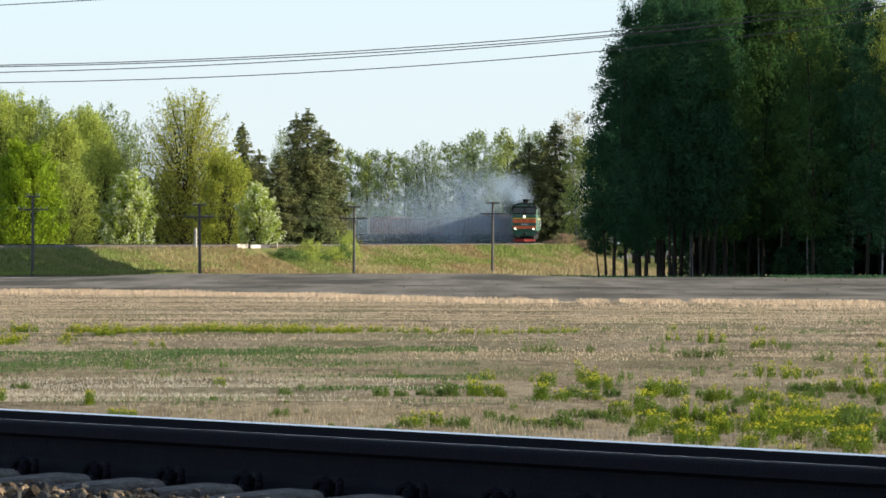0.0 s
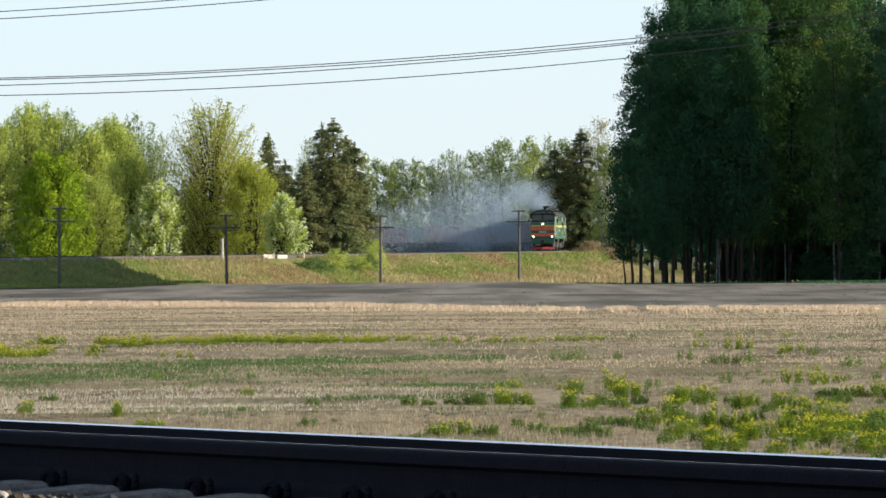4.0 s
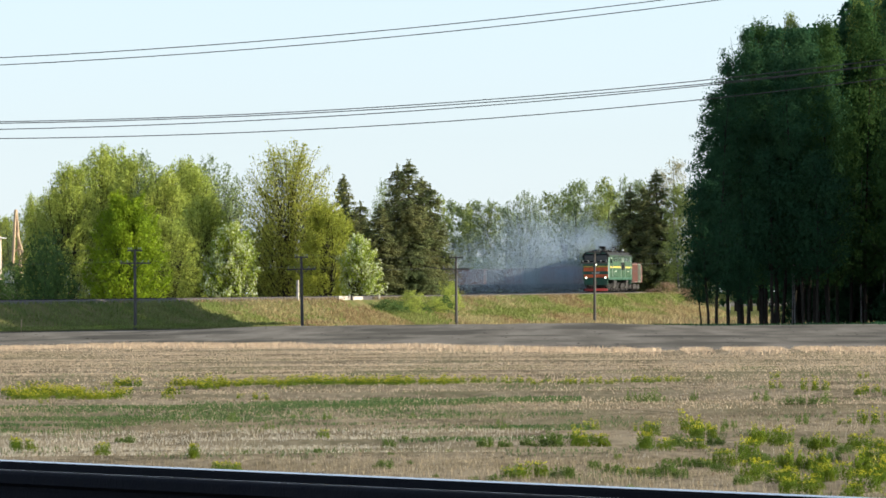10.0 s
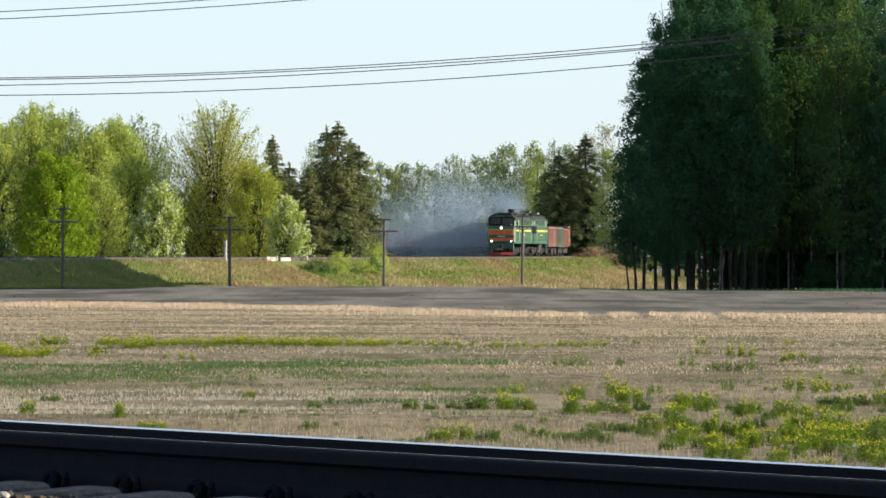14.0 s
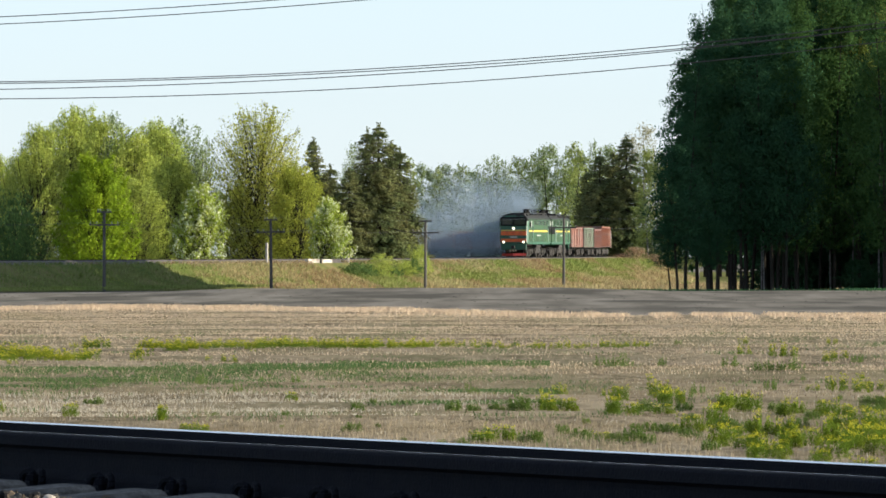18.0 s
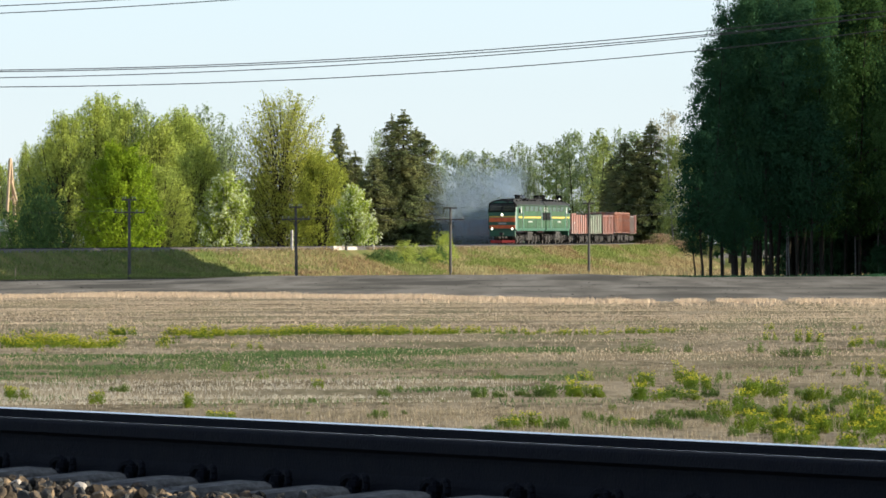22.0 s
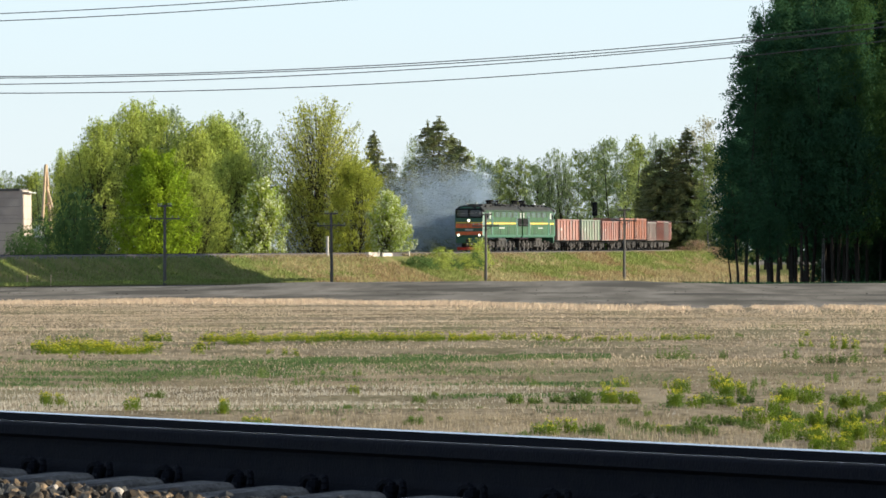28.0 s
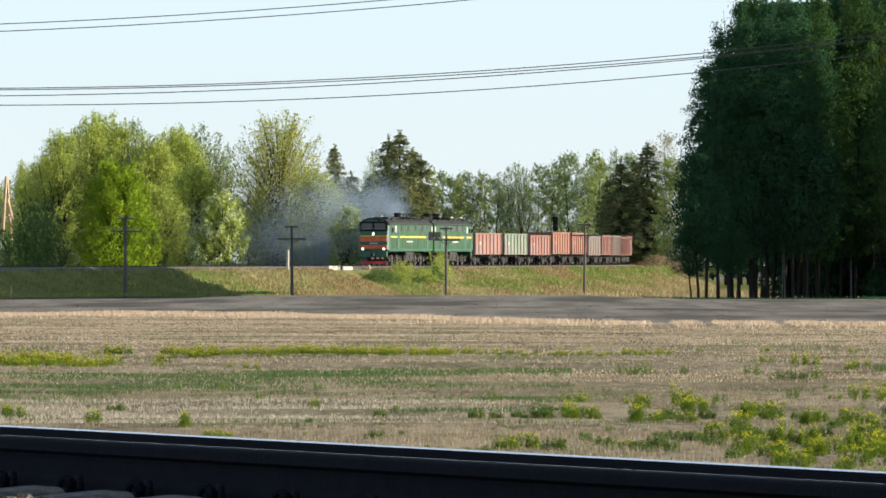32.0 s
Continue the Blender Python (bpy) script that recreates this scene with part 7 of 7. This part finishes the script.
weed(-14.71, 263.8, 0.64, 0)
weed(-14.59, 263.8, 0.51, 0)
weed(-14.44, 263.8, 0.65, 1)
weed(-14.24, 263.8, 0.58, 1)
for (strip, name), spots in many.items():
    co = np.concatenate(spots)
    tagged(new("flowering_strip" if strip else "scattered_weeds", soup("weeds", co.tolist(), np.arange(len(co)).reshape(-1, 3).tolist(), bpy.data.materials[name])),
           "long strip of yellow-flowering weeds across the stubble" if strip else "small green weeds scattered over the stubble", "weeds", kind="stuff")
for root in WEEDS:
    seed_off(root)


# ---- grass of the embankment
def build_bank_grass():
    rs = np.random.RandomState(9)
    prof = [(2.6, -0.4), (3.5, -0.42), (5.2, -1.4), (8.3, -2.6), (9.8, -3.2)]

    def up(off):
        for (a, za), (b, zb) in zip(prof, prof[1:]):
            if off <= b:
                return za + (zb - za) * (off - a) / (b - a)
        return FIELD_Z

    kinds = {"grass": [], "dry_grass": [], "dark": []}
    for i in range(84000):
        s = rs.uniform(-20, 345)
        foot = 9.6 + max(0, s - 235) * 0.1
        off = rs.uniform(2.6, foot)
        b = berm(s)
        level = up(off)
        if off > 3.5:
            off += b
        elif off > 3.1:
            off += rs.uniform(0, b)
        p, a = line(s, off, level)
        p.z = max(p.z, field_height(p.x, p.y))
        if 209 < s < 220 and off < 4.6:
            continue
        patch = noise.noise((s * 0.05, off * 0.35, 2)) + 0.5 * noise.noise((s * 0.3, off * 0.8, 5))
        dry = patch + (0.55 if off > 7.6 and s < 200 else 0) - (0.7 if s > 250 and off > 6 else 0.3 if s > 250 else 0) + (0.6 if 215 < s < 246 else 0) + (0.2 if off < 3.6 else 0)
        kinds["dry_grass" if dry > rs.uniform(-0.1, 0.42) else "grass"].append(tuple(p))
    blades("bank_grass", kinds["grass"], 0.23, 0.034, M["grass"], "green grass on the railway embankment", "grass", rs, 0.4, None)
    blades("bank_grass", kinds["dry_grass"], 0.25, 0.03, M["dry_grass"], "dry straw-coloured grass on the railway embankment", "grass", rs, 0.4, None)


build_bank_grass()

# grass verge between the bank and the shadowed grey field
bm = bmesh.new()
sheet = []
for s in range(150, 431, 10):
    row = []
    for off in (7.5, 9.6 + max(0, s - 235) * 0.1):
        p, a = line(s, off, 0)
        row.append(bm.verts.new((p.x, p.y, field_height(p.x, p.y) + (0.05 if off > 7.6 else 0.15))))
    sheet.append(row)
for r, q in zip(sheet, sheet[1:]):
    bm.faces.new((r[0], r[1], q[1], q[0]))
tagged(part("grass_verge", bm, M["bank"]), "strip of green turf at the foot of the bank", "verge", kind="structure")


# dry meadow between the shadowed grey field and the bank, where the line bends away
bm = bmesh.new()
rows = []
for y in range(742, 1403, 15):
    rows.append([bm.verts.new((x, y + (2.0 * noise.noise((x * 0.2, 0, 0)) if y == 742 else 0), field_height(x, y) + 0.03)) for x in range(-12, 139, 5)])
for r, q in zip(rows, rows[1:]):
    for i in range(len(r) - 1):
        bm.faces.new((r[i], r[i + 1], q[i + 1], q[i]))
tagged(part("meadow", bm, M["bank"]), "dry meadow at the foot of the bank", "meadow", kind="structure")
mrs = np.random.RandomState(21)
tufts = [(x, y) for x, y in zip(mrs.uniform(-12, 45, 9000), mrs.uniform(742, 870, 9000))]
blades("bank_grass", tufts, 0.4, 0.04, M["dry_grass"], "tall pale dry grass of the meadow", "grass", mrs, 0.3)


# rough grass along the foot of the wood, its green darkened to paint the shade
blades("bank_grass", [(x, y) for x, y in zip(np.concatenate([mrs.uniform(9, 50, 2500), mrs.uniform(27, 56, 6000)]), 637 - np.abs(mrs.normal(size=8500)) * np.repeat((2.5, 9.0), (2500, 6000)))], 0.16, 0.03, M["leaf_forest"], "rough grass along the edge of the wood, painted in its shade green", "grass", mrs, 0.4)


# ---- small things along the bank
def line_spot(s, off, z, m=None):
    return on_line(s, off, z) @ (m or Matrix())


def build_small_things():
    ob = empty("culvert_headwall", "whitewashed concrete culvert headwall at the track's edge", "culvert", m=line_spot(217.4, 3.2, -0.42))
    part("wall_block", box(bmesh.new(), -0.2, 0.2, -3.6, -0.2, -0.5, 0.4, 0.04), M["white_concrete"], ob)
    part("wall_block", box(bmesh.new(), -0.2, 0.2, 0.1, 3.6, -0.5, 0.34, 0.04), M["white_concrete"], ob)
    part("post", box(bmesh.new(), 0.2, 0.4, -0.2, 0.1, -0.9, 0.42, 0.03), M["concrete"], ob)
    ob = tagged(part("kilometre_post", box(bmesh.new(), -0.11, 0.11, -0.11, 0.11, -0.6, 2.0, 0.03), M["white_concrete"]), "white concrete kilometre post beside the track", "marker post")
    ob.matrix_basis = line_spot(232.5, 3.3, -0.42)
    ob = tagged(part("marker_post", box(bmesh.new(), -0.09, 0.09, -0.09, 0.09, -0.4, 0.5, 0.03), M["white_concrete"]), "short white marker post on the bank", "marker post")
    ob.matrix_basis = line_spot(208.7, 3.4, -0.42)
    # signal mast beyond the train
    ob = empty("railway_signal", "black railway signal on a tall mast", "signal", m=Matrix.Translation((2.75, 1030, -2.2)))
    part("mast", rod(bmesh.new(), (0, 0, 0), (0, 0, 7.6), 0.09, 0.08, 8), M["soot"], ob)
    bm = box(bmesh.new(), -0.36, 0.36, -0.12, 0.06, 6.7, 8.6, 0.12)
    head = part("signal_head", bm, M["soot"], ob, "black signal head")
    for z in (7.2, 7.7, 8.2):
        bm = bmesh.new()
        rod(bm, (0, -0.12, z), (0, -0.4, z), 0.15, 0.17, 10)
        part("hood", bm, M["soot"], head)
    # low building and a timber frame
    ob = empty("low_building", "low flat-roofed rendered building beyond the track", "building", m=Matrix.Translation((-65.2, 900, -2.6)))
    part("wall", box(bmesh.new(), -26, -0.35, 0, 15, 0, 9.9), M["wall"], ob)
    part("corner_pier", box(bmesh.new(), -0.35, 0, -0.02, 15.1, 0, 10.0, 0.02), M["wall"], ob, "cream corner wall")
    part("roof_edge", box(bmesh.new(), -26.1, -0.36, -0.2, 15.1, 9.9, 10.2, 0.02), M["concrete"], ob, "grey roof edge")
    for k in range(9):
        part("wall_joint", box(bmesh.new(), -26, -0.36, -0.012, 0.0, 1.05 + k, 1.08 + k), M["concrete"], ob)
    part("roof_lip", box(bmesh.new(), 0.0, 0.7, 1, 14, 9.7, 9.82, 0.02), M["plate"], ob, "pale eave")
    ob = empty("timber_tripod", "three-legged frame of pale timber poles", "timber frame", m=Matrix.Translation((-61.0, 880, -2.2)))
    for x, y in ((-0.7, -1.2), (0.75, 1.6), (1.75, -0.4)):
        part("pole", rod(bmesh.new(), (x, y, 0 if x < 1 else 3.6), (0.05 * x, 0.05 * y, 12.4 if x < 1 else 9.8), 0.2, 0.15, 8), M["timber"], ob)
    part("tie", rod(bmesh.new(), (-0.35, -0.4, 7.4), (0.55, 0.4, 8.2), 0.09, n=6), M["timber"], ob)
    ob = empty("low_shed", "low pale shed wall among shrubs", "shed", m=Matrix.Translation((-63.4, 875, -2.2)))
    part("wall", box(bmesh.new(), 0, 3.6, 0, 3, 0, 3.9), M["wall"], ob)
    part("roof", box(bmesh.new(), -0.2, 3.8, -0.2, 3.2, 3.9, 4.15, 0.03), M["plate"], ob)
    bm = bmesh.new()
    bmesh.ops.create_uvsphere(bm, u_segments=14, v_segments=9, radius=0.62, matrix=Matrix.Translation((0, 0, 0.55)) @ Matrix.Diagonal((1, 1, 1.25, 1)))
    tank = tagged(part("storage_tank", bm, M["plate"], smooth=True), "white storage tank on the shed roof", "tank")
    tank.matrix_basis = Matrix.Translation((-61.5, 876, 1.9))
    # fence stakes in the verge
    for s in (330, 322, 318):
        st = tagged(part("fence_stake", rod(bmesh.new(), (0, 0, -0.3), (0.03, 0, 0.9), 0.06, 0.05, 6), M["timber"]), "pale wooden stake in the grass verge", "stake", "stakes")
        p, a = line(s, 16, 0)
        st.matrix_basis = Matrix.Translation((p.x, p.y, FIELD_Z))


build_small_things()


motions()
